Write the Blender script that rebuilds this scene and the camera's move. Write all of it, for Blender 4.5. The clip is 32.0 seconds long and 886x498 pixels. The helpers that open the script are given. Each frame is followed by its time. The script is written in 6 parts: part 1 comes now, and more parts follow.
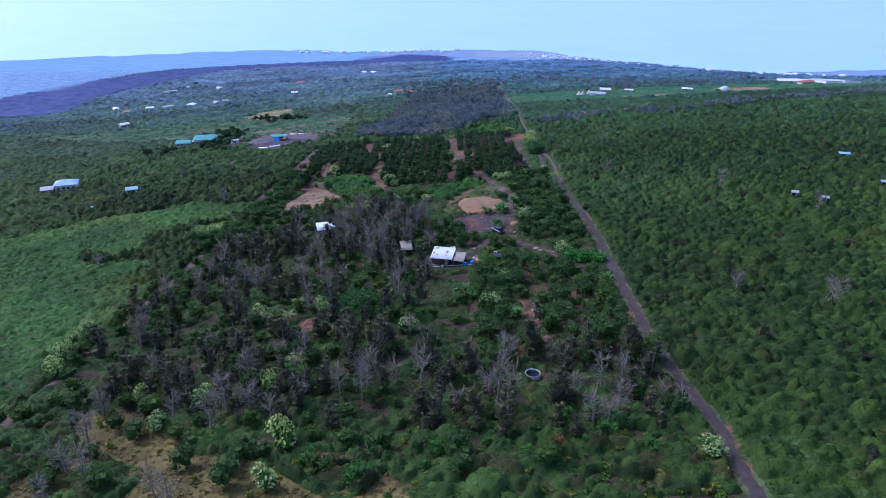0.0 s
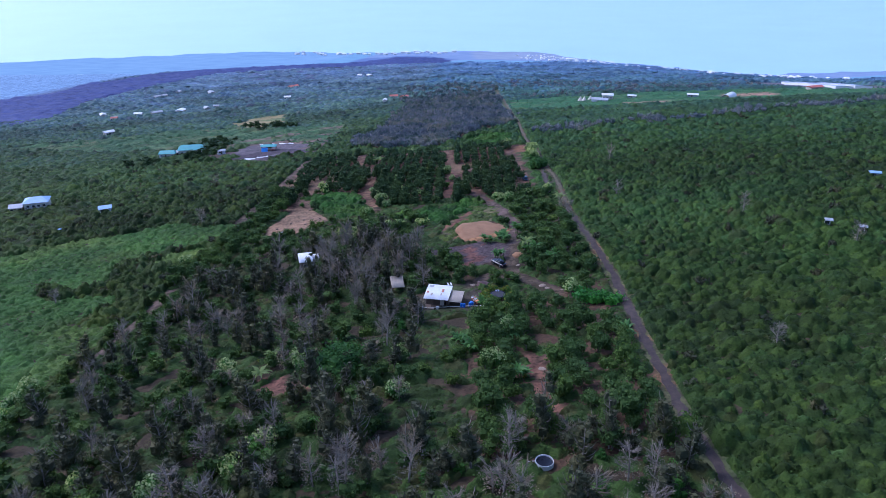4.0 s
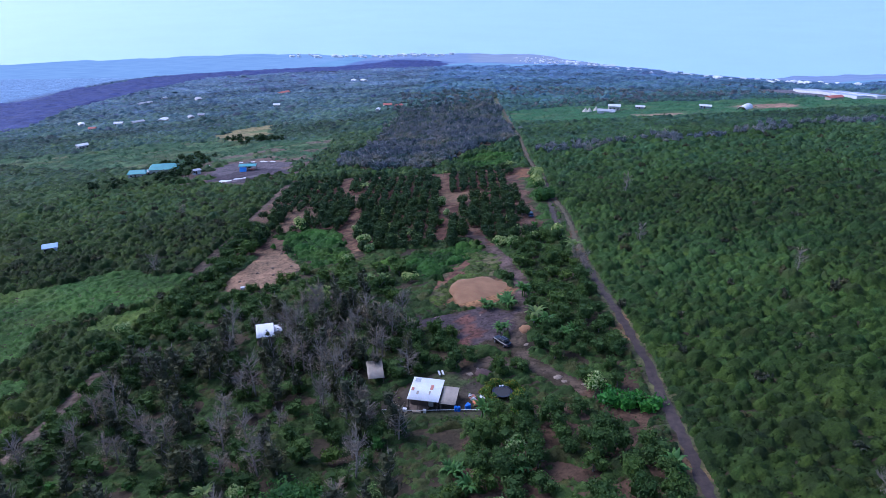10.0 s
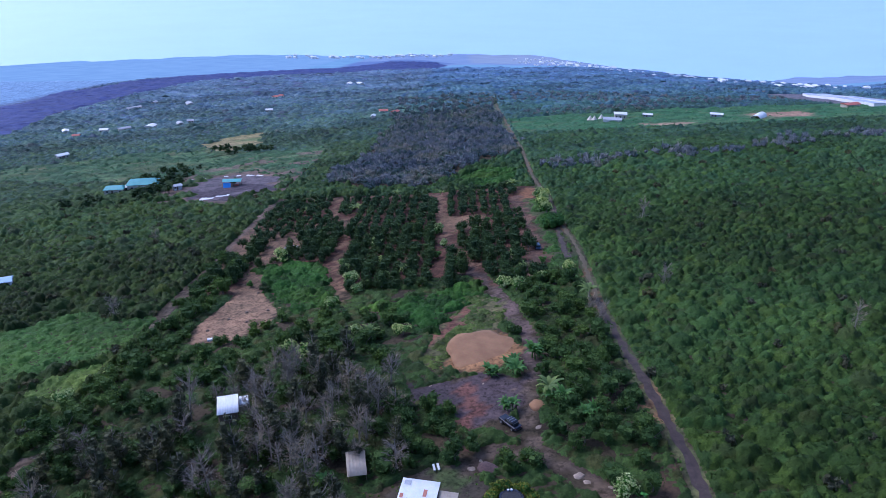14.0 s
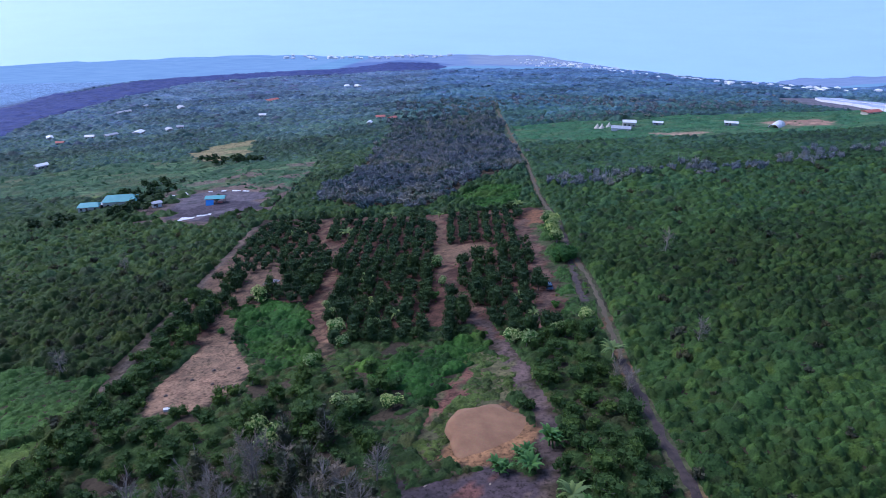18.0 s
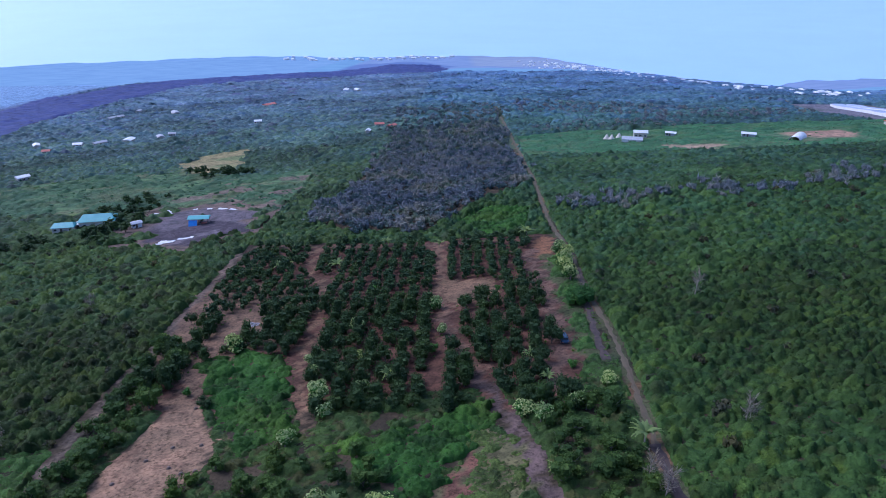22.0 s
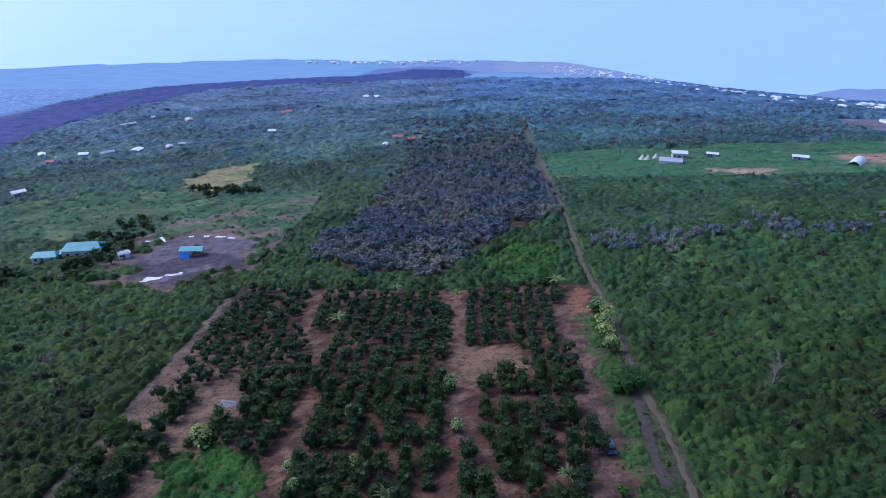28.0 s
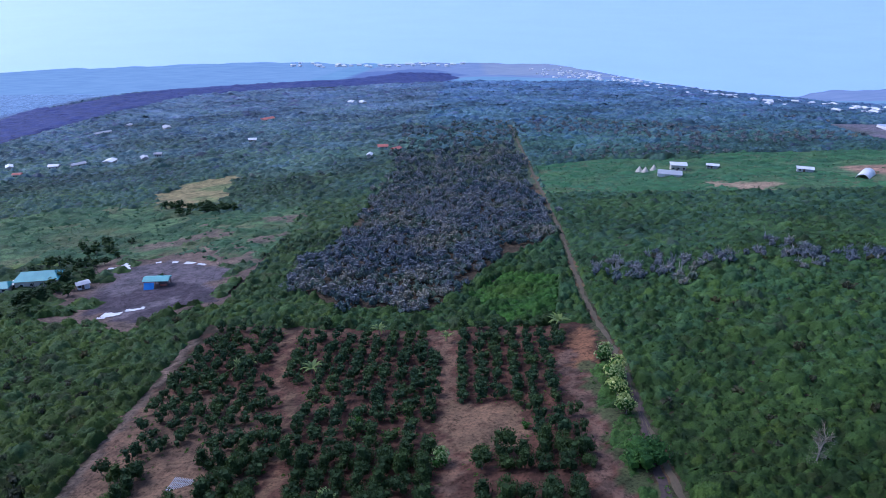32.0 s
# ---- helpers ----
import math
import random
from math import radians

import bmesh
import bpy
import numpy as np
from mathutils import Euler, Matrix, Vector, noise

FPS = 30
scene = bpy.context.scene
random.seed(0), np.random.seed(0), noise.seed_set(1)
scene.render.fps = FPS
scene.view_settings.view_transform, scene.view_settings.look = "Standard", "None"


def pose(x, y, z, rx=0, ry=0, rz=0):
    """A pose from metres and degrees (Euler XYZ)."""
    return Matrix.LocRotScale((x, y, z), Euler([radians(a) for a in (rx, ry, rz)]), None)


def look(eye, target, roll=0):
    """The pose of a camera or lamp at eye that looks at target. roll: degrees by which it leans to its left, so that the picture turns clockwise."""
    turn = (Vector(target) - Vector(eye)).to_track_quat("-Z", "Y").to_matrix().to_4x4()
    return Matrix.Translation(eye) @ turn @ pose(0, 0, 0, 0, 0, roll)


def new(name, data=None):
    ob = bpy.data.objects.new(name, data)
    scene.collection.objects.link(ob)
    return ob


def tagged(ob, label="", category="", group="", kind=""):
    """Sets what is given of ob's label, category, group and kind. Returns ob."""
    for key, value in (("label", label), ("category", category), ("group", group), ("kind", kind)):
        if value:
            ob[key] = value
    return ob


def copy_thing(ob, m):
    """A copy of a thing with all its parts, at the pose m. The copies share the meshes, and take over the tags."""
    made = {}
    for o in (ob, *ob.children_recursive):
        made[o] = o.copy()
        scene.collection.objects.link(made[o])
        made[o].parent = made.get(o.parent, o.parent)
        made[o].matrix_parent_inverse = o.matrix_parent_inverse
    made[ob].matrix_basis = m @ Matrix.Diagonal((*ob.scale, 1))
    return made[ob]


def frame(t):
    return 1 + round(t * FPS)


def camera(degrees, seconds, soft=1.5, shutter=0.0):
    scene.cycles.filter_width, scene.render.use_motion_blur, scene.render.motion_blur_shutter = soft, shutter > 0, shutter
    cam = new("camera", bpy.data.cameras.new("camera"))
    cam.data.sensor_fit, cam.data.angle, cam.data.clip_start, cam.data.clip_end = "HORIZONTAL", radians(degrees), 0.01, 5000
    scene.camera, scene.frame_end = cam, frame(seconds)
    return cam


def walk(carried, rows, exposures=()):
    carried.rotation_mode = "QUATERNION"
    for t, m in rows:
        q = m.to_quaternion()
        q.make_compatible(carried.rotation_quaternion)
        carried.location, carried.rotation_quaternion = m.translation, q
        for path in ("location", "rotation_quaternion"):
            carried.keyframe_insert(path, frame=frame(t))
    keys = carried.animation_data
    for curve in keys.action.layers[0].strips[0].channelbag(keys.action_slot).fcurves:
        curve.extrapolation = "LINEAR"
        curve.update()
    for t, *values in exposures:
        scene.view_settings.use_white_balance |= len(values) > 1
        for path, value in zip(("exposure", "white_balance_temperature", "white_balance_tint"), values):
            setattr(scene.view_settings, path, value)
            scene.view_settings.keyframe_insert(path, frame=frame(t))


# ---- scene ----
cam = camera(63.8, 32.0, soft=0.9)
PATH = [
    (0, (0.00, 0.00, 77.56), (-2.24, 91.55, 37.39), -0.07),
    (0.5, (-0.02, 2.44, 77.48), (-2.17, 94.00, 37.33), -0.06),
    (1, (-0.02, 4.93, 77.55), (-2.11, 96.50, 37.40), -0.01),
    (1.5, (-0.07, 7.59, 77.51), (-2.12, 99.16, 37.37), -0.06),
    (2, (-0.02, 10.20, 77.56), (-2.07, 101.77, 37.42), -0.01),
    (2.5, (-0.13, 12.98, 77.59), (-2.12, 104.55, 37.45), -0.01),
    (3, (-0.10, 15.86, 77.52), (-2.03, 107.44, 37.41), -0.00),
    (3.5, (-0.00, 18.92, 77.48), (-1.96, 110.50, 37.37), -0.08),
    (5.5, (0.25, 30.77, 77.69), (-1.54, 122.34, 37.55), -0.08),
    (6, (0.29, 33.71, 77.69), (-1.42, 125.30, 37.59), -0.04),
    (7, (0.53, 40.24, 77.68), (-1.11, 131.83, 37.56), -0.02),
    (8, (0.64, 46.82, 77.61), (-0.97, 138.43, 37.54), -0.05),
    (9, (0.85, 53.39, 77.63), (-0.81, 144.99, 37.54), -0.08),
    (10, (0.95, 60.21, 77.46), (-0.70, 151.82, 37.40), -0.08),
    (11, (0.90, 66.96, 77.48), (-0.69, 158.57, 37.40), -0.05),
    (12, (0.95, 73.54, 77.46), (-0.61, 165.17, 37.43), -0.06),
    (13, (0.96, 80.19, 77.47), (-0.56, 171.80, 37.40), -0.09),
    (14, (0.99, 86.81, 77.65), (-0.47, 178.39, 37.52), -0.06),
    (14.5, (1.00, 90.55, 77.44), (-0.48, 182.14, 37.32), -0.14),
    (16.5, (0.98, 104.13, 77.23), (-0.49, 195.72, 37.12), -0.10),
    (17, (0.99, 107.61, 77.31), (-0.48, 199.17, 37.14), -0.06),
    (18, (0.92, 114.23, 77.43), (-0.53, 205.76, 37.18), -0.07),
    (19, (0.84, 120.83, 77.42), (-0.58, 212.36, 37.18), -0.07),
    (20, (0.83, 127.40, 77.52), (-0.61, 218.93, 37.25), -0.07),
    (21, (0.99, 134.00, 77.47), (-0.46, 225.53, 37.21), -0.10),
    (21.5, (0.97, 137.08, 77.47), (-0.44, 228.62, 37.25), -0.09),
    (22, (1.01, 140.14, 77.65), (-0.70, 231.66, 37.40), -0.05),
    (22.5, (1.11, 143.00, 77.72), (-1.52, 234.51, 37.48), 0.07),
    (23, (1.28, 146.11, 77.74), (-2.14, 237.60, 37.51), 0.14),
    (23.5, (1.38, 149.07, 77.84), (-2.14, 240.56, 37.62), 0.18),
    (24, (1.57, 152.11, 77.86), (-2.78, 243.57, 37.64), 0.24),
    (24.5, (1.58, 155.05, 77.86), (-3.26, 246.48, 37.65), 0.31),
    (25, (1.54, 158.07, 77.69), (-3.32, 249.54, 37.56), 0.25),
    (25.5, (1.40, 161.21, 77.53), (-3.39, 252.69, 37.44), 0.26),
    (27.5, (1.07, 173.33, 77.68), (-3.57, 264.85, 37.65), 0.21),
    (28, (1.08, 176.45, 77.52), (-3.58, 268.00, 37.56), 0.12),
    (28.5, (1.13, 179.55, 77.47), (-3.95, 271.08, 37.51), 0.19),
    (29, (0.95, 182.39, 77.60), (-3.91, 273.94, 37.68), 0.13),
    (29.5, (0.84, 185.41, 77.61), (-3.64, 276.98, 37.69), 0.10),
    (30, (0.73, 188.37, 77.63), (-3.36, 279.96, 37.70), 0.04),
    (30.5, (0.56, 191.35, 77.42), (-3.19, 282.99, 37.57), 0.02),
    (31, (0.33, 194.32, 77.63), (-3.11, 285.95, 37.73), 0.05),
    (31.5, (0.15, 197.28, 77.39), (-3.03, 288.96, 37.60), 0.05),
    (32, (-0.02, 200.00, 77.69), (-3.00, 291.68, 37.87), 0.07),
]
walk(cam, [(t, look(e, g, r)) for t, e, g, r in PATH], exposures=[(0.0, 1.06, 5080, 24), (32.0, 0.84, 5080, 24)])

# ---- world, sun, exposure ----
SUN_EL, SUN_AZ = radians(46), radians(-66)
world = bpy.data.worlds.new("world")
scene.world = world
world.use_nodes = True
wn = world.node_tree
sky = wn.nodes.new("ShaderNodeTexSky")
sky.sky_type = "NISHITA"
sky.sun_disc = False
sky.sun_elevation, sky.sun_rotation = SUN_EL, SUN_AZ
sky.air_density, sky.dust_density, sky.ozone_density = 1.0, 2.1, 1.5
wn.nodes["Background"].inputs["Strength"].default_value = 0.125
wn.links.new(sky.outputs["Color"], wn.nodes["Background"].inputs["Color"])
sun_data = bpy.data.lights.new("sun", "SUN")
sun_data.energy, sun_data.angle, sun_data.color = 1.2, radians(24), (1.0, 0.95, 0.88)
sun = new("sun", sun_data)
sd = Vector((math.sin(SUN_AZ) * math.cos(SUN_EL), math.cos(SUN_AZ) * math.cos(SUN_EL), math.sin(SUN_EL)))
sun.matrix_world = look(sd * 100, (0, 0, 0))

# ---- materials ----
def mat(name, rough=0.7, metal=0.0):
    m = bpy.data.materials.new(name)
    m.use_nodes = True
    b = m.node_tree.nodes["Principled BSDF"]
    b.inputs["Roughness"].default_value, b.inputs["Metallic"].default_value = rough, metal
    return m, m.node_tree, b


def rgb(c):
    return (c[0], c[1], c[2], 1.0)


def noise_node(nt, scale, detail=3.0, coords="Object", rough=0.6):
    tc = nt.nodes.new("ShaderNodeTexCoord")
    n = nt.nodes.new("ShaderNodeTexNoise")
    n.inputs["Scale"].default_value, n.inputs["Detail"].default_value, n.inputs["Roughness"].default_value = scale, detail, rough
    nt.links.new(tc.outputs[coords], n.inputs["Vector"])
    return n


def ramp(nt, fac, stops):
    r = nt.nodes.new("ShaderNodeValToRGB")
    e = r.color_ramp.elements
    while len(e) < len(stops):
        e.new(0.5)
    for el, (p, c) in zip(e, stops):
        el.position, el.color = p, rgb(c)
    nt.links.new(fac, r.inputs["Fac"])
    return r.outputs["Color"]


def mix(nt, kind, fac, a, b):
    m = nt.nodes.new("ShaderNodeMixRGB")
    m.blend_type = kind
    for key, v in (("Fac", fac), ("Color1", a), ("Color2", b)):
        if isinstance(v, (int, float)):
            m.inputs[key].default_value = v
        elif isinstance(v, tuple):
            m.inputs[key].default_value = rgb(v)
        else:
            nt.links.new(v, m.inputs[key])
    return m.outputs["Color"]


def bump(nt, bsdf, height, strength=0.4, dist=0.05):
    b = nt.nodes.new("ShaderNodeBump")
    b.inputs["Strength"].default_value, b.inputs["Distance"].default_value = strength, dist
    nt.links.new(height, b.inputs["Height"])
    nt.links.new(b.outputs["Normal"], bsdf.inputs["Normal"])


def leaf_mat(name, dark, mid, light, patch=0.08, per_thing=False, rough=0.7, coat=0.12, thin=0.34):
    """Foliage: leaf to leaf, plant to plant and stand to stand variation."""
    m, nt, b = mat(name, rough)
    geo = nt.nodes.new("ShaderNodeNewGeometry")
    base = ramp(nt, geo.outputs["Random Per Island"], [(0.0, dark), (0.55, mid), (1.0, light)])
    if per_thing:
        info = nt.nodes.new("ShaderNodeObjectInfo")
        tint = ramp(nt, info.outputs["Random"], [(0.0, (0.72, 0.78, 0.8)), (0.5, (1, 1, 1)), (1.0, (1.22, 1.15, 0.9))])
    else:
        n = noise_node(nt, patch, 3.0)
        tint = ramp(nt, n.outputs["Fac"], [(0.34, (0.66, 0.76, 0.84)), (0.5, (1, 1, 1)), (0.66, (1.32, 1.2, 0.86))])
        n2 = noise_node(nt, patch * 7, 2.0)
        tint2 = ramp(nt, n2.outputs["Fac"], [(0.3, (0.8, 0.84, 0.84)), (0.7, (1.18, 1.12, 1.0))])
        base = mix(nt, "MULTIPLY", 1.0, base, tint2)
    col = mix(nt, "MULTIPLY", 1.0, base, tint)
    nt.links.new(col, b.inputs["Base Color"])
    b.inputs["Specular IOR Level"].default_value = coat
    through_leaf = nt.nodes.new("ShaderNodeBsdfTranslucent")
    nt.links.new(mix(nt, "MULTIPLY", 1.0, col, (1.1, 1.1, 0.8)), through_leaf.inputs["Color"])
    both = nt.nodes.new("ShaderNodeMixShader")
    both.inputs["Fac"].default_value = thin
    nt.links.new(b.outputs["BSDF"], both.inputs[1])
    nt.links.new(through_leaf.outputs["BSDF"], both.inputs[2])
    nt.links.new(both.outputs["Shader"], nt.nodes["Material Output"].inputs["Surface"])
    return m


def plain(name, a, b_, scale=2.0, rough=0.7, metal=0.0, bumps=0.2, coords="Object"):
    m, nt, b = mat(name, rough, metal)
    n = noise_node(nt, scale, 5.0, coords)
    n2 = noise_node(nt, scale * 9, 3.0, coords)
    c = ramp(nt, n.outputs["Fac"], [(0.3, a), (0.7, b_)])
    c = mix(nt, "MULTIPLY", 0.35, c, n2.outputs["Color"])
    nt.links.new(c, b.inputs["Base Color"])
    if bumps:
        bump(nt, b, n2.outputs["Fac"], bumps, 0.03)
    return m


# foliage colours
M_BROWNISH = leaf_mat("brownish_bush_leaves", (0.046, 0.052, 0.032), (0.062, 0.066, 0.042), (0.088, 0.09, 0.06), 0.1)
M_GRASSY = leaf_mat("tall_grass_leaves", (0.04, 0.09, 0.016), (0.058, 0.12, 0.022), (0.088, 0.158, 0.03), 0.04)
M_PASTURE = leaf_mat("pasture_leaves", (0.055, 0.12, 0.07), (0.07, 0.145, 0.085), (0.095, 0.175, 0.1), 0.03)
# grey wood twigs and leaves, with some blue mixed in for haze
M_GREYW = leaf_mat("grey_wood_twigs", (0.128, 0.136, 0.154), (0.156, 0.165, 0.186), (0.19, 0.2, 0.222), 0.04, thin=0.0)
M_GREYG = leaf_mat("grey_wood_leaves", (0.07, 0.104, 0.1), (0.088, 0.127, 0.122), (0.11, 0.154, 0.146), 0.04, thin=0.1)
ORCH_C = ((0.024, 0.047, 0.018), (0.036, 0.067, 0.025), (0.062, 0.1, 0.038))
M_ORCH = leaf_mat("orchard_leaves", *ORCH_C, per_thing=True)
# far rows: the orchard leaf colour made lighter and bluer for haze
M_ORCH_S = leaf_mat("orchard_far_hazed_leaves", (0.026, 0.053, 0.025), (0.039, 0.075, 0.034), (0.066, 0.108, 0.048), 0.1)
TREE_C = ((0.036, 0.07, 0.02), (0.054, 0.1, 0.027), (0.085, 0.138, 0.037))
M_TREE = leaf_mat("tree_leaves", *TREE_C, per_thing=True)
M_TREE_S = leaf_mat("thicket_leaves", *TREE_C, 0.09)
M_BRIGHT = leaf_mat("bright_tree_leaves", (0.04, 0.115, 0.022), (0.06, 0.155, 0.03), (0.095, 0.205, 0.045), per_thing=True)
M_SPREAD = leaf_mat("spreading_tree_leaves", (0.03, 0.085, 0.022), (0.045, 0.115, 0.03), (0.07, 0.155, 0.042), 0.3)
M_PALE = leaf_mat("blossom", (0.2, 0.28, 0.09), (0.29, 0.36, 0.135), (0.42, 0.47, 0.22), per_thing=True, rough=0.8, thin=0.15)
M_PALM = leaf_mat("palm_fronds", (0.1, 0.16, 0.05), (0.15, 0.21, 0.07), (0.21, 0.26, 0.1), per_thing=True)
M_BANANA = leaf_mat("banana_leaves", (0.045, 0.12, 0.028), (0.07, 0.16, 0.042), (0.1, 0.2, 0.06), per_thing=True, rough=0.45)
M_YELLOW = leaf_mat("yellowing_leaves", (0.1, 0.13, 0.02), (0.17, 0.19, 0.03), (0.26, 0.25, 0.05), per_thing=True)
M_REDT = leaf_mat("red_blossom", (0.16, 0.055, 0.03), (0.28, 0.075, 0.035), (0.36, 0.13, 0.05), per_thing=True)
M_DEAD = leaf_mat("dead_twigs", (0.145, 0.12, 0.094), (0.205, 0.172, 0.138), (0.29, 0.25, 0.205), per_thing=True, rough=0.9, thin=0.0)
M_DRAB = leaf_mat("drab_leaves", (0.044, 0.05, 0.026), (0.066, 0.072, 0.038), (0.105, 0.105, 0.062), per_thing=True, thin=0.25)
M_STRAW = leaf_mat("straw_grass", (0.11, 0.085, 0.03), (0.17, 0.125, 0.045), (0.24, 0.18, 0.07), 0.12)
M_BARK = plain("bark", (0.1, 0.085, 0.07), (0.2, 0.18, 0.16), 3.0, 0.95)
M_BARKG = plain("grey_bark", (0.175, 0.15, 0.125), (0.3, 0.262, 0.22), 3.0, 0.95)

# ---- ground ----
SX, SY, SEA = 0.0972, -0.1201, -265.0
SHORE = [(-4000, 2080), (-1600, 2120), (-1289, 2185), (-1175, 2265), (-1020, 2290), (-815, 2335), (-552, 2400), (-346, 2387), (-88, 2411), (268, 2375), (357, 2298), (403, 2197), (523, 2062), (625, 1936), (750, 1915), (810, 1965), (934, 2028), (1030, 2033), (1324, 2100), (4000, 2100)]


def coast_y(x):
    """How far out the shore lies, for each line across the slope."""
    cx, cy = zip(*SHORE)
    return np.interp(x, cx, cy) + 9 * np.sin(x * 0.037) + 6 * np.sin(x * 0.083 + 1)


def hollow(y):
    """The upper end of the plot lies a few metres lower than the even slope."""
    t = np.clip((205 - np.asarray(y, float)) / 50, 0, 1)
    return 4.2 * t * t * (3 - 2 * t)


def bend(x, y):
    """From the even plan to the hollowed slope, shifted roughly along the camera's sight lines."""
    x, y = np.asarray(x, float), np.asarray(y, float)
    k = hollow(y) / 72
    return x * (1 + k), y + k * (78 + 0.4 * np.clip(130 - y, 0, 80))


def height(x, y):
    """The slope falls away from the start towards the sea and rises a little to one side."""
    x, y = np.asarray(x, float), np.asarray(y, float)
    xs = 340 * np.tanh(x / 340)
    ease = np.where(x > 0, 1 - np.clip((y - 400) / 500, 0, 0.8), 1 - np.clip((y - 700) / 1500, 0, 0.5))
    near = SX * xs * ease + SY * (np.minimum(y, 700) - 200)
    q = np.clip((y - 700) / (coast_y(x) - 700), 0, 1.25)
    base = SX * xs * ease + SY * 500
    far = base + (SEA - 1.0 - base) * q
    bumps = 0.25 * np.sin(x * 0.11 + 1.3) * np.sin(y * 0.09) + 0.12 * np.sin(x * 0.31) * np.sin(y * 0.27 + 2)
    bumps = bumps * np.clip((760 - y) / 60, 0, 1)
    hills = 7 * np.clip((y - 1500) / 500, 0, 1) * np.exp(-((q - 0.93) / 0.07) ** 2) * (0.5 + 0.5 * np.sin(x * 0.0075 + 0.6)) * (x < 300)
    hills = hills + 8 * np.exp(-((x + 130) / 70) ** 2 - ((y - 1750) / 150) ** 2)
    return np.where(y < 700, near, far) + bumps + hills - hollow(y)


def gz(x, y):
    return float(height(x, y))


def place(x, y):
    bx, by = bend(x, y)
    return float(bx), float(by)


def inside(poly, x, y):
    """Points of the plan within a polygon."""
    x, y = np.asarray(x, float), np.asarray(y, float)
    res = np.zeros(x.shape, bool)
    n = len(poly)
    for i in range(n):
        (x0, y0), (x1, y1) = poly[i], poly[(i + 1) % n]
        cut = (y0 > y) != (y1 > y)
        res ^= cut & (x < (x1 - x0) * (y - y0) / ((y1 - y0) or 1e-9) + x0)
    return res


def near_line(line, x, y, w):
    x, y = np.asarray(x, float), np.asarray(y, float)
    res = np.zeros(x.shape, bool)
    for (x0, y0), (x1, y1) in zip(line, line[1:]):
        dx, dy = x1 - x0, y1 - y0
        t = np.clip(((x - x0) * dx + (y - y0) * dy) / (dx * dx + dy * dy), 0, 1)
        res |= np.hypot(x - x0 - t * dx, y - y0 - t * dy) < w
    return res


ROAD = [(34.6, 20), (34.3, 64), (35.2, 77), (34.2, 90), (33.2, 106), (34, 128), (35.2, 156), (36, 172), (35.8, 190), (35.4, 208), (35.2, 238), (36.6, 262), (37.5, 283), (36.9, 303), (36.4, 323),
        (37.3, 340), (37.4, 352), (36.5, 369), (35.6, 388), (36.5, 418), (37.8, 445), (38.2, 488), (38.6, 540), (39, 620), (39.4, 710), (39, 840)]
SPUR = [(33.4, 270), (33.7, 283), (34.5, 294), (36, 312), (37, 330)]
LEFT_TRACK = [(-73, 90), (-72, 117), (-72.6, 142), (-72, 168), (-72.5, 210), (-74.4, 255), (-75, 284), (-76.6, 310), (-76.5, 336), (-78, 376)]
BACK_TRACK = [(-74, 384), (-59, 381), (-40, 374.5), (-9, 368), (12, 367), (28, 367)]
STRIP1 = [(-49, 374), (-46, 347), (-38.5, 334), (-36.2, 314), (-35.4, 297), (-35, 283), (-31, 262), (-27, 252)]
STRIP2 = [(-5.4, 366), (-3.2, 334), (-2, 312), (-1.2, 297), (0.6, 287), (8.4, 261), (14.1, 238), (17.3, 220), (17, 205), (14, 196)]
CLEAR = [(-5.5, 331), (13, 328), (12, 311), (-4, 310)]
DIRT_A = [(-63, 297), (-61, 313), (-53, 316), (-50, 299), (-60, 288), (-57, 273), (-47, 253), (-42, 242), (-48, 229), (-60, 227), (-63, 236), (-60, 258), (-60, 274)]
DIRT_B = [(-73, 296), (-70.5, 308), (-72, 332), (-68, 318), (-66, 296)]
DIRT_C = [(27, 366), (33.5, 367), (33.5, 350), (30.5, 338), (27, 345)]
CARPATH = [(24.5, 352), (25.5, 330), (26, 300), (25.5, 278), (22, 266), (21, 258)]
MOUND = [(-1.1, 207), (1, 214), (4.4, 220), (11.6, 223), (15.8, 213), (12.4, 207), (6.4, 203.6)]
MOUND_GRASS = [(-0.8, 232), (5, 248), (12, 242), (13.9, 228), (4.4, 218), (-2.8, 205), (-5.9, 211)]
LAVA = [(-10, 209), (-5.9, 199.5), (2.9, 203), (9.6, 204), (15.5, 199), (10.5, 186), (3.8, 183), (0, 192), (-6, 195)]
DRIVE = [(3.6, 173), (7.4, 177.5), (14.7, 176), (19.2, 169.5), (24, 163), (33, 159)]
DRIVE2 = [(14.5, 198), (14, 188), (13.6, 177)]
YARD = [(-9.5, 169), (-1, 175), (5, 172), (7, 163), (4, 157), (-9, 158), (-11, 164)]
GREEN_1 = [(-60, 284), (-49.5, 289), (-38, 281), (-33, 262), (-29, 248), (-38, 243), (-48, 258)]
GREEN_2 = [(-24, 244), (-3, 250), (9, 258), (8, 247), (-1, 232), (-3, 222), (-17, 238)]
SOIL = [(-35, 126), (-30, 132), (-24, 124), (-31, 121)]
RED = [(13, 134), (14.6, 128), (13.8, 120), (14, 112)]
YELLOW = [(-60, 94), (-51, 92), (-41, 83), (-22, 80), (-9, 71), (-4, 62), (-2, 50), (-60, 50)]
FOREST = [(-61, 420), (-53, 470), (-44, 580), (-60, 800), (-66, 860), (60, 860), (37, 745), (35, 454), (17, 437), (-3, 400), (-10, 386), (-38, 393)]
GREEN_3 = [(1, 398), (15, 418), (31, 409), (26, 377), (12, 373)]
BLUE_DIRT = [(-126, 403), (-140, 450), (-111, 461), (-92, 443), (-86, 408), (-101, 395)]
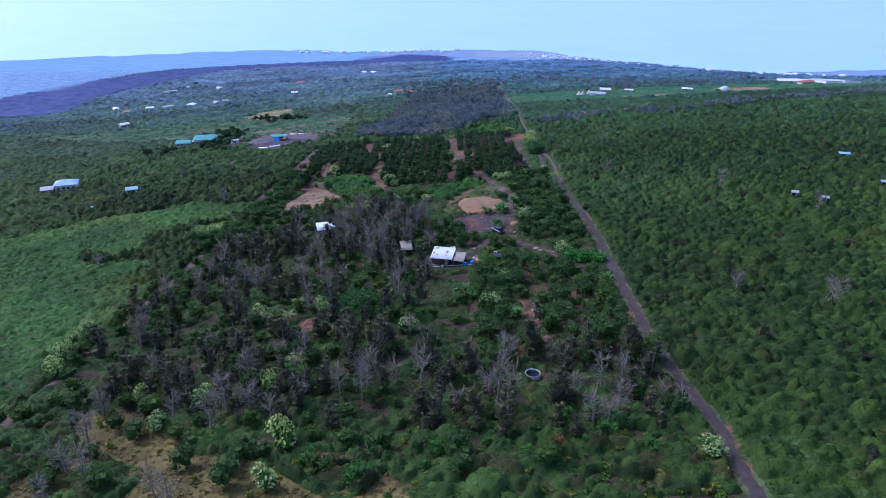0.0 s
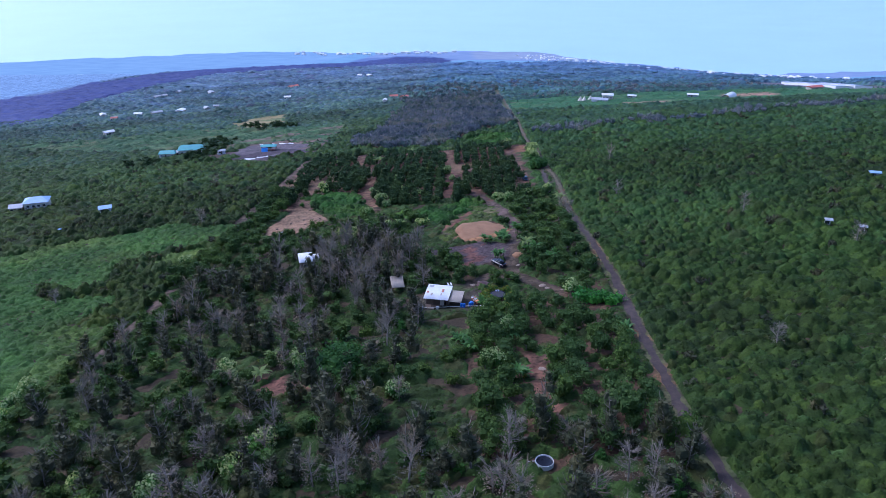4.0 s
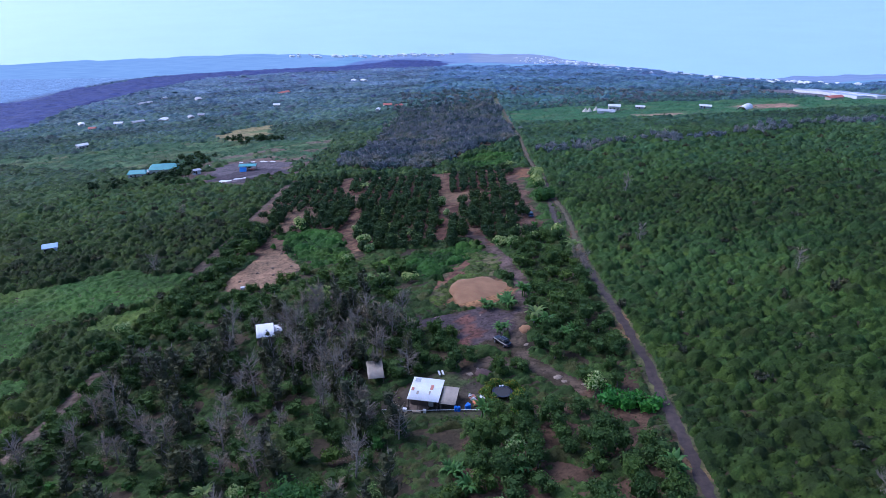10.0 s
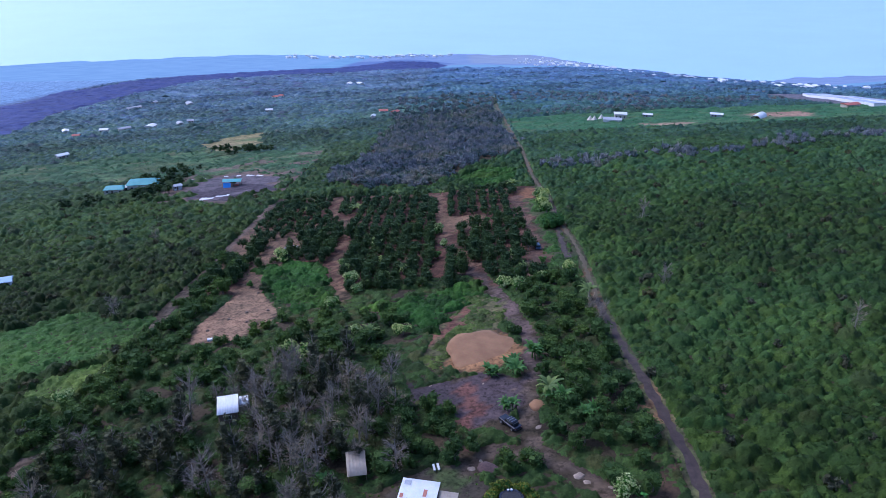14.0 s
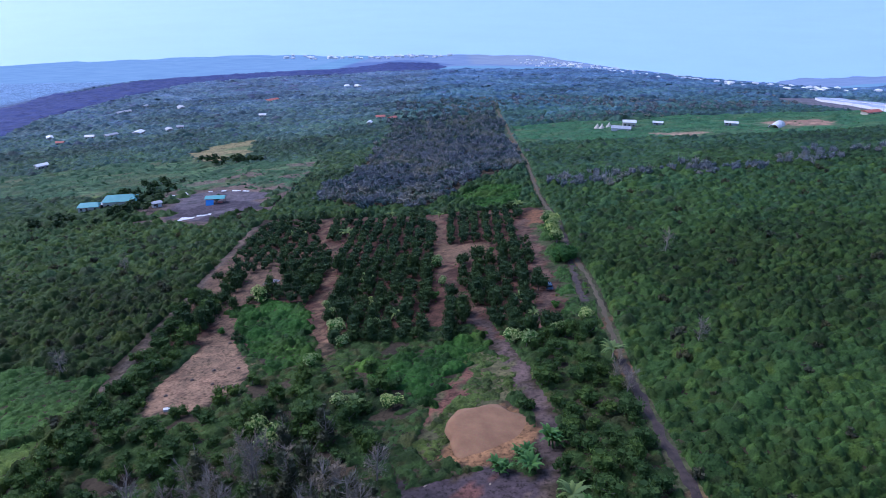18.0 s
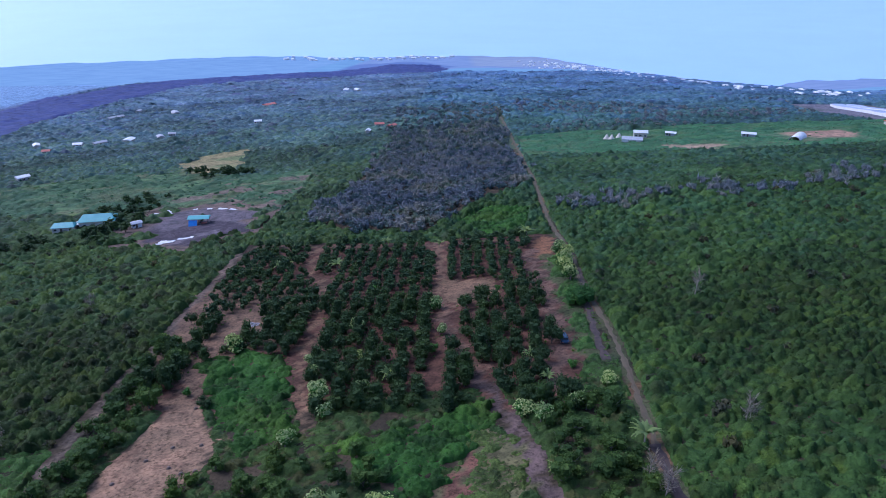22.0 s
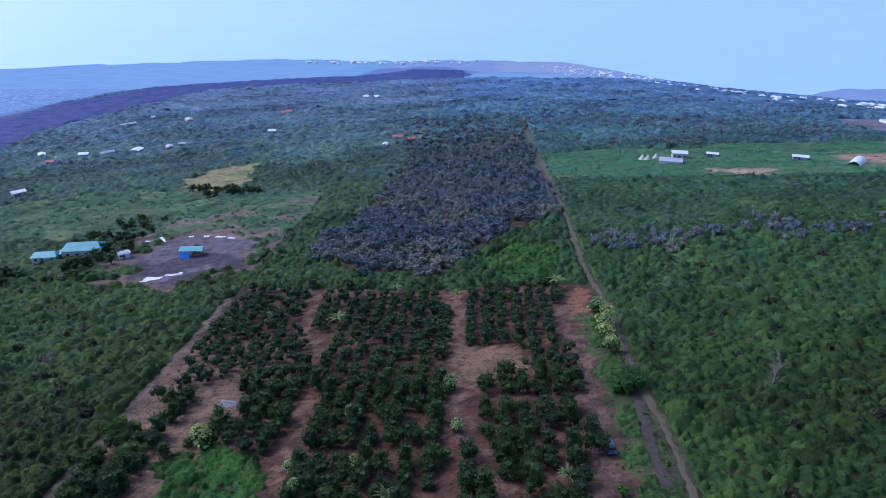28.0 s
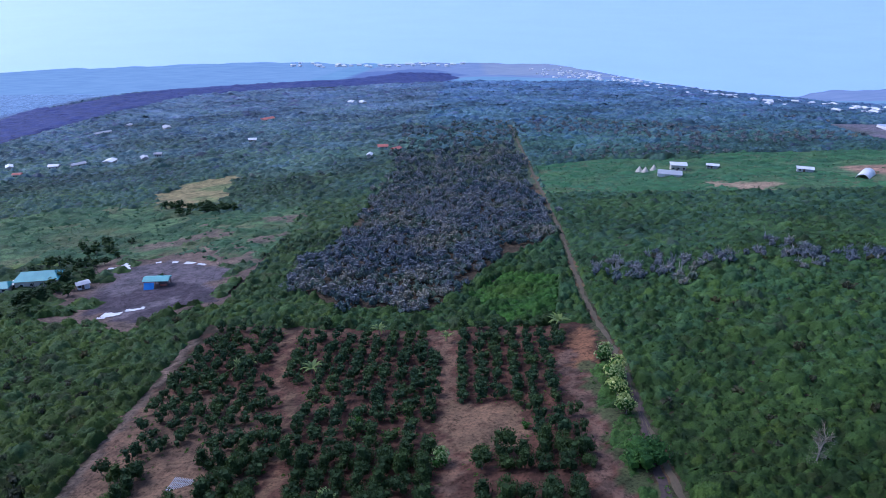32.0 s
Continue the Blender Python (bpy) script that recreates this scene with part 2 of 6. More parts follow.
FIELD = [(-188, 590), (-182, 637), (-157, 666), (-133, 572), (-161, 560)]
FARM = [(42, 615), (98, 640), (330, 640), (330, 520), (185, 508), (40, 534)]
FARM_DIRT = [(119, 545), (158, 537), (133, 512)]
GRASS_L = [(-330, 520), (-228, 578), (-203, 582), (-123, 543), (-83, 541), (-73, 478), (-86, 441), (-114, 470), (-168, 460), (-230, 470)]
LAVA_FAR = [(-390, 420), (-405, 700), (-440, 850), (-440, 1036), (-425, 1281), (-330, 1380), (-190, 1425), (-30, 1500), (-25, 1760), (-234, 1640), (-440, 1455), (-505, 1375), (-543, 1258), (-555, 1050), (-555, 845), (-550, 420)]
PURPLE_HILL = [(-230, 1500), (-250, 1900), (-100, 2000), (-10, 1750), (-30, 1450)]
LOT = [(322, 845), (280, 660), (258, 545), (310, 520), (360, 600), (410, 845)]
PLOT = [(-74, 62), (33.5, 62), (34.5, 380), (-77, 384)]

TAN, ORANGE, REDSOIL = (0.2, 0.125, 0.075), (0.21, 0.105, 0.055), (0.15, 0.072, 0.05)
GRAVEL, FLOOR_C, TURF = (0.066, 0.05, 0.055), (0.05, 0.038, 0.024), (0.06, 0.09, 0.034)
STRAW = (0.135, 0.112, 0.036)


def slow(x, y, f=0.03, p=0.0):
    """A smooth value that varies over the plan, about -1 to 1."""
    return 0.5 * np.sin(x * f + 1.7 * np.sin(y * f * 0.7 + p)) + 0.5 * np.sin(y * f * 1.3 + 1.3 * np.sin(x * f * 0.9 + 2 + p))


def wander(x, y):
    """Plan places shifted a little, for outlines that run unevenly."""
    return x + 3.5 * np.sin(y * 0.21) + 2.0 * np.sin(y * 0.53 + x * 0.2), y + 3.0 * np.sin(x * 0.23 + 1) + 1.5 * np.sin(x * 0.6)


def dirt_yard(x, y):
    return inside(BLUE_DIRT, *wander(x, y))


def worn_yard(x, y):
    """Trodden ground round the neighbour's yard and the patchy cultivated ground behind it."""
    near = inside([(-142, 402), (-152, 472), (-110, 480), (-76, 456), (-78, 404), (-104, 388)], *wander(x, y)) & (slow(x, y, 0.16, 1.0) + 0.4 * slow(x, y, 0.45, 2.0) > -0.2)
    back = inside([(-152, 478), (-112, 468), (-78, 474), (-78, 530), (-130, 520)], *wander(x, y)) & (slow(x, y, 0.13, 3.0) + 0.4 * slow(x, y, 0.4, 1.0) > 0.3)
    return near | back


def cover(x, y):
    """Land cover by plan: bare soil, gravel, grass and litter; the far ground is blued for haze."""
    rs = np.random.RandomState(5)
    jx = x + rs.uniform(-0.9, 0.9, x.shape) + 1.2 * np.sin(y * 0.55) + 0.8 * np.sin(y * 1.3 + x)
    jy = y + rs.uniform(-0.9, 0.9, x.shape) + 1.2 * np.sin(x * 0.6) + 0.7 * np.sin(x * 1.4 - y)
    c = np.tile(np.array(FLOOR_C), (len(x), 1))

    def lay(mask, col, amount=1.0):
        c[mask] = c[mask] * (1 - amount) + np.array(col) * amount

    lay((y < 100) & ((x < -74) | (x > 36)), (0.055, 0.1, 0.03))
    lay((jy < 58) & (x > -74) & (x < 36), (0.052, 0.075, 0.03))
    lay((y > 560), (0.05, 0.075, 0.045))
    # far plain and its light patch painted pale blue, standing for haze
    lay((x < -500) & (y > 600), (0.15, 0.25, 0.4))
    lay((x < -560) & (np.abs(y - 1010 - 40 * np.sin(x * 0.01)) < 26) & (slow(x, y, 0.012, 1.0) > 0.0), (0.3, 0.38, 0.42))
    # old lava, with blue-violet put into its colour for haze
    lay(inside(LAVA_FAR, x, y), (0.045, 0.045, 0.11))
    lay(inside([(-72, 262), (33, 252), (34, 378), (-75, 380)], jx, jy), (0.105, 0.053, 0.036))
    lay(inside([(-76, 284), (-52, 270), (-40, 300), (-46, 340), (-77, 345)], jx, jy), (0.16, 0.1, 0.066))
    lay(inside(LOT, x, y), (0.13, 0.12, 0.15))
    lay(inside([(2, 96), (33, 96), (33, 172), (2, 150)], jx, jy), (0.082, 0.05, 0.033))
    lay(inside(GRASS_L, jx, jy), (0.065, 0.118, 0.05))
    lay(inside(GRASS_L, jx, jy) & (np.sin(x * 0.09 + 1.5 * np.sin(y * 0.06)) > 0.55), (0.1, 0.11, 0.055), 0.7)
    lay(inside(FARM, jx, jy), (0.062, 0.122, 0.056))
    lay(inside(FARM, jx, jy) & (np.sin(x * 0.05 + 2 * np.sin(y * 0.08)) > 0.5), (0.1, 0.115, 0.06), 0.6)
    lay(inside(YELLOW, jx, jy), STRAW, 0.8)
    lay(near_line(LEFT_TRACK, jx * 0.5 + x * 0.5, jy, 1.1), (0.12, 0.09, 0.07))
    lay(near_line(BACK_TRACK, jx, jy, 0.9), (0.13, 0.085, 0.055))
    lay(near_line(STRIP1, jx, jy, 1.0), TAN, 0.85)
    lay(near_line(STRIP2, jx, jy, 1.3), (0.16, 0.1, 0.07))
    lay(near_line(STRIP2, jx, jy, 1.5) & (y < 268), (0.095, 0.068, 0.062))
    lay(inside([(-6.4, 366), (-3, 366), (-1, 300), (-3.6, 300)], jx, jy), (0.19, 0.115, 0.075))
    lay(inside(CLEAR, jx, jy), TAN)
    lay(inside(DIRT_A, jx, jy) | inside(DIRT_B, jx, jy), (0.215, 0.135, 0.085))
    lay(inside(DIRT_C, jx, jy), ORANGE)
    lay(near_line(CARPATH, jx, jy, 1.8), (0.15, 0.092, 0.068))
    lay(inside([(28, 345), (34, 345), (34, 255), (28.5, 255)], jx, jy), TURF, 0.8)
    lay(inside(YARD, jx, jy), (0.052, 0.044, 0.034))
    lay(inside([(-4, 168), (1, 175), (4, 173), (1, 167)], jx, jy), (0.06, 0.085, 0.03), 0.8)
    lay(inside([(-8, 160), (6, 158), (4, 153), (-9, 154)], jx, jy), (0.06, 0.075, 0.03), 0.7)
    lay(inside(MOUND_GRASS, jx, jy), (0.095, 0.09, 0.042))
    lay(near_line([(1, 243), (4, 236), (0, 226), (-4, 218)], jx, jy, 1.6), REDSOIL)
    lay(inside(LAVA, jx, jy), GRAVEL)
    lay(near_line([(4, 199), (4.5, 191), (3, 182)], jx, jy, 1.6), (0.13, 0.062, 0.05))
    lay(inside(MOUND, jx * 0.3 + x * 0.7, jy * 0.3 + y * 0.7), (0.24, 0.128, 0.06))
    lay(near_line(DRIVE, jx, jy, 1.2) | near_line(DRIVE2, jx, jy, 1.2), (0.1, 0.073, 0.056), 0.85)
    lay(inside(SOIL, jx, jy) | near_line(RED, jx, jy, 1.1), (0.17, 0.085, 0.06))
    lay(near_line(ROAD, jx * 0.5 + x * 0.5, y, 2.0), (0.07, 0.085, 0.036), 0.7)
    lay(near_line(ROAD, jx, jy, 1.5) & (np.sin(y * 0.11) + np.sin(y * 0.27 + 1) > 0.7), (0.17, 0.09, 0.05), 0.7)
    lay(near_line([(36.0, 120), (37.6, 200)], jx, jy, 0.8), (0.11, 0.11, 0.045), 0.7)
    lay(worn_yard(x, y), (0.125, 0.09, 0.075), 0.85)
    lay(dirt_yard(x, y), (0.105, 0.09, 0.105))
    lay(dirt_yard(x, y) & (y < 432 + 6 * np.sin(x * 0.17)) & (slow(x, y, 0.2, 2.0) > -0.55), (0.062, 0.05, 0.064))
    lay(inside([(-190, 470), (-165, 466), (-168, 450), (-186, 452)], jx, jy), (0.1, 0.15, 0.04))
    lay(inside(GREEN_3, jx, jy), (0.06, 0.13, 0.04))
    lay(inside([(-120, 461), (-92, 446), (-84, 470), (-110, 490)], jx, jy), (0.16, 0.115, 0.09), 0.7)
    lay(inside(FIELD, *wander(x, y)), (0.2, 0.17, 0.08))
    lay(inside(FIELD, *wander(x, y)) & (slow(x, y, 0.12, 1.0) > 0.35), (0.12, 0.15, 0.06))
    lay(inside(FARM_DIRT, jx, jy), (0.26, 0.19, 0.13))
    lay(inside([(200, 545), (235, 540), (240, 575), (205, 580)], jx, jy), (0.27, 0.17, 0.12))
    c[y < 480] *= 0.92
    # orchard soil dimmed in colour, for the shade between the rows
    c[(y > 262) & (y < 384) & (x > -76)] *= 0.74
    return c


def grid_mesh(name, xs, ys, colour_fn, drop=0.0):
    X, Y = np.meshgrid(xs, ys)
    x, y = X.ravel(), Y.ravel()
    V = np.stack([*bend(x, y), height(x, y) - drop], 1)
    ny, nx = X.shape
    i = np.arange(ny * nx).reshape(ny, nx)
    F = np.stack([i[:-1, :-1].ravel(), i[:-1, 1:].ravel(), i[1:, 1:].ravel(), i[1:, :-1].ravel()], 1)
    me = quads(name, V, F, smooth=True)
    col = me.color_attributes.new("cover", "FLOAT_COLOR", "POINT")
    c = np.ones((len(x), 4))
    c[:, :3] = colour_fn(x, y)
    col.data.foreach_set("color", c.ravel())
    return me


def quads(name, V, F, smooth=False, slots=None):
    """A mesh straight from arrays of points and four-cornered faces."""
    me = bpy.data.meshes.new(name)
    V, F = np.ascontiguousarray(V, np.float32), np.ascontiguousarray(F, np.int32)
    me.vertices.add(len(V))
    me.vertices.foreach_set("co", V.ravel())
    me.loops.add(F.size)
    me.loops.foreach_set("vertex_index", F.ravel())
    me.polygons.add(len(F))
    me.polygons.foreach_set("loop_start", np.arange(len(F), dtype=np.int32) * F.shape[1])
    me.polygons.foreach_set("loop_total", np.full(len(F), F.shape[1], np.int32))
    if slots is not None:
        me.polygons.foreach_set("material_index", np.ascontiguousarray(slots, np.int32))
    if smooth:
        me.polygons.foreach_set("use_smooth", np.ones(len(F), bool))
    me.update(calc_edges=True)
    return me


def ground_mat(name, fine=1.5, coarse=0.12):
    m, nt, b = mat(name, 0.95)
    at = nt.nodes.new("ShaderNodeAttribute")
    at.attribute_name = "cover"
    n1, n2, n3 = noise_node(nt, fine, 6.0), noise_node(nt, coarse, 4.0), noise_node(nt, fine * 8, 3.0)
    t1 = ramp(nt, n1.outputs["Fac"], [(0.3, (0.62, 0.62, 0.6)), (0.5, (1, 1, 1)), (0.72, (1.35, 1.32, 1.28))])
    t2 = ramp(nt, n2.outputs["Fac"], [(0.35, (0.7, 0.74, 0.72)), (0.65, (1.25, 1.2, 1.15))])
    c = mix(nt, "MULTIPLY", 1.0, mix(nt, "MULTIPLY", 1.0, at.outputs["Color"], t1), t2)
    n4, n5 = noise_node(nt, 0.3, 5.0, rough=0.65), noise_node(nt, 0.75, 6.0, rough=0.7)
    c = mix(nt, "MULTIPLY", 1.0, c, ramp(nt, n4.outputs["Fac"], [(0.36, (0.62, 0.6, 0.6)), (0.5, (1, 1, 1)), (0.64, (1.25, 1.22, 1.18))]))
    c = mix(nt, "MULTIPLY", 0.8, c, ramp(nt, n5.outputs["Fac"], [(0.38, (0.5, 0.52, 0.46)), (0.47, (1, 1, 1))]))
    nt.links.new(c, b.inputs["Base Color"])
    b.inputs["Specular IOR Level"].default_value = 0.15
    bump(nt, b, n3.outputs["Fac"], 0.35, 0.05)
    return m


M_GROUND = ground_mat("soil_and_grass")


def axis(parts):
    out = [np.array([parts[0][0]], float)]
    for (a, b, step) in parts:
        n = max(1, int(round((b - a) / step)))
        out.append(np.linspace(a, b, n + 1)[1:])
    return np.concatenate(out)


XS = axis([(-2600, -900, 170), (-900, -300, 40), (-300, -130, 8), (-130, -80, 2.5), (-80, 42, 1.2), (42, 60, 3), (60, 260, 8), (260, 900, 40), (900, 2600, 170)])
YS = axis([(-900, -60, 120), (-60, 55, 6), (55, 130, 1.5), (130, 390, 1.25), (390, 470, 2.2), (470, 700, 5), (700, 1300, 20)])
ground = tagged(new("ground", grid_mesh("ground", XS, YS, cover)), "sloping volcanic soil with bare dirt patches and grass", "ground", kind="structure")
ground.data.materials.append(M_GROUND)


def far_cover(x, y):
    # far land colours, already blued for haze
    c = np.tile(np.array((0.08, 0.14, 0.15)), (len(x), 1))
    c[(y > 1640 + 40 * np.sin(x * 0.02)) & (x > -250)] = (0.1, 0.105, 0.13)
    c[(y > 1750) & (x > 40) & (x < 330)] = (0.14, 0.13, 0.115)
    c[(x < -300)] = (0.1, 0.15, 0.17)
    # lava and hill coloured blue-violet, in place of haze
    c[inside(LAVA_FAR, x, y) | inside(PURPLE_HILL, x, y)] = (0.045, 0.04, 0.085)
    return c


# the far slope down to the shore, its blue tint and glow standing for haze
m_far, nt_far, b_far = mat("far_slope_haze_glow", 1.0)
at_far = nt_far.nodes.new("ShaderNodeAttribute")
at_far.attribute_name = "cover"
nf = noise_node(nt_far, 0.02, 8.0)
cf = mix(nt_far, "MULTIPLY", 1.0, at_far.outputs["Color"], ramp(nt_far, nf.outputs["Fac"], [(0.3, (0.8, 0.82, 0.84)), (0.7, (1.2, 1.18, 1.14))]))
nt_far.links.new(cf, b_far.inputs["Base Color"])
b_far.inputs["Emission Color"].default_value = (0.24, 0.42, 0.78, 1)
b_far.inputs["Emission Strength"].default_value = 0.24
b_far.inputs["Specular IOR Level"].default_value = 0.0
XF = axis([(-3200, -1200, 60), (-1200, 1500, 22), (1500, 3200, 60)])
YF = axis([(1300, 2900, 20)])
far = tagged(new("backdrop_coast", grid_mesh("backdrop_coast", XF, YF, far_cover)), "coastal plain running down to the shore, tinted and glowing blue for haze", "landscape", kind="structure")
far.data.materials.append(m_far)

# the sea, its base colour made pale to take in the haze
m_sea, nt_sea, b_sea = mat("sea_water", 0.34)
ns = noise_node(nt_sea, 0.004, 4.0)
nt_sea.links.new(ramp(nt_sea, ns.outputs["Fac"], [(0.3, (0.3, 0.45, 0.92)), (0.7, (0.33, 0.49, 0.95))]), b_sea.inputs["Base Color"])
nb = noise_node(nt_sea, 0.05, 6.0)
bump(nt_sea, b_sea, nb.outputs["Fac"], 0.25, 2.0)
Vs = np.array([(-9000, 1500, SEA), (9000, 1500, SEA), (9000, 9000, SEA), (-9000, 9000, SEA)], float)
sea = tagged(new("sea", quads("sea", Vs, np.array([[0, 1, 2, 3]]))), "calm pale blue ocean under haze", "sea", kind="structure")
sea.data.materials.append(m_sea)


def ribbon(name, line, width, material, label, lift=0.05, rag=0.35, step=1.5):
    """A worn track that follows the ground."""
    rs = random.Random(len(line))
    pts = []
    for (x0, y0), (x1, y1) in zip(line, line[1:]):
        n = max(1, int(math.hypot(x1 - x0, y1 - y0) / step))
        pts += [(x0 + (x1 - x0) * i / n, y0 + (y1 - y0) * i / n) for i in range(n)]
    pts = np.array(pts + [line[-1]])
    sm = pts.copy()
    for _ in range(6):
        sm[1:-1] = (sm[:-2] + sm[1:-1] * 2 + sm[2:]) / 4
    d = np.gradient(sm, axis=0)
    d /= np.linalg.norm(d, axis=1)[:, None]
    nrm = np.stack([d[:, 1], -d[:, 0]], 1)
    cols = [-1, -0.8, -0.45, -0.15, 0.15, 0.45, 0.8, 1]
    sink = [-0.06, 0.0, -0.05, 0.01, 0.01, -0.05, 0.0, -0.06]
    V = []
    for p, m in zip(sm, nrm):
        w0, w1 = width / 2 + rs.uniform(-rag, rag), width / 2 + rs.uniform(-rag, rag)
        for c, s in zip(cols, sink):
            q = p + m * c * (w1 if c > 0 else w0)
            V.append((*place(q[0], q[1]), gz(q[0], q[1]) + lift + s))
    k = len(cols)
    F = [(i * k + j, i * k + j + 1, (i + 1) * k + j + 1, (i + 1) * k + j) for i in range(len(sm) - 1) for j in range(k - 1)]
    ob = tagged(new(name, quads(name, np.array(V), np.array(F), smooth=True)), label, "road", kind="structure")
    ob.data.materials.append(material)
    return ob


M_ROAD = plain("cinder_track", (0.022, 0.015, 0.015), (0.07, 0.046, 0.038), 0.7, 0.95, bumps=0.6)
M_ROAD_T = plain("earth_track", (0.068, 0.052, 0.028), (0.112, 0.084, 0.047), 0.4, 0.95, bumps=0.6)
ribbon("road_cinder", ROAD[:11], 1.65, M_ROAD, "dark cinder farm track with worn wheel ruts")
ribbon("road_earth", ROAD[10:16], 1.1, M_ROAD_T, "pale earth track with grassy edges")
ribbon("road_spur", SPUR, 1.5, M_ROAD, "dark cinder spur beside the track", lift=0.06)
ribbon("road_far", ROAD[15:], 1.3, M_ROAD_T, "earth track running straight down the slope")

# ---- plants: shapes ----
CUBE = np.array([(-1, -1, -1), (1, -1, -1), (1, 1, -1), (-1, 1, -1), (-1, -1, 1), (1, -1, 1), (1, 1, 1), (-1, 1, 1)], float) / 1.732
SIDES = np.array([(4, 5, 6, 7), (0, 1, 5, 4), (1, 2, 6, 5), (2, 3, 7, 6), (3, 0, 4, 7)])


def leaf_cloud(rs, n, lobes, size, thin=0.6, low=-0.35, spread=(0.62, 1.1), core=0.64, rough=0.6):
    """Leaf sprays over a crown of several rounded masses, each round a dim inner mass: four corners each."""
    lb = np.array(lobes, float)
    w = lb[:, 3] ** 2
    pick = rs.choice(len(lb), n, p=w / w.sum())
    d = rs.normal(size=(n, 3))
    d[:, 2] = np.abs(d[:, 2]) * np.where(rs.rand(n) < 0.8, 1, low * 2)
    d /= np.linalg.norm(d, axis=1)[:, None]
    pos = lb[pick, :3] + d * lb[pick, 3:4] * rs.uniform(*spread, (n, 1))
    nr = d + rs.normal(size=(n, 3)) * rough
    nr /= np.linalg.norm(nr, axis=1)[:, None]
    a = np.cross(nr, rs.normal(size=(n, 3)))
    a /= np.linalg.norm(a, axis=1)[:, None] + 1e-9
    b = np.cross(nr, a)
    s = size * rs.uniform(0.6, 1.35, (n, 1))
    droop = nr * s * -0.25
    V = np.stack([pos - a * s + droop, pos - b * s * thin, pos + a * s + droop, pos + b * s * thin], 1)
    V = V.reshape(-1, 3)
    if core:
        inner = [(CUBE @ np.array(Euler((0, 0, rs.uniform(0, 1.5))).to_matrix()) * q[3] * core + q[:3])[SIDES].reshape(-1, 3) for q in lb]
        V = np.concatenate([V] + inner)
    return V


def blob_lobes(rs, k, r, h, base=0.3):
    """A crown as a heap of k round masses within radius r and height h."""
    out = []
    for i in range(k):
        a, q = rs.uniform(0, 6.28), math.sqrt(rs.rand()) * r * 0.62
        lr = r * rs.uniform(0.36, 0.6)
        z = base * h + (h - base * h - lr * 0.7) * rs.uniform(0.15, 1.0) * (1 - 0.45 * (q / r))
        out.append((math.cos(a) * q, math.sin(a) * q, z, lr))
    return out


def stuff(name, sets, material, label, category="shrubs"):
    """One sheet of plants nobody could count: sets of (template corners, places, sizes)."""
    parts = []
    for tmpl, pos, sc, rot in sets:
        if len(pos) == 0:
            continue
        c, s = np.cos(rot)[:, None], np.sin(rot)[:, None]
        x, y, z = tmpl[None, :, 0], tmpl[None, :, 1], tmpl[None, :, 2]
        V = np.stack([(c * x - s * y) * sc[:, :1], (s * x + c * y) * sc[:, :1], z * sc[:, 1:2]], 2) + pos[:, None, :]
        parts.append(V.reshape(-1, 3))
    V = np.concatenate(parts)
    F = np.arange(len(V)).reshape(-1, 4)
    ob = tagged(new(name, quads(name, V, F)), label, category, kind="stuff")
    ob.data.materials.append(material)
    return ob


def scatter(rs, x0, x1, y0, y1, per, keep=None, jitter=0.5):
    """Uneven spots, about one on each "per" square metres."""
    step = math.sqrt(per)
    gx, gy = np.meshgrid(np.arange(x0, x1, step), np.arange(y0, y1, step))
    x = gx.ravel() + rs.uniform(-jitter, jitter, gx.size) * step
    y = gy.ravel() + rs.uniform(-jitter, jitter, gx.size) * step
    if keep is not None:
        ok = keep(x, y)
        x, y = x[ok], y[ok]
    return x, y


def spread(rs, templates, x, y, lo, hi, tall=(0.8, 1.25), sink=0.15):
    """Deal spots out among templates, with sizes."""
    n = len(x)
    pos = np.stack([*bend(x, y), height(x, y) - sink], 1)
    s = rs.uniform(lo, hi, n)
    sc = np.stack([s, s * rs.uniform(*tall, n)], 1)
    rot = rs.uniform(0, 6.28, n)
    k = rs.randint(0, len(templates), n)
    return [(t, pos[k == i], sc[k == i], rot[k == i]) for i, t in enumerate(templates)]


RS = np.random.RandomState(11)
SHRUB = [leaf_cloud(RS, 46, blob_lobes(RS, 4, 1.0, 1.0, 0.2), 0.23) for _ in range(8)]
SHRUB_X = [leaf_cloud(RS, 9, blob_lobes(RS, 1, 1.0, 0.9, 0.2) + [(0, 0, 0.3, 0.7)], 0.45) for _ in range(8)]
SHRUB_F = [leaf_cloud(RS, 13, blob_lobes(RS, 2, 1.0, 1.0, 0.2), 0.4) for _ in range(8)]
HERB = [leaf_cloud(RS, 18, blob_lobes(RS, 2, 1.0, 0.8, 0.1), 0.25) for _ in range(6)]


LEFT_GRASS = lambda x, y: (x < -76) & (y < 262 + 14 * np.sin(x * 0.05)) & (slow(x, y, 0.05, 1.0) + 0.4 * slow(x, y, 0.17, 2.0) > -0.4 + np.clip((y - 190) / 70, 0, 1))
bare = lambda x, y: near_line(ROAD, x, y, 1.5) | (near_line(LEFT_TRACK, x, y, 1.4) & ((y > 235) | (slow(x, y, 0.07) > 0.3)))

# ---- closed scrub: a lumpy canopy of rounded bushes with leaf sprays on it ----
HASH = np.random.RandomState(3).rand(5, 97, 89)


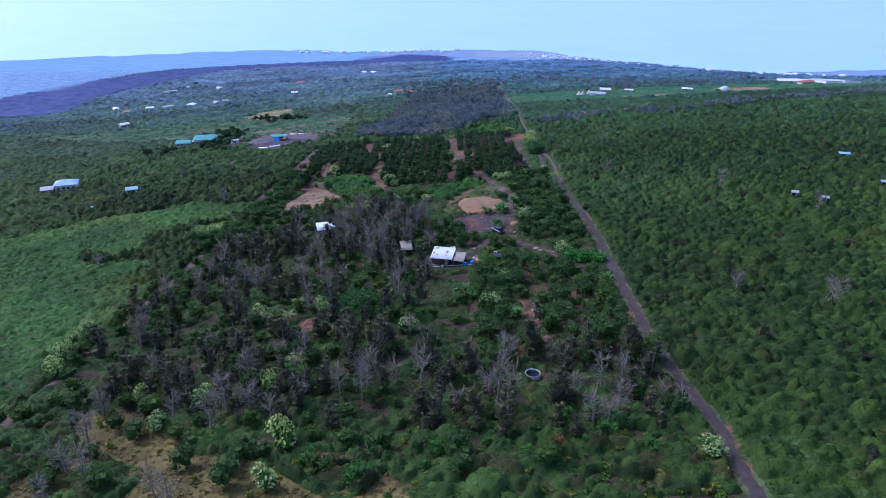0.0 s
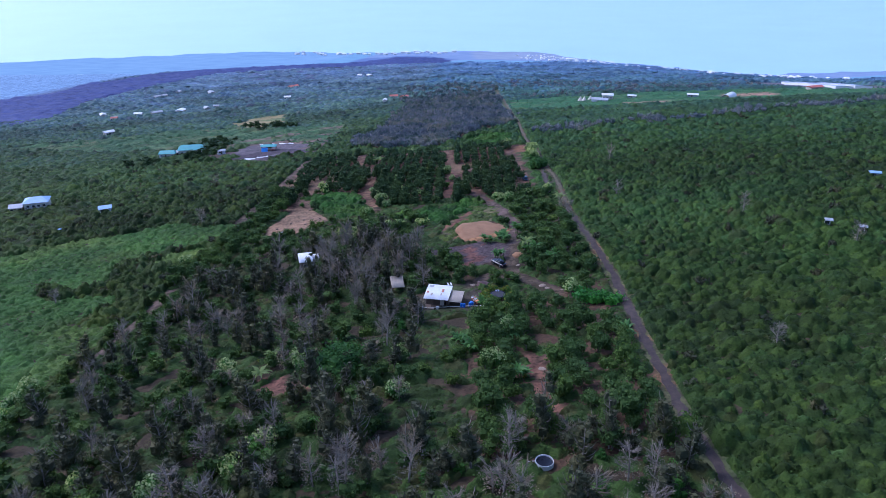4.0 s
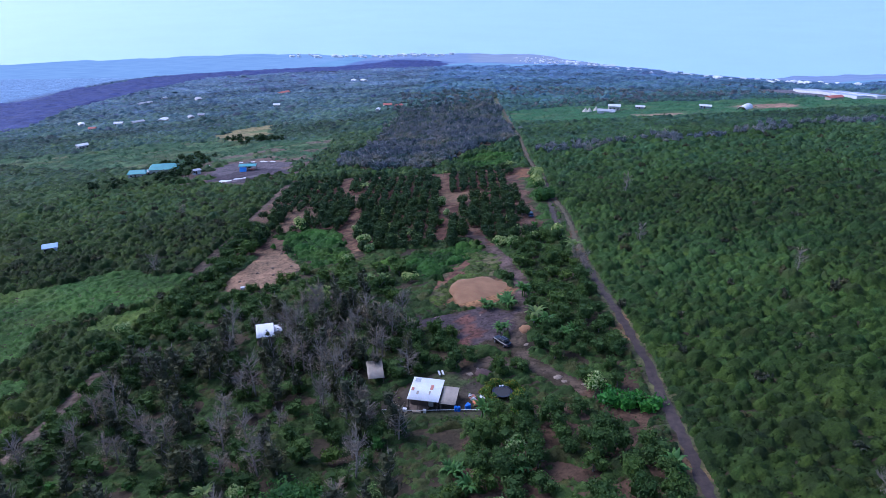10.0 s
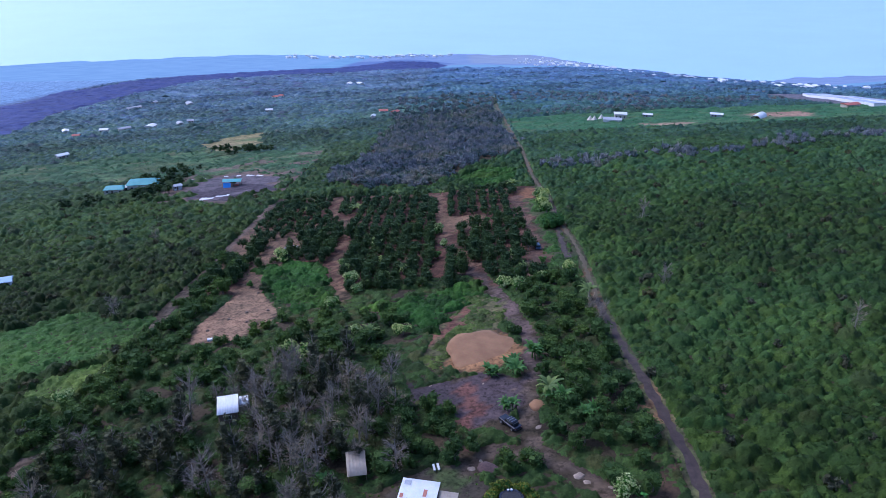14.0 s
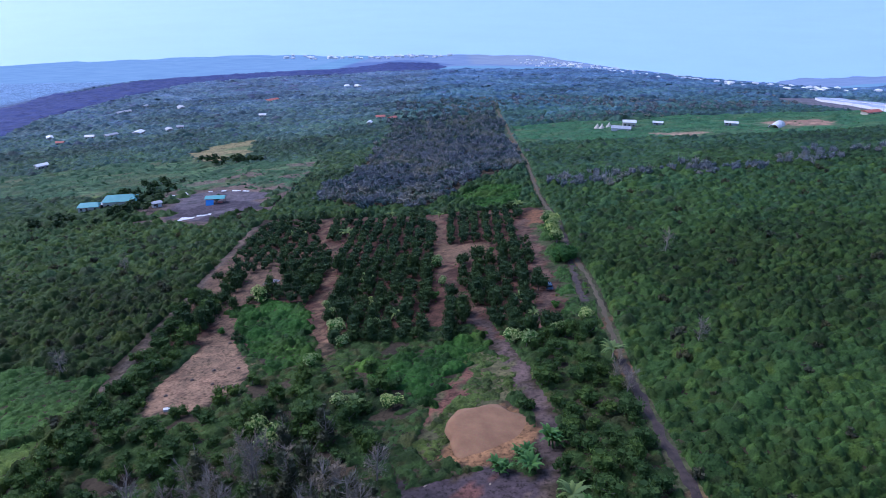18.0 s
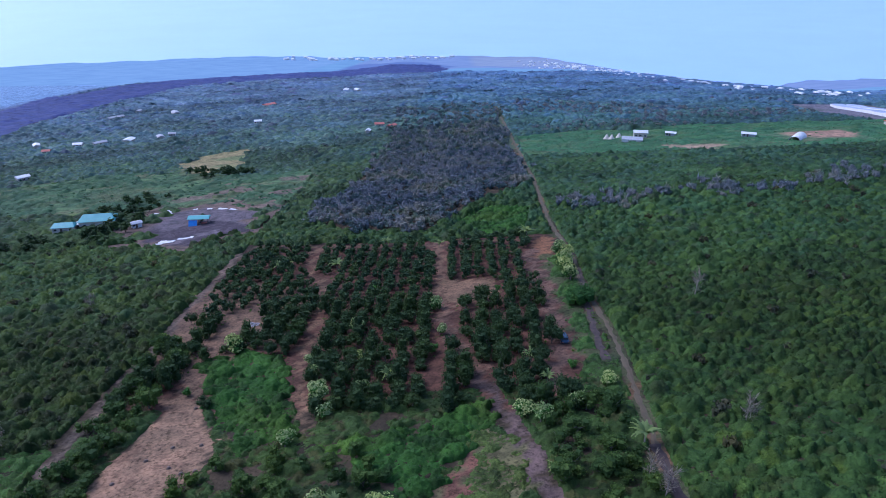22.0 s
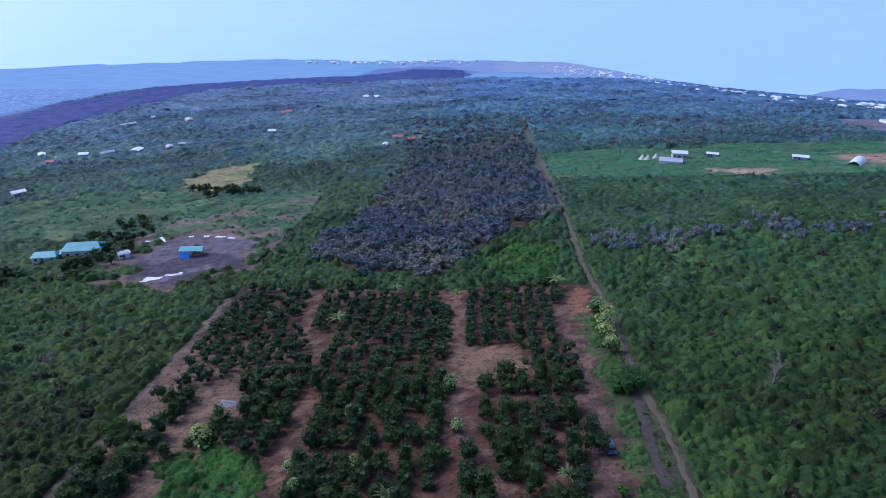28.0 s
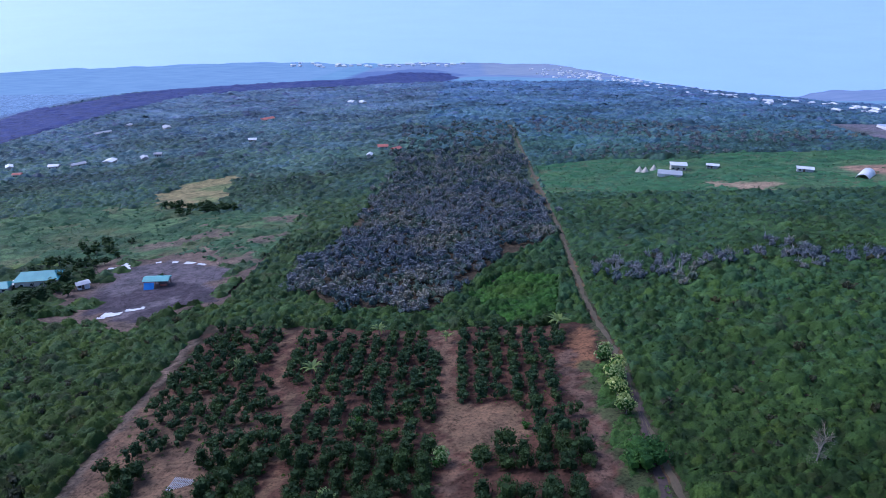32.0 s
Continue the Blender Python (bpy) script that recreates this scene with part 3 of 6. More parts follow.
def mounds(x, y, cell, low, high):
    """Height of many rounded bushes, one to each cell of an uneven lattice, and a number that goes with each bush."""
    i0, j0 = np.floor(x / cell).astype(int), np.floor(y / cell).astype(int)
    h, own = np.zeros(len(x)), np.full(len(x), 0.5)
    for di in (-1, 0, 1):
        for dj in (-1, 0, 1):
            i, j = i0 + di, j0 + dj
            a, b, c, d, e = HASH[:, i % 97, j % 89]
            cx, cy = (i + 0.15 + 0.7 * a) * cell, (j + 0.15 + 0.7 * b) * cell
            r, top = cell * (0.46 + 0.36 * c), low + (high - low) * d ** 1.3
            q = top * np.sqrt(np.clip(1 - ((x - cx) ** 2 + (y - cy) ** 2) / r ** 2, 0, 1))
            own = np.where(q > h, e, own)
            h = np.maximum(h, q)
    return h, own


# leaf colours from near to far: they turn paler and bluer, standing for haze
LEAF_HAZE_STEPS = np.array([(0.047, 0.09, 0.016), (0.049, 0.104, 0.024), (0.055, 0.122, 0.046), (0.061, 0.138, 0.085), (0.073, 0.16, 0.15), (0.088, 0.182, 0.24), (0.105, 0.205, 0.335), (0.13, 0.235, 0.43)])


def hazed_leaf_colour(x, y, own, grade=1.0, warm=1.0):
    """Each bush takes one colour step, bluer for haze with distance from the start; single bushes are paler, darker or
    yellower.
    """
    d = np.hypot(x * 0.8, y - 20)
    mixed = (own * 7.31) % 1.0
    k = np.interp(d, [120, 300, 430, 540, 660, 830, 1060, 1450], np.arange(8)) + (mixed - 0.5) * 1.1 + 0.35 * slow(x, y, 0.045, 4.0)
    c = LEAF_HAZE_STEPS[np.clip(np.round(k), 0, 7).astype(int)]
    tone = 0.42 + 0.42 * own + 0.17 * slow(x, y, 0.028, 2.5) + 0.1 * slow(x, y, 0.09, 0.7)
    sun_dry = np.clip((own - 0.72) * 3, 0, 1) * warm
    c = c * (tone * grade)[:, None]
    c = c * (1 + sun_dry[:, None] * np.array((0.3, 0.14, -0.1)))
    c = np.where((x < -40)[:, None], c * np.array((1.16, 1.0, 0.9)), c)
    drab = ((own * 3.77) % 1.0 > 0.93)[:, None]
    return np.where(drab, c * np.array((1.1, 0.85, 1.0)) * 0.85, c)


def canopy(rs, area, keep, cell, low, high, per, size, step, colour=hazed_leaf_colour, big=1.5):
    """The closed canopy over an area of the plan: the leafy surface of the bushes, and loose sprays on it."""
    x0, x1, y0, y1 = area

    def bush(u, v):
        h1, o1 = mounds(u, v, cell, low, high)
        h2, o2 = mounds(u + 31, v + 17, cell * 2.1, -2.6 * high, big * high)
        lump = mounds(u + 7, v + 3, cell * 0.42, 0.0, 1.0)[0]
        top = np.maximum(h1, h2)
        return top * 0.8 + lump * np.minimum(top, 1.6) * 0.5, np.where(h2 > h1, o2, o1)

    X, Y = np.meshgrid(np.arange(x0, x1 + step, step), np.arange(y0, y1 + step, step))
    x = X.ravel() + rs.uniform(-0.3, 0.3, X.size) * step
    y = Y.ravel() + rs.uniform(-0.3, 0.3, X.size) * step
    held = keep(x, y)
    h, own = bush(x, y)
    h = np.where(held, h + rs.uniform(-0.42, 0.42, len(x)) * min(step, 0.9), 0)
    P = np.stack([*bend(x, y), height(x, y) + h - 0.08], 1)
    k = np.arange(len(x)).reshape(X.shape)
    F = np.stack([k[:-1, :-1].ravel(), k[:-1, 1:].ravel(), k[1:, 1:].ravel(), k[1:, :-1].ravel()], 1)
    F = F[held[F].any(1)]
    used = np.unique(F)
    back = np.zeros(len(x), int)
    back[used] = np.arange(len(used))
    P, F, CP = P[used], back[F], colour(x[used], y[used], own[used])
    n = int((x1 - x0) * (y1 - y0) * per)
    u, v = rs.uniform(x0, x1, n), rs.uniform(y0, y1, n)
    h, own = bush(u, v)
    ok = keep(u, v) & (h > 0.25 * low)
    u, v, h, own = u[ok], v[ok], h[ok], own[ok]
    nr = rs.normal(size=(len(u), 3)) * 0.55 + np.array((0, 0, 1.0))
    nr /= np.linalg.norm(nr, axis=1)[:, None]
    a = np.cross(nr, rs.normal(size=nr.shape))
    a /= np.linalg.norm(a, axis=1)[:, None] + 1e-9
    b = np.cross(nr, a)
    s = size * rs.uniform(0.6, 1.4, (len(u), 1))
    c = np.stack([*bend(u, v), height(u, v) + h * rs.uniform(0.92, 1.12, len(u)) + 0.03], 1)
    L = np.stack([c - a * s - nr * s * 0.3, c - b * s * 0.75, c + a * s - nr * s * 0.3, c + b * s * 0.75], 1).reshape(-1, 3)
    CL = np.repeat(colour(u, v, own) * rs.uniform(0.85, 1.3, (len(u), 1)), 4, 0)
    return P, F, CP, L, CL


def canopy_stuff(name, pieces, material, label, category="shrubs"):
    V, Q, C, o = [], [], [], 0
    for P, F, CP, L, CL in pieces:
        V += [P, L]
        C += [CP, CL]
        Q += [F + o, np.arange(len(L)).reshape(-1, 4) + o + len(P)]
        o += len(P) + len(L)
    me = quads(name, np.concatenate(V), np.concatenate(Q))
    col = me.color_attributes.new("leaf", "FLOAT_COLOR", "POINT")
    c = np.ones((o, 4))
    c[:, :3] = np.concatenate(C)
    col.data.foreach_set("color", c.ravel())
    ob = tagged(new(name, me), label, category, kind="stuff")
    ob.data.materials.append(material)
    return ob


def canopy_mat(name, fine=3.2, thin=0.18, relief=0.8):
    """Leaves of closed scrub: the bush's colour, with haze blue in far ones, then leaf clusters and wider patches."""
    m, nt, b = mat(name, 0.75)
    at = nt.nodes.new("ShaderNodeAttribute")
    at.attribute_name = "leaf"
    n1, n2 = noise_node(nt, fine, 5.0, rough=0.7), noise_node(nt, 0.05, 3.0)
    c = mix(nt, "MULTIPLY", 1.0, at.outputs["Color"], ramp(nt, n1.outputs["Fac"], [(0.3, (0.58, 0.61, 0.63)), (0.5, (1, 1, 1)), (0.7, (1.5, 1.42, 1.25))]))
    c = mix(nt, "MULTIPLY", 1.0, c, ramp(nt, n2.outputs["Fac"], [(0.35, (0.82, 0.88, 0.9)), (0.65, (1.2, 1.12, 0.98))]))
    nt.links.new(c, b.inputs["Base Color"])
    b.inputs["Specular IOR Level"].default_value = 0.15
    bump(nt, b, n1.outputs["Fac"], relief, 0.3)
    back = nt.nodes.new("ShaderNodeBsdfTranslucent")
    nt.links.new(c, back.inputs["Color"])
    both = nt.nodes.new("ShaderNodeMixShader")
    both.inputs["Fac"].default_value = thin
    nt.links.new(b.outputs["BSDF"], both.inputs[1])
    nt.links.new(back.outputs["BSDF"], both.inputs[2])
    nt.links.new(both.outputs["Shader"], nt.nodes["Material Output"].inputs["Surface"])
    return m


M_CANOPY = canopy_mat("scrub_leaves")
M_CANOPY_F = canopy_mat("wood_leaves", 0.5, 0.1, 0.25)
road_x = lambda y: np.interp(y, [p[1] for p in ROAD], [p[0] for p in ROAD])
wood_line = lambda x, y: 690 + 70 * slow(x, y, 0.03)
keep_r = lambda x, y: (x > road_x(y) + 0.5) & ~bare(x, y) & ~inside(FARM, x, y) & (y < wood_line(x, y))
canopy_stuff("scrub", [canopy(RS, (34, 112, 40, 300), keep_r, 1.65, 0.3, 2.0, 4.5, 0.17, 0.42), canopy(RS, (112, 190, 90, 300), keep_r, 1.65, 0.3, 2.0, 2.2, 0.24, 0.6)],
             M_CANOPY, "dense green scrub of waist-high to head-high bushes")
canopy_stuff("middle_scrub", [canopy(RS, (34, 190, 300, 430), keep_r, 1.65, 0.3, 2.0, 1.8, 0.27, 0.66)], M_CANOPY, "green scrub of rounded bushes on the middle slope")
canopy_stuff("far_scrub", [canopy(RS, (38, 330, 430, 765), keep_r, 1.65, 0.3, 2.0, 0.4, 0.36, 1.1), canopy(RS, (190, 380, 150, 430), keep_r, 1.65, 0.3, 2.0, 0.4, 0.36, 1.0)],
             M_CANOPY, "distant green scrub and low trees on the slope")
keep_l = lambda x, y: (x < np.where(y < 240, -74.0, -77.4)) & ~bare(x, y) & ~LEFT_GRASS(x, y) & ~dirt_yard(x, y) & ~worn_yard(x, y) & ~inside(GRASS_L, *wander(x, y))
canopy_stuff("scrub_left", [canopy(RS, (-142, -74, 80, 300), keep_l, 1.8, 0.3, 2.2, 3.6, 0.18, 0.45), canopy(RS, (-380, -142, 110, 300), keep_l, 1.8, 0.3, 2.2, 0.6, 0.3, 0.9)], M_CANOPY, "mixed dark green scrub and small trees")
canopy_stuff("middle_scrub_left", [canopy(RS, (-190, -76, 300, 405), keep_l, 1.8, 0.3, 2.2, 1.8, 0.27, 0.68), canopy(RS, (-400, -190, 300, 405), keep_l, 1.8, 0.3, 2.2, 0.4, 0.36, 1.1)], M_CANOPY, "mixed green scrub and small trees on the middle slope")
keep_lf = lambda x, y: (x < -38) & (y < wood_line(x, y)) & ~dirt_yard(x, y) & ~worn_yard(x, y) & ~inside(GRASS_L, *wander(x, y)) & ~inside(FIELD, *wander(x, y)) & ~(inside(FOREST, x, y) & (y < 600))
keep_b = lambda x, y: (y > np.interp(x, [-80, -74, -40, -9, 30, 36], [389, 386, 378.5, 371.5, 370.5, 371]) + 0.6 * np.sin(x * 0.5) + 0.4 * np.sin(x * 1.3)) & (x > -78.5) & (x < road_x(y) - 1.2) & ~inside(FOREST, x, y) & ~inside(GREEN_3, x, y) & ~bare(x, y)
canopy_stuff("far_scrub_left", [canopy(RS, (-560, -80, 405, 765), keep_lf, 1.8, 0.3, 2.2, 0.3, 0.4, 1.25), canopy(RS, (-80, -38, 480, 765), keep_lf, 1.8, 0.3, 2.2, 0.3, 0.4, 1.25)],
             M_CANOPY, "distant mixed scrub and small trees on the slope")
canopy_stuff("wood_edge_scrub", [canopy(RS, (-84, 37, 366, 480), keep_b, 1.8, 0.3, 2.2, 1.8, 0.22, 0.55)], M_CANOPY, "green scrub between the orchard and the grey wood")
# darker bushes that stand out of the scrub
x, y = scatter(RS, 40, 185, 60, 420, 260, keep_r)
x2, y2 = scatter(RS, -185, -80, 90, 400, 110, keep_l)
stuff("drab_bushes", spread(RS, SHRUB, np.concatenate([x, x2]), np.concatenate([y, y2]), 1.0, 2.1, (0.9, 1.6)), M_BROWNISH, "drab brownish bushes standing out of the scrub")
grass_l = lambda x, y: LEFT_GRASS(x, y) & ~bare(x, y)


def grass_colour(x, y, own):
    """Ferns and tall grass: fresh green with yellow-green drifts."""
    c = np.array((0.054, 0.118, 0.024)) * (0.72 + 0.45 * own + 0.22 * slow(x, y, 0.11, 1.2))[:, None]
    dry = np.clip(slow(x, y, 0.07, 5.0) + 0.5 * slow(x, y, 0.21, 3.0), 0, 1)[:, None]
    return c * (1 + dry * np.array((0.75, 0.25, 0.3)))


canopy_stuff("tall_grass", [canopy(RS, (-170, -75, 80, 290), grass_l, 1.4, 0.1, 1.0, 3.0, 0.15, 0.42, grass_colour), canopy(RS, (-260, -170, 100, 290), grass_l, 1.6, 0.2, 1.1, 1.0, 0.26, 0.75, grass_colour)], M_CANOPY, "bright green tall grass and ferns", "grass")


def pasture_colour(x, y, own):
    """Rough pasture: green, with olive drifts and a few dark weeds."""
    c = np.array((0.056, 0.118, 0.058)) * (0.7 + 0.4 * own)[:, None]
    dry = np.clip(slow(x, y, 0.06, 1.0) + 0.7 * slow(x, y, 0.19, 2.0), 0, 1)[:, None]
    return c * (1 + dry * np.array((0.75, 0.12, 0.1)))


pasture = lambda x, y: inside(GRASS_L, *wander(x, y)) & ~dirt_yard(x, y) & ~worn_yard(x, y) & (slow(x, y, 0.1, 3.0) + 0.5 * slow(x, y, 0.27, 1.0) > -0.45)
field = lambda x, y: inside(FARM, x, y + 4 * np.sin(x * 0.1)) & (x > road_x(y) + 1) & ~inside(FARM_DIRT, x, y + 3 * np.sin(x * 0.3)) & ~inside([(196, 530), (235, 530), (240, 580), (180, 575)], x, y + 4 * np.sin(x * 0.2))
canopy_stuff("pasture", [canopy(RS, (-340, -70, 438, 590), pasture, 2.6, -0.3, 0.9, 0.25, 0.4, 1.1, pasture_colour, big=2.2), canopy(RS, (38, 335, 505, 645), field, 2.6, -0.3, 0.6, 0.2, 0.4, 1.2, lambda x, y, own: pasture_colour(x, y, own) * np.array((0.9, 1.2, 1.1)), big=2.0)], M_CANOPY, "rough green pasture with olive drifts and low weeds", "grass")
x, y = scatter(RS, -340, -72, 440, 585, 34, lambda x, y: inside(GRASS_L, x, y) & (slow(x, y, 0.09) > -0.4) & ~dirt_yard(x, y))
sets = spread(RS, SHRUB_X, x, y, 0.9, 2.0, (0.3, 0.6))
x, y = scatter(RS, 40, 330, 510, 640, 90, lambda x, y: inside(FARM, x, y) & (slow(x, y, 0.12) > 0.0) & ~inside(FARM_DIRT, x, y))
sets += spread(RS, SHRUB_F, x, y, 0.6, 1.4, (0.3, 0.6))
stuff("pasture_tufts", sets, M_PASTURE, "green tufts of weeds over the pasture", "grass")
x, y = scatter(RS, 32.5, 39.5, 60, 380, 1.6, lambda x, y: ~bare(x, y) & (np.abs(x - road_x(y)) < 2.6) & (slow(x, y, 0.3) > -0.3))
stuff("verge_grass", spread(RS, HERB, x, y, 0.5, 0.9, (0.4, 0.8)), M_GRASSY, "tufts of grass along the edges of the track", "grass")

# vines and weeds in the openings
def vine_colour(x, y, own):
    """Creepers: fresh green, here and there yellower or darker."""
    c = np.array((0.04, 0.112, 0.016)) * (0.5 + 0.55 * own + 0.25 * slow(x, y, 0.25, 1.0))[:, None]
    return c * (1 + np.clip(slow(x, y, 0.16, 3.0), 0, 1)[:, None] * np.array((0.5, 0.1, 0.0)))


for poly in (GREEN_1, GREEN_2, GREEN_3):
    px, py = [p[0] for p in poly], [p[1] for p in poly]
    ragged = lambda x, y: inside(poly, x + 1.2 * np.sin(y * 0.7) + 0.7 * np.sin(y * 1.9), y + 1.1 * np.sin(x * 0.8)) & ~near_line(STRIP1, x, y, 1.2)
    canopy_stuff("vines", [canopy(RS, (min(px) - 2, max(px) + 2, min(py) - 2, max(py) + 2), ragged, 1.5, 0.2, 1.2, 3.2, 0.17, 0.4, vine_colour, big=1.8)], M_CANOPY, "bright green vines and tall weeds covering the ground", "vines")

# undergrowth within the plot
open_ground = lambda x, y: (inside(CLEAR, x, y) | inside(DIRT_A, x, y) | inside(DIRT_B, x, y) | inside(DIRT_C, x, y) | inside(MOUND, x, y) | inside(LAVA, x, y) | inside(YARD, x, y)
                            | inside(SOIL, x, y) | near_line(RED, x, y, 1.3) | near_line(DRIVE, x, y, 2.0) | near_line(DRIVE2, x, y, 1.9) | near_line(STRIP1, x, y, 1.7) | near_line(STRIP2, x, y, 2.0)
                            | near_line(CARPATH, x, y, 2.2) | near_line(BACK_TRACK, x, y, 1.7) | bare(x, y))
keep_u = lambda x, y: inside(PLOT, x, y) & ~open_ground(x, y) & ~inside(GREEN_1, x, y) & ~inside(GREEN_2, x, y) & ~inside(MOUND_GRASS, x, y) & (y < 262) & (np.hypot(x - 9.2, y - 163) > 2.6) & (np.hypot(x - 10.6, y - 184) > 2.8) & (np.hypot(x - 11.9, y - 96.3) > 2.4) & (np.hypot(x - 29.6, y - 157.6) > 5) & ~(inside(YELLOW, x, y) & (slow(x, y, 0.2, 2) < 0.2))

thin_u = lambda x, y: keep_u(x, y) & ~((x > 2) & (y > 96) & (y < 160) & (slow(x, y, 0.5, 1.0) + 0.4 * slow(x, y, 1.3, 2.0) > 0.25)) & (slow(x, y, 0.33, 4.0) + 0.5 * slow(x, y, 0.9, 1.0) < 0.62)


def under_colour(x, y, own):
    """Weeds and seedlings under the trees: dark and mid green with brownish litter between."""
    c = np.array((0.034, 0.063, 0.015)) * (0.6 + 0.8 * own + 0.25 * slow(x, y, 0.12, 2.2))[:, None]
    c = c * (1 + np.clip((94 - y) / 10, 0, 1)[:, None] * np.array((0.1, 0.15, 0.0)))
    drab = ((own * 5.3) % 1.0 > 0.78)[:, None]
    return np.where(drab, c * np.array((1.35, 0.85, 1.1)), c)


mound_grass = lambda x, y: inside(MOUND_GRASS, x + 0.9 * np.sin(y * 0.9), y + 0.8 * np.sin(x * 0.9)) & ~inside(MOUND, x, y) & ~near_line([(1, 243), (4, 236), (0, 226), (-4, 218)], x, y, 1.1) & (slow(x, y, 0.4, 3.0) + 0.5 * slow(x, y, 1.1, 1.0) > -0.5)
canopy_stuff("mound_grass", [canopy(RS, (-8, 16, 200, 252), mound_grass, 0.9, 0.05, 0.5, 4.0, 0.13, 0.36, lambda x, y, own: np.array((0.075, 0.108, 0.024)) * (0.6 + 0.6 * own + 0.25 * slow(x, y, 0.35, 2.0))[:, None], big=1.6)], M_CANOPY, "yellow-green grass round the bare mound", "grass")
verge = lambda x, y: (x < 35.2 + 0.6 * np.sin(y * 0.5)) & (x > np.interp(y, [250, 262, 290, 330, 348], [24, 27.5, 29, 29.5, 31]) + 0.9 * np.sin(y * 0.4)) & ~near_line(ROAD, x, y, 1.3) & ~near_line(SPUR, x, y, 1.3) & (slow(x, y, 0.4, 2.0) + 0.5 * slow(x, y, 1.0, 1.0) > -0.5)
canopy_stuff("verge_weeds", [canopy(RS, (23, 37, 236, 348), verge, 1.0, 0.05, 0.7, 3.5, 0.14, 0.38, lambda x, y, own: np.array((0.055, 0.112, 0.024)) * (0.55 + 0.6 * own + 0.25 * slow(x, y, 0.3, 2.0))[:, None], big=2.0)], M_CANOPY, "lush weeds and grass beside the orchard track", "grass")
upper = lambda x: 97 + 4 * np.sin(x * 0.2) + 2 * np.sin(x * 0.53)
canopy_stuff("undergrowth", [canopy(RS, (-75, 34, 60, 106), lambda x, y: thin_u(x, y) & (y < upper(x)), 1.7, 0.2, 1.7, 3.4, 0.16, 0.42, under_colour),
                             canopy(RS, (-75, 34, 88, 264), lambda x, y: thin_u(x, y) & (y >= upper(x)), 1.4, 0.1, 1.0, 3.0, 0.15, 0.46, under_colour)], M_CANOPY, "dark tangled undergrowth below the trees", "undergrowth")
x, y = scatter(RS, -75, 34, 255, 384, 6, lambda x, y: inside(PLOT, x, y) & ~open_ground(x, y) & (slow(x, y, 0.11, 3) > -0.2))
sets = spread(RS, HERB, x, y, 0.4, 0.9, (0.35, 0.7))
x, y = scatter(RS, -8, 34, 56, 84, 1.7, lambda x, y: inside(PLOT, x, y + 8) & ~bare(x, y) & (slow(x, y, 0.4, 1) > -0.5))
sets += spread(RS, HERB, x, y, 0.5, 1.2, (0.5, 1.0))
x, y = scatter(RS, -12, 8, 152, 176, 2.0, lambda x, y: (np.hypot((x + 2.5) / 6.0, (y - 163) / 5.0) > 1) & ~near_line(DRIVE, x, y, 1.5) & (np.hypot(x - 4.5, y - 161.5) > 3) & (slow(x, y, 0.5, 2) > -0.1))
sets += spread(RS, HERB, x, y, 0.25, 0.6, (0.5, 1.0))
straw = []
x, y = scatter(RS, -60, -2, 54, 96, 1.0, lambda x, y: inside(YELLOW, x, y) & (slow(x, y, 0.5, 2) > -0.6))
straw += spread(RS, HERB, x, y, 0.35, 0.8, (0.5, 1.0))
stuff("straw_tufts", straw, M_STRAW, "dry straw-coloured grass tufts on bare soil", "grass")
stuff("weeds", sets, M_GRASSY, "low weeds and grass between the rows", "weeds")

# the grey wood of half-dead trees past the orchard
GREY = [leaf_cloud(RS, 66, blob_lobes(RS, 6, 1.0, 1.6, 0.3), 0.15, 0.35, spread=(0.5, 1.2), core=0.5) for _ in range(6)]
GREYG = [leaf_cloud(RS, 24, blob_lobes(RS, 3, 1.0, 1.3, 0.25), 0.27) for _ in range(6)]


def twig_cloud(rs, n, r, h):
    """Bare upright limbs and twigs as slim slivers."""
    V = []
    for i in range(n):
        a, q = rs.uniform(0, 6.28), r * 0.3 * rs.rand()
        b = np.array([math.cos(a) * q, math.sin(a) * q, h * rs.uniform(0.2, 0.6)])
        d = np.array([math.cos(a) * rs.uniform(0.1, 0.9), math.sin(a) * rs.uniform(0.1, 0.9), rs.uniform(0.5, 1.0)]) * h * rs.uniform(0.2, 0.42)
        s = np.cross(d, rs.normal(size=3))
        s = s / np.linalg.norm(s) * rs.uniform(0.025, 0.05)
        V += [b - s, b + s, b + d + s * 0.3, b + d - s * 0.3]
    return np.array(V)


M_PALEW = leaf_mat("pale_grey_limbs", (0.18, 0.183, 0.21), (0.24, 0.243, 0.275), (0.31, 0.315, 0.35), 0.05, thin=0.0)
TWIG = [twig_cloud(RS, 16, 1.0, 2.0) for _ in range(6)]
inwood = lambda x, y: inside(FOREST, x + 3 * np.sin(y * 0.2) + 4 * np.sin(y * 0.047), y + 4 * np.sin(x * 0.3)) & ~bare(x, y) & (RS.rand(len(x)) < np.interp(y, [560, 640, 740, 880], [1.0, 0.7, 0.35, 0.12]))
x, y = scatter(RS, -70, 62, 384, 560, 10, inwood)
g, l = RS.rand(len(x)) < 0.66, RS.rand(len(x)) < 0.3
sets_t, sets_g = spread(RS, TWIG, x[l], y[l], 1.7, 2.8, (0.9, 1.3)), spread(RS, GREYG, x, y, 1.7, 2.6, (0.7, 1.3))
sets_c = spread(RS, GREY, x[g], y[g], 1.7, 2.6, (0.8, 1.3))
x, y = scatter(RS, -75, 66, 560, 900, 20, inwood)
g, l = RS.rand(len(x)) < 0.66, RS.rand(len(x)) < 0.25
sets_t += spread(RS, TWIG, x[l], y[l], 2.2, 3.2, (0.9, 1.3))
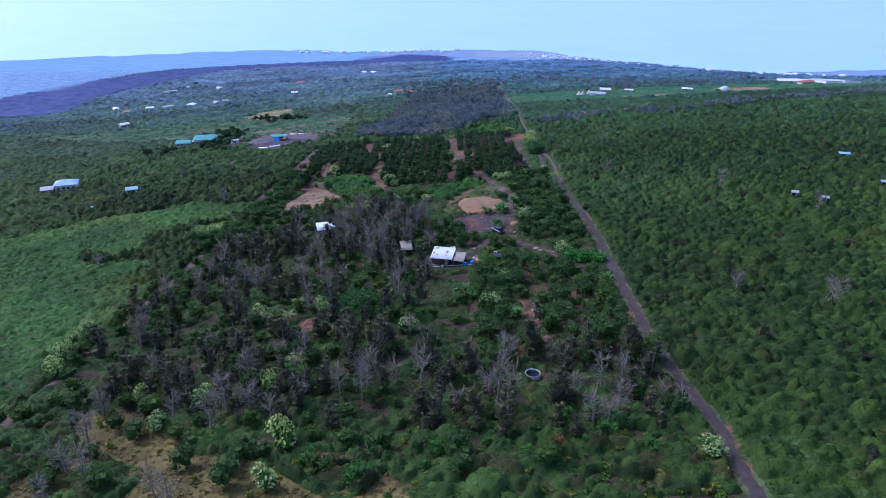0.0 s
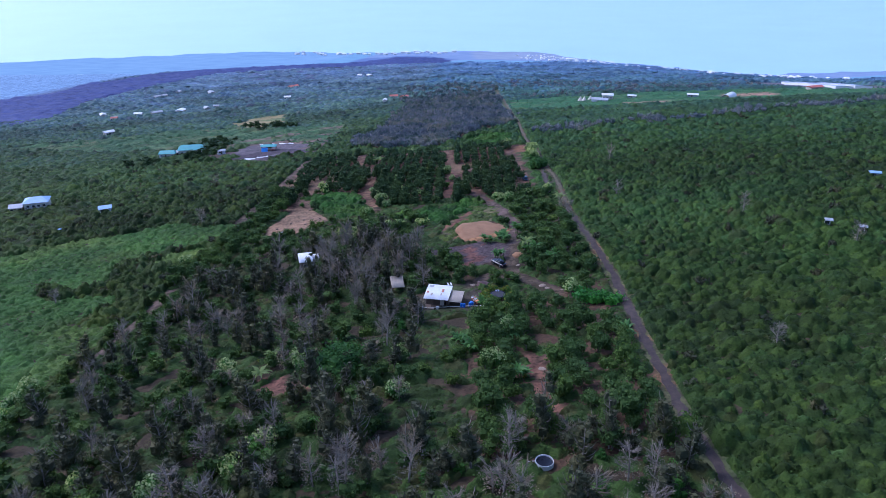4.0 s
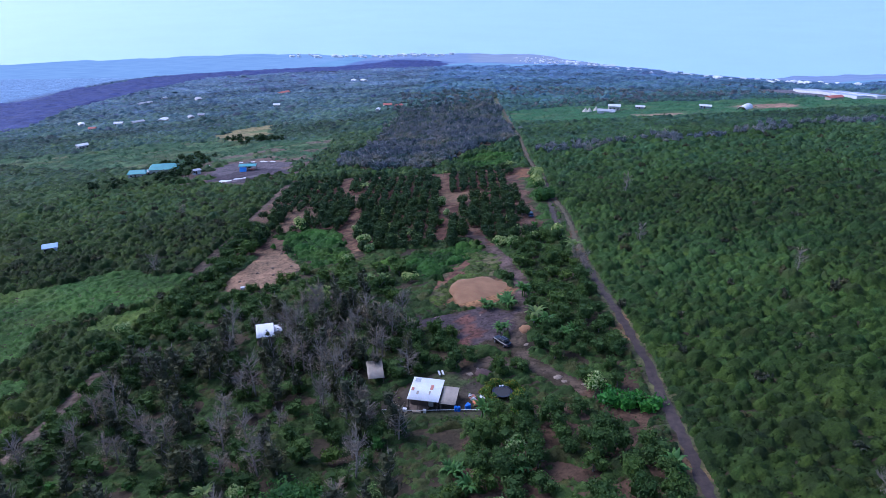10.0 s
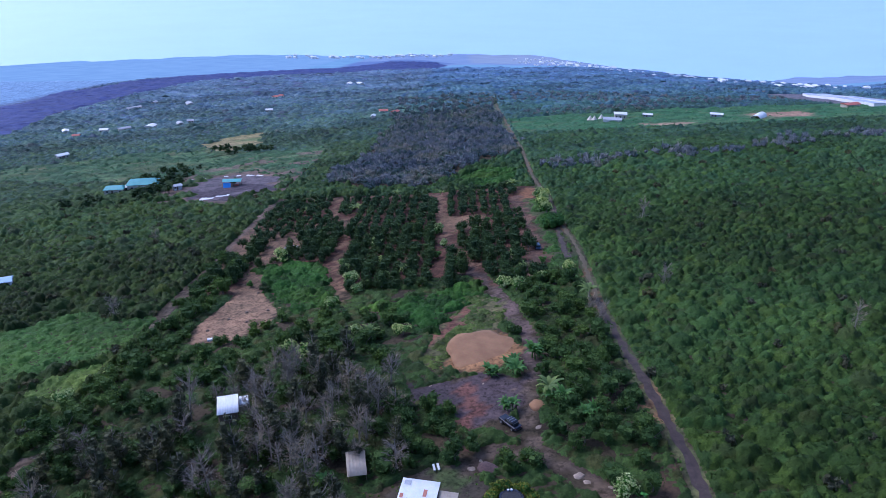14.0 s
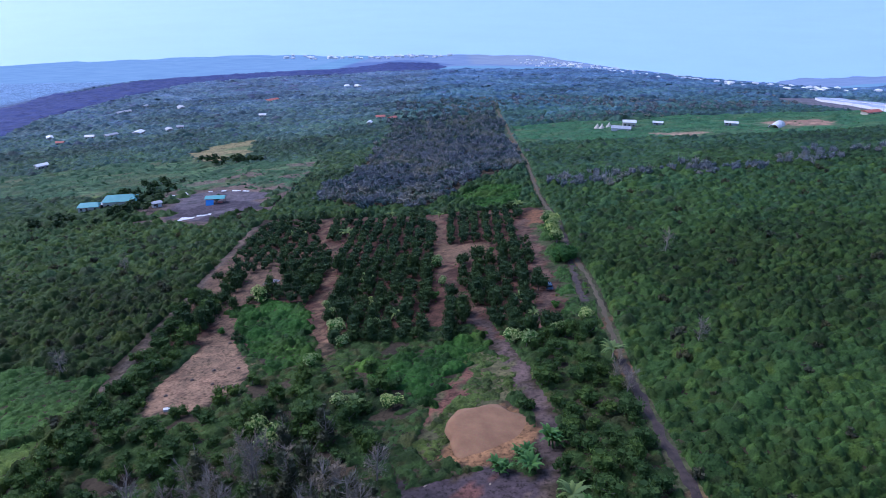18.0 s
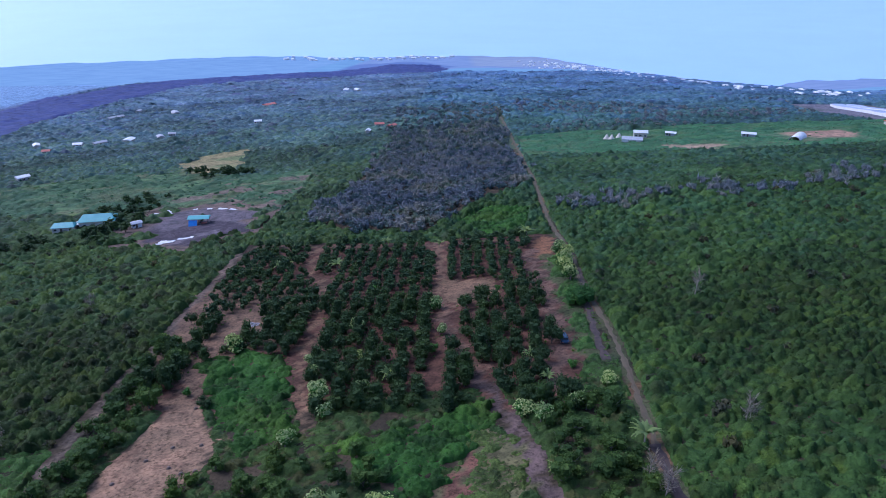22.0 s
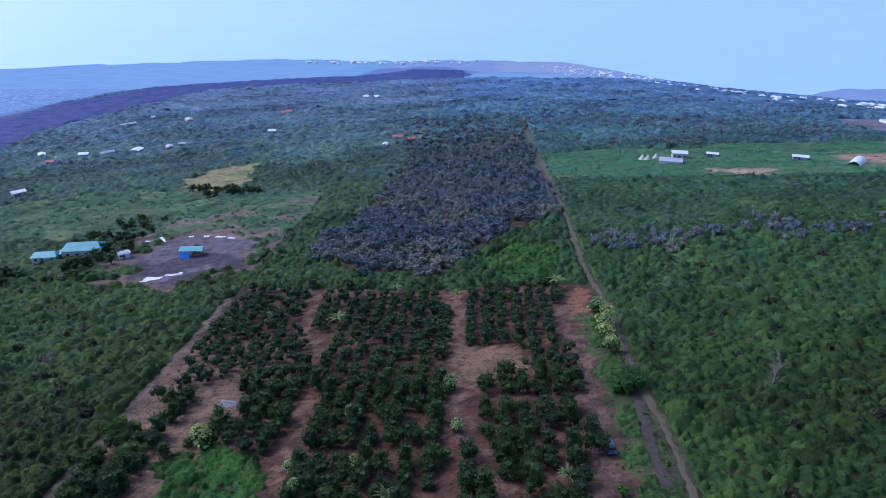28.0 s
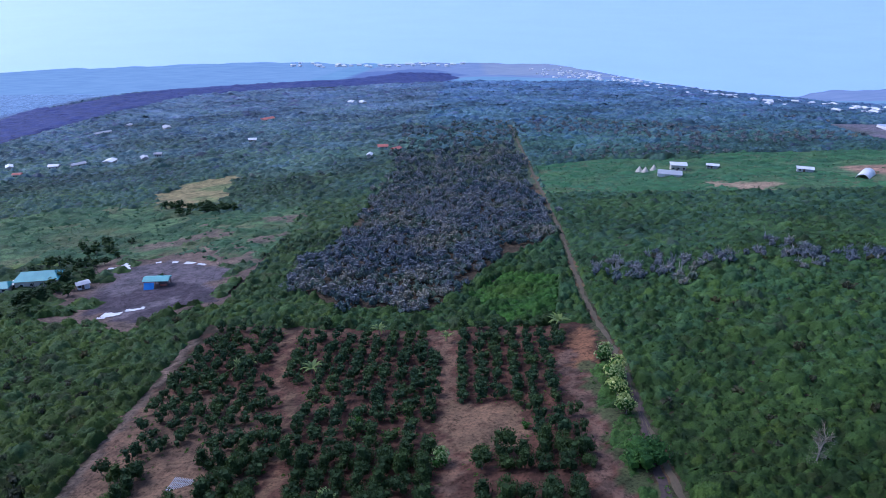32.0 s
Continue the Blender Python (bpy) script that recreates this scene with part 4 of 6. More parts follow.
sets_g += spread(RS, GREYG, x, y, 2.2, 3.3, (0.7, 1.2))
sets_c += spread(RS, GREY, x[g], y[g], 2.0, 3.0, (0.8, 1.3))
# an uneven belt of the same trees across the scrub, and stands of them beyond the field
belt = lambda x, y: (np.abs(y - np.interp(x, [50, 130, 170, 210, 330], [413, 411, 424, 432, 452]) - 4 * np.sin(x * 0.08)) < 9 + 6 * np.sin(x * 0.13) + 4 * np.sin(x * 0.31)) & (RS.rand(len(x)) < 0.7)
x, y = scatter(RS, 42, 330, 385, 480, 13, belt)
l = RS.rand(len(x)) < 0.45
sets_t += spread(RS, TWIG, x[l], y[l], 1.7, 2.6)
sets_c += spread(RS, GREY, x, y, 1.4, 2.3, (0.8, 1.4))
sets_g += spread(RS, GREYG, x[~l], y[~l], 1.6, 2.4)
x, y = scatter(RS, 60, 330, 640, 900, 90, lambda x, y: ~inside(LOT, x, y) & (slow(x, y, 0.02, 1.0) > 0.0))
sets_c += spread(RS, GREY, x, y, 2.0, 3.2, (0.7, 1.1))
stuff("grey_wood_limbs", sets_t, M_PALEW, "bare grey limbs of a half-dead wood", "woods")
stuff("grey_wood_crowns", sets_c, M_GREYW, "thin grey crowns of a half-dead wood", "woods")
stuff("grey_wood_undergrowth", sets_g, M_GREYG, "drab grey-green undergrowth of the wood", "woods")

# woods further down the slope, their leaf colour blued for haze
woody = lambda x, y: (y >= wood_line(x, y)) & ~inside(LAVA_FAR, x, y) & ~near_line(ROAD, x, y, 4) & ~inside(LOT, x, y) & (x > np.interp(y, [1258, 1375, 1455, 1640], [-552, -505, -440, -234]))
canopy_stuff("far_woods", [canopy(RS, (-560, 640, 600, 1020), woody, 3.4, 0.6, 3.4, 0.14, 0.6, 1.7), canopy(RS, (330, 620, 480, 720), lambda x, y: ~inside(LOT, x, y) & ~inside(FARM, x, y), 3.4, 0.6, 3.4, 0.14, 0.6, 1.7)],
             M_CANOPY_F, "distant woods down the slope, leaf colour blued for haze", "woods")
canopy_stuff("hazy_woods", [canopy(RS, (-560, 900, 1020, 1500), woody, 5.0, 0.6, 3.4, 0.05, 1.0, 2.8)], M_CANOPY_F, "far woods down the slope, leaf colour strongly blued for haze", "woods")


# lava scrub painted deep blue to stand for haze
def lava_haze_colour(x, y, own):
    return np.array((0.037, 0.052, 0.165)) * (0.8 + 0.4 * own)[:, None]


canopy_stuff("lava_woods", [canopy(RS, (-570, 0, 410, 1760), lambda x, y: inside(LAVA_FAR, x + 12 * np.sin(y * 0.03), y + 10 * np.sin(x * 0.04)), 8.0, 0.3, 2.2, 0.0, 1.0, 4.0, lava_haze_colour)], M_CANOPY_F, "dark scrub over an old lava flow, blued for haze", "woods")

# ---- helpers for things ----
def part(name, data, material, parent, label=""):
    """One mesh object under a thing or under a part."""
    if isinstance(data, bmesh.types.BMesh):
        me = bpy.data.meshes.new(name)
        data.to_mesh(me)
        data.free()
        data = me
    if material is not None and not data.materials:
        data.materials.append(material)
    ob = new(name, data)
    ob.parent = parent
    if label:
        ob["label"] = label
    return ob


def thing(name, label, category, group="", at=None):
    ob = tagged(new(name), label, category, group)
    if at is not None:
        ob.matrix_basis = at
    return ob


def put(x, y, turn=0.0, scale=1.0, sink=0.1, lift=0.0, tall=1.0):
    return pose(*place(x, y), gz(x, y) - sink + lift, 0, 0, turn) @ Matrix.Diagonal((scale, scale, scale * tall, 1))


def tube(points, radii, sides=6):
    """A tapered limb through points, as corners and faces."""
    P = [Vector(p) for p in points]
    V, F = [], []
    for i, p in enumerate(P):
        d = (P[min(i + 1, len(P) - 1)] - P[max(i - 1, 0)]).normalized()
        u = d.cross(Vector((0.31, 0.95, 0.1))).normalized()
        w = d.cross(u)
        for k in range(sides):
            a = 6.2832 * k / sides
            V.append(p + (u * math.cos(a) + w * math.sin(a)) * radii[i])
    for i in range(len(P) - 1):
        for k in range(sides):
            F.append((i * sides + k, i * sides + (k + 1) % sides, (i + 1) * sides + (k + 1) % sides, (i + 1) * sides + k))
    return V, F


def join(tubes):
    V, F = [], []
    for v, f in tubes:
        o = len(V)
        V += [tuple(p) for p in v]
        F += [tuple(i + o for i in q) for q in f]
    return np.array(V), np.array(F)


def trunk_mesh(name, rs, h, r, limbs=4, reach=1.0):
    tubes = [tube([(0, 0, -0.2), (rs.uniform(-0.1, 0.1), rs.uniform(-0.1, 0.1), h * 0.5), (0, 0, h)], [r * 1.25, r, r * 0.6], 5)]
    for i in range(limbs):
        a, z = 6.28 * i / limbs + rs.uniform(-0.4, 0.4), h * rs.uniform(0.5, 0.95)
        tubes.append(tube([(0, 0, z), (math.cos(a) * reach * 0.5, math.sin(a) * reach * 0.5, z + reach * 0.5), (math.cos(a) * reach, math.sin(a) * reach, z + reach * rs.uniform(0.7, 1.2))],
                          [r * 0.6, r * 0.4, r * 0.15], 3))
    return quads(name, *join(tubes), smooth=True)


def cloud_mesh(name, V):
    return quads(name, V, np.arange(len(V)).reshape(-1, 4))


def tree_kind(name, label, category, group, crown_mats, n, size, r, h, base, lobes, trunk_h, trunk_r, bark, kinds=4, extra=None, seed=1):
    """Several masters of one kind of tree: trunk and crown, and blossom where it has some."""
    out = []
    for k in range(kinds):
        rs = np.random.RandomState(seed * 17 + k)
        t = thing(name, label, category, group)
        lb = blob_lobes(rs, lobes, r, h, base)
        part("trunk", trunk_mesh("trunk", rs, trunk_h, trunk_r, 4, r * 0.5), bark, t)
        part("crown", cloud_mesh("crown", leaf_cloud(rs, n, lb, size)), crown_mats, t)
        if extra:
            m2, n2, s2 = extra
            top = [(x, y, z + 0.12 * l, l) for x, y, z, l in lb if z > base * h]
            part("blossom", cloud_mesh("blossom", leaf_cloud(rs, n2, top or lb, s2, 0.8, 0.3, (1.0, 1.14), core=0)), m2, t, "pale cream blossom sprays")
        out.append(t)
    return out


def plant(masters, spots, rs, lo, hi, tall=(0.85, 1.2), sink=0.1):
    """Copies of the masters at the spots; each master takes the first spot dealt to it."""
    used = set()
    for x, y in spots:
        k = rs.randint(len(masters))
        m = put(float(x), float(y), rs.uniform(0, 360), rs.uniform(lo, hi), sink, 0, rs.uniform(*tall))
        if k in used:
            copy_thing(masters[k], m)
        else:
            masters[k].matrix_basis = m
            used.add(k)
    for k, mst in enumerate(masters):
        if k not in used:
            for c in list(mst.children):
                bpy.data.objects.remove(c)
            bpy.data.objects.remove(mst)


R3 = np.random.RandomState(23)
blocked = lambda x, y: bool(open_ground(np.array([x]), np.array([y]))[0])

# ---- orchard ----
orchard, orchard_far = [], []
for x0, x1, y0, y1 in ((-71, -38.2, 262, 382), (-34.4, -5.2, 256, 372), (0.0, 24.5, 250, 371), (-68, -52, 380, 381)):
    gx = x0
    while gx <= x1:
        gy = y0
        while gy <= y1:
            x, y = gx + R3.uniform(-0.45, 0.45) + 0.02 * (gy - 320) * (gx > 0) * 0.5, gy + R3.uniform(-0.6, 0.6)
            thin = 0.34 if gx < -50 and gy < 332 else 0.14 if gx < -38 else 0.05 if gy > 305 else 0.16
            if not blocked(x, y) and R3.rand() > thin and not inside(GREEN_1, [x], [y])[0] and not inside(GREEN_2, [x], [y])[0]:
                if not (abs(y - 301) < 2.2 and x > 0) and not (abs(y - 283) < 1.8 and -34 < x < -6):
                    (orchard if y < 313 else orchard_far).append((x, y))
            gy += 3.4
        gx += 3.95
OT = tree_kind("orchard_tree", "small dark green orchard tree planted in a row", "fruit tree", "orchard rows", M_ORCH, 430, 0.15, 1.8, 2.9, 0.15, 8, 0.9, 0.09, M_BARK, 5, seed=2)
plant(OT, orchard, R3, 0.9, 1.25, (0.95, 1.35))
ORCH_T = [leaf_cloud(R3, 170, blob_lobes(R3, 7, 1.8, 2.9, 0.15), 0.21) for _ in range(5)]
ox, oy = np.array(orchard_far).T
stuff("orchard_rows", spread(R3, ORCH_T, ox, oy, 0.95, 1.3, (0.9, 1.35)), M_ORCH_S, "rows of small dark orchard trees further down", "orchard")

# rows of darker trees on red soil nearer the start
rows_s = []
for gx in np.arange(4.5, 33, 4.1):
    for gy in np.arange(100, 158, 4.0):
        x, y = gx + R3.uniform(-0.7, 0.7), gy + R3.uniform(-0.8, 0.8)
        if not blocked(x, y) and R3.rand() > 0.14 and not near_line([(28, 158), (29, 152)], [x], [y], 5)[0] and math.hypot(x - 9.2, y - 162) > 6.5 and math.hypot(x - 3.5, y - 159) > 5:
            rows_s.append((x, y))
FT = tree_kind("fruit_tree", "dark green fruit tree with a rounded crown", "fruit tree", "lower fruit trees", M_TREE, 450, 0.15, 1.9, 3.0, 0.2, 8, 1.0, 0.11, M_BARK, 5, seed=3)
plant(FT, rows_s, R3, 0.95, 1.4)

# broadleaf trees through the plot
spots = []
for x0, x1, y0, y1, per, odds in ((-61, -13, 196, 240, 22, 0.62), (19, 33, 178, 258, 15, 0.95), (-72, -63, 150, 300, 13, 0.97), (-12, 12, 166, 196, 20, 0.8), (6, 33, 160, 178, 20, 0.5),
                                  (-60, 2, 96, 190, 24, 0.62), (-70, 32, 70, 100, 30, 0.42), (-30, 4, 214, 244, 24, 0.45), (-72, -61, 95, 150, 24, 0.6)):
    x, y = scatter(R3, x0, x1, y0, y1, per)
    for a, b in zip(x, y):
        if R3.rand() < odds and not blocked(a, b) and not inside(MOUND_GRASS, [a], [b])[0] and not inside(GREEN_1, [a], [b])[0] and not near_line([(29, 157)], [a], [b], 0.1)[0]:
            if math.hypot(a + 4, b - 162) > 8 and math.hypot(a + 40, b - 193) > 5 and math.hypot(a - 29.5, b - 157.5) > 6 and math.hypot(a - 11.9, b - 95.9) > 4 and math.hypot(a - 9.2, b - 163) > 6 and math.hypot(a + 13.7, b - 171.5) > 4.5 and math.hypot(a - 10.6, b - 183) > 3.5:
                spots.append((a, b))
BT = tree_kind("broadleaf_tree", "dense dark green broadleaf tree", "tree", "trees of the plot", M_TREE, 560, 0.155, 2.2, 3.8, 0.22, 9, 1.4, 0.14, M_BARK, 6, seed=4)
R3.shuffle(spots)
plant(BT, spots[:290], R3, 0.7, 1.25, (0.8, 1.25))
THICK = [leaf_cloud(R3, 320, blob_lobes(R3, 8, 2.2, 3.6, 0.2), 0.2) for _ in range(5)]
tx, ty = np.array(spots[290:]).T
stuff("thicket", spread(R3, THICK, tx, ty, 0.65, 1.1), M_TREE_S, "thicket of dark green trees grown together", "trees")


# half-dead and dead trees
def dead_master(k, drab):
    rs = np.random.RandomState(900 + k)
    t = thing("half_dead_tree" if drab else "dead_tree", "tall drab grey-green tree with thinning foliage" if drab else "bare grey dead tree with many fine twigs", "tree", "half-dead trees" if drab else "dead trees")
    h = rs.uniform(5.2, 7.2)
    lean = rs.uniform(-0.7, 0.7, 2)
    tubes = [tube([(0, 0, -0.3), (lean[0] * 0.4, lean[1] * 0.4, h * 0.5), (lean[0], lean[1], h)], [0.15, 0.11, 0.03])]
    tw = []
    for i in range(15):
        z = h * rs.uniform(0.3, 0.92)
        a, l = rs.uniform(0, 6.28), rs.uniform(1.0, 2.3) * (1.15 - z / h * 0.6)
        b = Vector((lean[0] * z / h, lean[1] * z / h, z))
        e = b + Vector((math.cos(a) * l * 0.9, math.sin(a) * l * 0.9, 0.9 * l * rs.uniform(0.7, 1.2)))
        mid = (b + e) / 2 + Vector((math.cos(a), math.sin(a), -0.3)) * 0.15 * l
        tubes.append(tube([b, mid, e], [0.06, 0.045, 0.015], 3))
        for j in range(3 if drab else 15):
            q = mid.lerp(e, rs.uniform(-0.3, 1.0))
            d = Vector((math.cos(a) + rs.uniform(-0.9, 0.9), math.sin(a) + rs.uniform(-0.9, 0.9), rs.uniform(0.3, 1.4))).normalized() * rs.uniform(0.5, 1.15)
            s = d.cross(Vector(rs.normal(size=3))).normalized() * rs.uniform(0.018, 0.04)
            tw += [q - s, q + s, q + d + s * 0.3, q + d - s * 0.3]
    V, F = join(tubes)
    tw = np.array([tuple(v) for v in tw])
    limbs = quads("trunk", np.concatenate([V, tw]), np.concatenate([F, np.arange(len(tw)).reshape(-1, 4) + len(V)]), slots=np.concatenate([np.zeros(len(F)), np.ones(len(tw) // 4)]))
    limbs.materials.append(M_BARKG)
    limbs.materials.append(M_DRAB if drab else M_DEAD)
    part("trunk", limbs, None, t)
    lb = [(lean[0] * z / h + rs.uniform(-0.9, 0.9), lean[1] * z / h + rs.uniform(-0.9, 0.9), z, rs.uniform(0.6, 1.15) * ((1.6 if drab else 1.25) - (0.95 if drab else 0.7) * z / h)) for z in np.linspace(h * 0.22, h * (1.0 if drab else 0.85), 13)]
    if drab:
        part("crown", cloud_mesh("crown", leaf_cloud(rs, 620, lb, 0.17, 0.45, core=0.66)), M_DRAB, t)
    else:
        part("dry_foliage", cloud_mesh("dry_foliage", leaf_cloud(rs, 420, lb, 0.12, 0.4, -0.3, (0.5, 1.3), core=0)), M_DEAD, t, "sparse dry grey leaves")
    return t


dead_spots = [(-53.7, 74.6), (-38.9, 68.3), (-64.2, 128.3), (31.0, 82.0), (-14.8, 91.9), (17.2, 87.2), (5.7, 86.6), (-6.6, 100.2), (-25.0, 93.7), (-18.7, 94.2), (-62, 121), (-50, 72), (-36, 66), (29, 84), (-9, 118), (-14.5, 161.5), (-17, 158.5)]
drab_spots = []
for x0, x1, y0, y1, per, odds in ((-70, -6, 112, 150, 22, 0.42), (-66, -6, 150, 192, 15, 0.62), (-46, -12, 178, 206, 18, 0.7), (-4, 32, 78, 104, 16, 0.72), (-58, -4, 84, 112, 18, 0.58), (-70, -45, 66, 84, 30, 0.6), (-34, -22, 196, 214, 30, 0.8)):
    x, y = scatter(R3, x0, x1, y0, y1, per)
    for a, b in zip(x, y):
        if R3.rand() < odds and not blocked(a, b) and math.hypot(a + 4, b - 162) > 9 and math.hypot(a + 13.7, b - 171) > 4.5 and not (abs(a + 39.3) < 4.5 and 178 < b < 196) and math.hypot(a - 11.9, b - 95) > 4.5 and not (inside(YELLOW, [a], [b])[0] and b < 92 and R3.rand() < 0.6):
            (dead_spots if R3.rand() < (0.55 if -40 < a < -10 and b > 145 else 0.26) else drab_spots).append((a, b))
dead_spots += [(31.5, 228.5), (33, 224), (52, 243), (68, 118), (55, 130), (80, 210), (61, 300), (94, 180), (-88, 250), (-110, 330), (-100, 180)]
plant([dead_master(k, False) for k in range(5)], dead_spots, R3, 0.85, 1.25)
plant([dead_master(20 + k, True) for k in range(5)], drab_spots, R3, 0.7, 1.15)

# ---- pale flowering trees ----
PT = tree_kind("flowering_tree", "rounded tree covered in pale cream blossom", "tree", "flowering trees", M_BRIGHT, 260, 0.16, 1.7, 2.9, 0.25, 9, 1.0, 0.1, M_BARK, 4, (M_PALE, 420, 0.14), seed=7)
plant(PT, [(-50.7, 95.6), (-45.1, 86.2), (-40.1, 92.6), (31.9, 70.5), (-30.3, 96.8), (-41.4, 130), (-28.2, 105.8), (-74.8, 116.8), (-76.3, 124.3), (-77, 130), (-73.6, 110), (-41, 132.2), (-29.6, 136.4),
           (-27.7, 131.9), (-9.7, 134.5), (-9.7, 119.1), (-76, 202.8), (9.9, 143.8), (5.8, 128), (24.9, 163.6), (-10.3, 225), (-30, 244.6), (24.2, 251.8), (16.9, 247.2), (13.8, 250.1), (31.6, 259.5)], R3, 0.95, 1.25)
PT2 = tree_kind("flowering_shrub", "pale blossoming shrub beside the path", "shrub", "flowering shrubs", M_BRIGHT, 200, 0.14, 1.4, 2.3, 0.2, 8, 0.7, 0.08, M_BARK, 3, (M_PALE, 320, 0.125), seed=8)
plant(PT2, [(-20.3, 279), (-17.7, 263.9), (-2.6, 289.6), (-35.2, 220.1), (-30.8, 213.3), (-21, 227.6), (-31.5, 278.5), (-30, 271), (-28.2, 264.6), (-26.4, 259.4), (-23.7, 254.2), (33.4, 333), (34, 338),
            (33.2, 328), (33.6, 321.4), (-4.5, 307), (-30.8, 72.7), (-24.8, 78.7), (-24.1, 69.5), (-53, 288), (-23.6, 295), (33.3, 348)], R3, 1.1, 1.45)
GT = tree_kind("round_tree", "bright green rounded tree with glossy leaves", "tree", "bright green trees", M_BRIGHT, 420, 0.165, 2.0, 3.4, 0.12, 10, 1.0, 0.12, M_BARK, 3, seed=9)
GT0 = tree_kind("bright_round_tree", "vivid green round tree standing in dry grass", "tree", "", M_BRIGHT, 620, 0.17, 2.2, 3.6, 0.1, 12, 1.0, 0.12, M_BARK, 1, seed=19)
plant(GT0, [(-12.4, 68.7)], R3, 1.15, 1.16)
plant(GT, [(-4, 281), (2.5, 271), (-22.5, 322), (13, 318.5), (-39.1, 296.7), (25.9, 268.2), (-57, 268), (9, 73), (-4, 71), (4, 76), (20, 76), (25, 72), (-20, 74), (14.5, 81)] + [(R3.uniform(-10, 30), R3.uniform(74, 98)) for _ in range(16)] + [(R3.uniform(-60, -5), R3.uniform(98, 150)) for _ in range(10)], R3, 0.6, 1.05)

# the great broad tree, the dark tree by the track and the long clipped-looking bush
BIG = tree_kind("spreading_tree", "wide spreading green tree with layered foliage", "tree", "", M_SPREAD, 2200, 0.22, 4.4, 5.0, 0.3, 30, 2.4, 0.25, M_BARK, 1, seed=10)
plant(BIG, [(-20, 130.5)], R3, 1.35, 1.36, (0.85, 0.86))
DK = tree_kind("dark_tree", "large dark green tree with a dense domed crown", "tree", "", M_SPREAD, 1500, 0.2, 4.0, 4.6, 0.2, 24, 1.8, 0.22, M_BARK, 1, seed=12)
plant(DK, [(33.4, 304.5)], R3, 1.2, 1.21, (0.85, 0.86))
BS = tree_kind("round_bush", "dark blue-green rounded bush beside the bare mound", "bush", "", M_TREE, 260, 0.24, 2.0, 2.6, 0.1, 9, 0.8, 0.1, M_BARK, 1, seed=13)
plant(BS, [(14.2, 220.6)], R3, 1.0, 1.01, (1.0, 1.01))
lb = [(-3.6 + 0.9 * i, 0.9 * math.sin(i * 1.7), 0.9 + 0.25 * math.sin(i * 2.1), 1.5) for i in range(9)] + [(-2.4 + 1.2 * i, 1.2 * math.sin(i * 2.9), 0.9, 1.35) for i in range(5)]
hedge = thing("spreading_bush", "long low mound of glossy bright green leaves by the driveway", "bush", at=put(29.6, 157.6, -12, 1.22))
part("crown", cloud_mesh("crown", leaf_cloud(R3, 900, lb, 0.24, 0.7)), leaf_mat("glossy_leaves", (0.03, 0.12, 0.02), (0.05, 0.19, 0.03), (0.09, 0.26, 0.05), 0.2, rough=0.4), hedge)
part("trunk", trunk_mesh("trunk", R3, 0.8, 0.12, 5, 1.6), M_BARK, hedge)
RT = tree_kind("red_tree", "small tree with rusty red foliage", "tree", "", M_REDT, 130, 0.2, 1.4, 2.8, 0.3, 6, 1.0, 0.09, M_BARK, 1, seed=14)
plant(RT, [(12.6, 72.9)], R3, 1.0, 1.01)
YT = tree_kind("yellow_shrub", "low shrub with yellowing green leaves", "shrub", "yellowing shrubs", M_YELLOW, 70, 0.2, 1.0, 1.6, 0.1, 5, 0.5, 0.05, M_BARK, 3, seed=15)
plant(YT, [(-15.7, 137.8), (-5, 67), (0, 71), (22, 68), (26, 68), (29, 66), (18, 66), (-2, 75), (11.5, 124), (24.3, 66), (20, 79), (7, 167), (12.2, 165), (8.2, 159.5), (6.4, 164), (12, 161), (9.8, 167), (-42, 85), (-55, 88), (-22, 84), (-37, 138)] + [(R3.uniform(-8, 33), R3.uniform(60, 80)) for _ in range(34)] + [(R3.uniform(-58, -8), R3.uniform(66, 90)) for _ in range(14)], R3, 0.5, 1.1)


# ---- palms and bananas ----
def blade(name, length, width, segs, rise, droop, notch, fold=0.35):
    """One arching leaf with two sides folded along its rib."""
    V, F = [], []
    for i in range(segs + 1):
        u = i / segs
        x, z = length * u * (1 - 0.18 * u * droop), rise * math.sin(u * 1.6) - droop * length * 0.42 * u ** 2.2
        w = width * math.sin(min(1.0, u * 1.15 + 0.12) * math.pi * 0.94) ** 0.7 * (0.55 if notch and i % 2 else 1.0)
        V += [(x, -w, z - fold * w), (x, 0, z), (x, w, z - fold * w)]
    for i in range(segs):
        a = i * 3
        F += [(a, a + 3, a + 4, a + 1), (a + 1, a + 4, a + 5, a + 2)]
    return quads(name, np.array(V), np.array(F))


def palm_master(k, name, label, group, n, length, width, trunk_h, material, notch, segs, rise, tr):
    rs = np.random.RandomState(300 + k)
    t = thing(name, label, "palm" if notch else "banana plant", group)
    b = rs.uniform(-0.3, 0.3, 2)
    part("trunk", quads("trunk", *tube_np([(0, 0, -0.3), (b[0] * 0.5, b[1] * 0.5, trunk_h * 0.5), (b[0], b[1], trunk_h)], [tr * 1.3, tr, tr * 0.8]), smooth=True), M_BARKG if notch else M_BANANA, t)
    shapes = [blade("frond", length, width, segs, rise, d, notch) for d in (0.5, 0.85, 1.2)]
    for i in range(n):
        f = part("frond", shapes[(i * 2 + k) % 3], material, t)
        f.matrix_basis = pose(b[0], b[1], trunk_h - 0.05, 0, -rs.uniform(0, 38), 360 * i / n * (1 if n < 12 else 2.618) + rs.uniform(-9, 9))
    return t


def tube_np(pts, radii):
    v, f = tube(pts, radii, 7)
    return np.array([tuple(p) for p in v]), np.array(f)


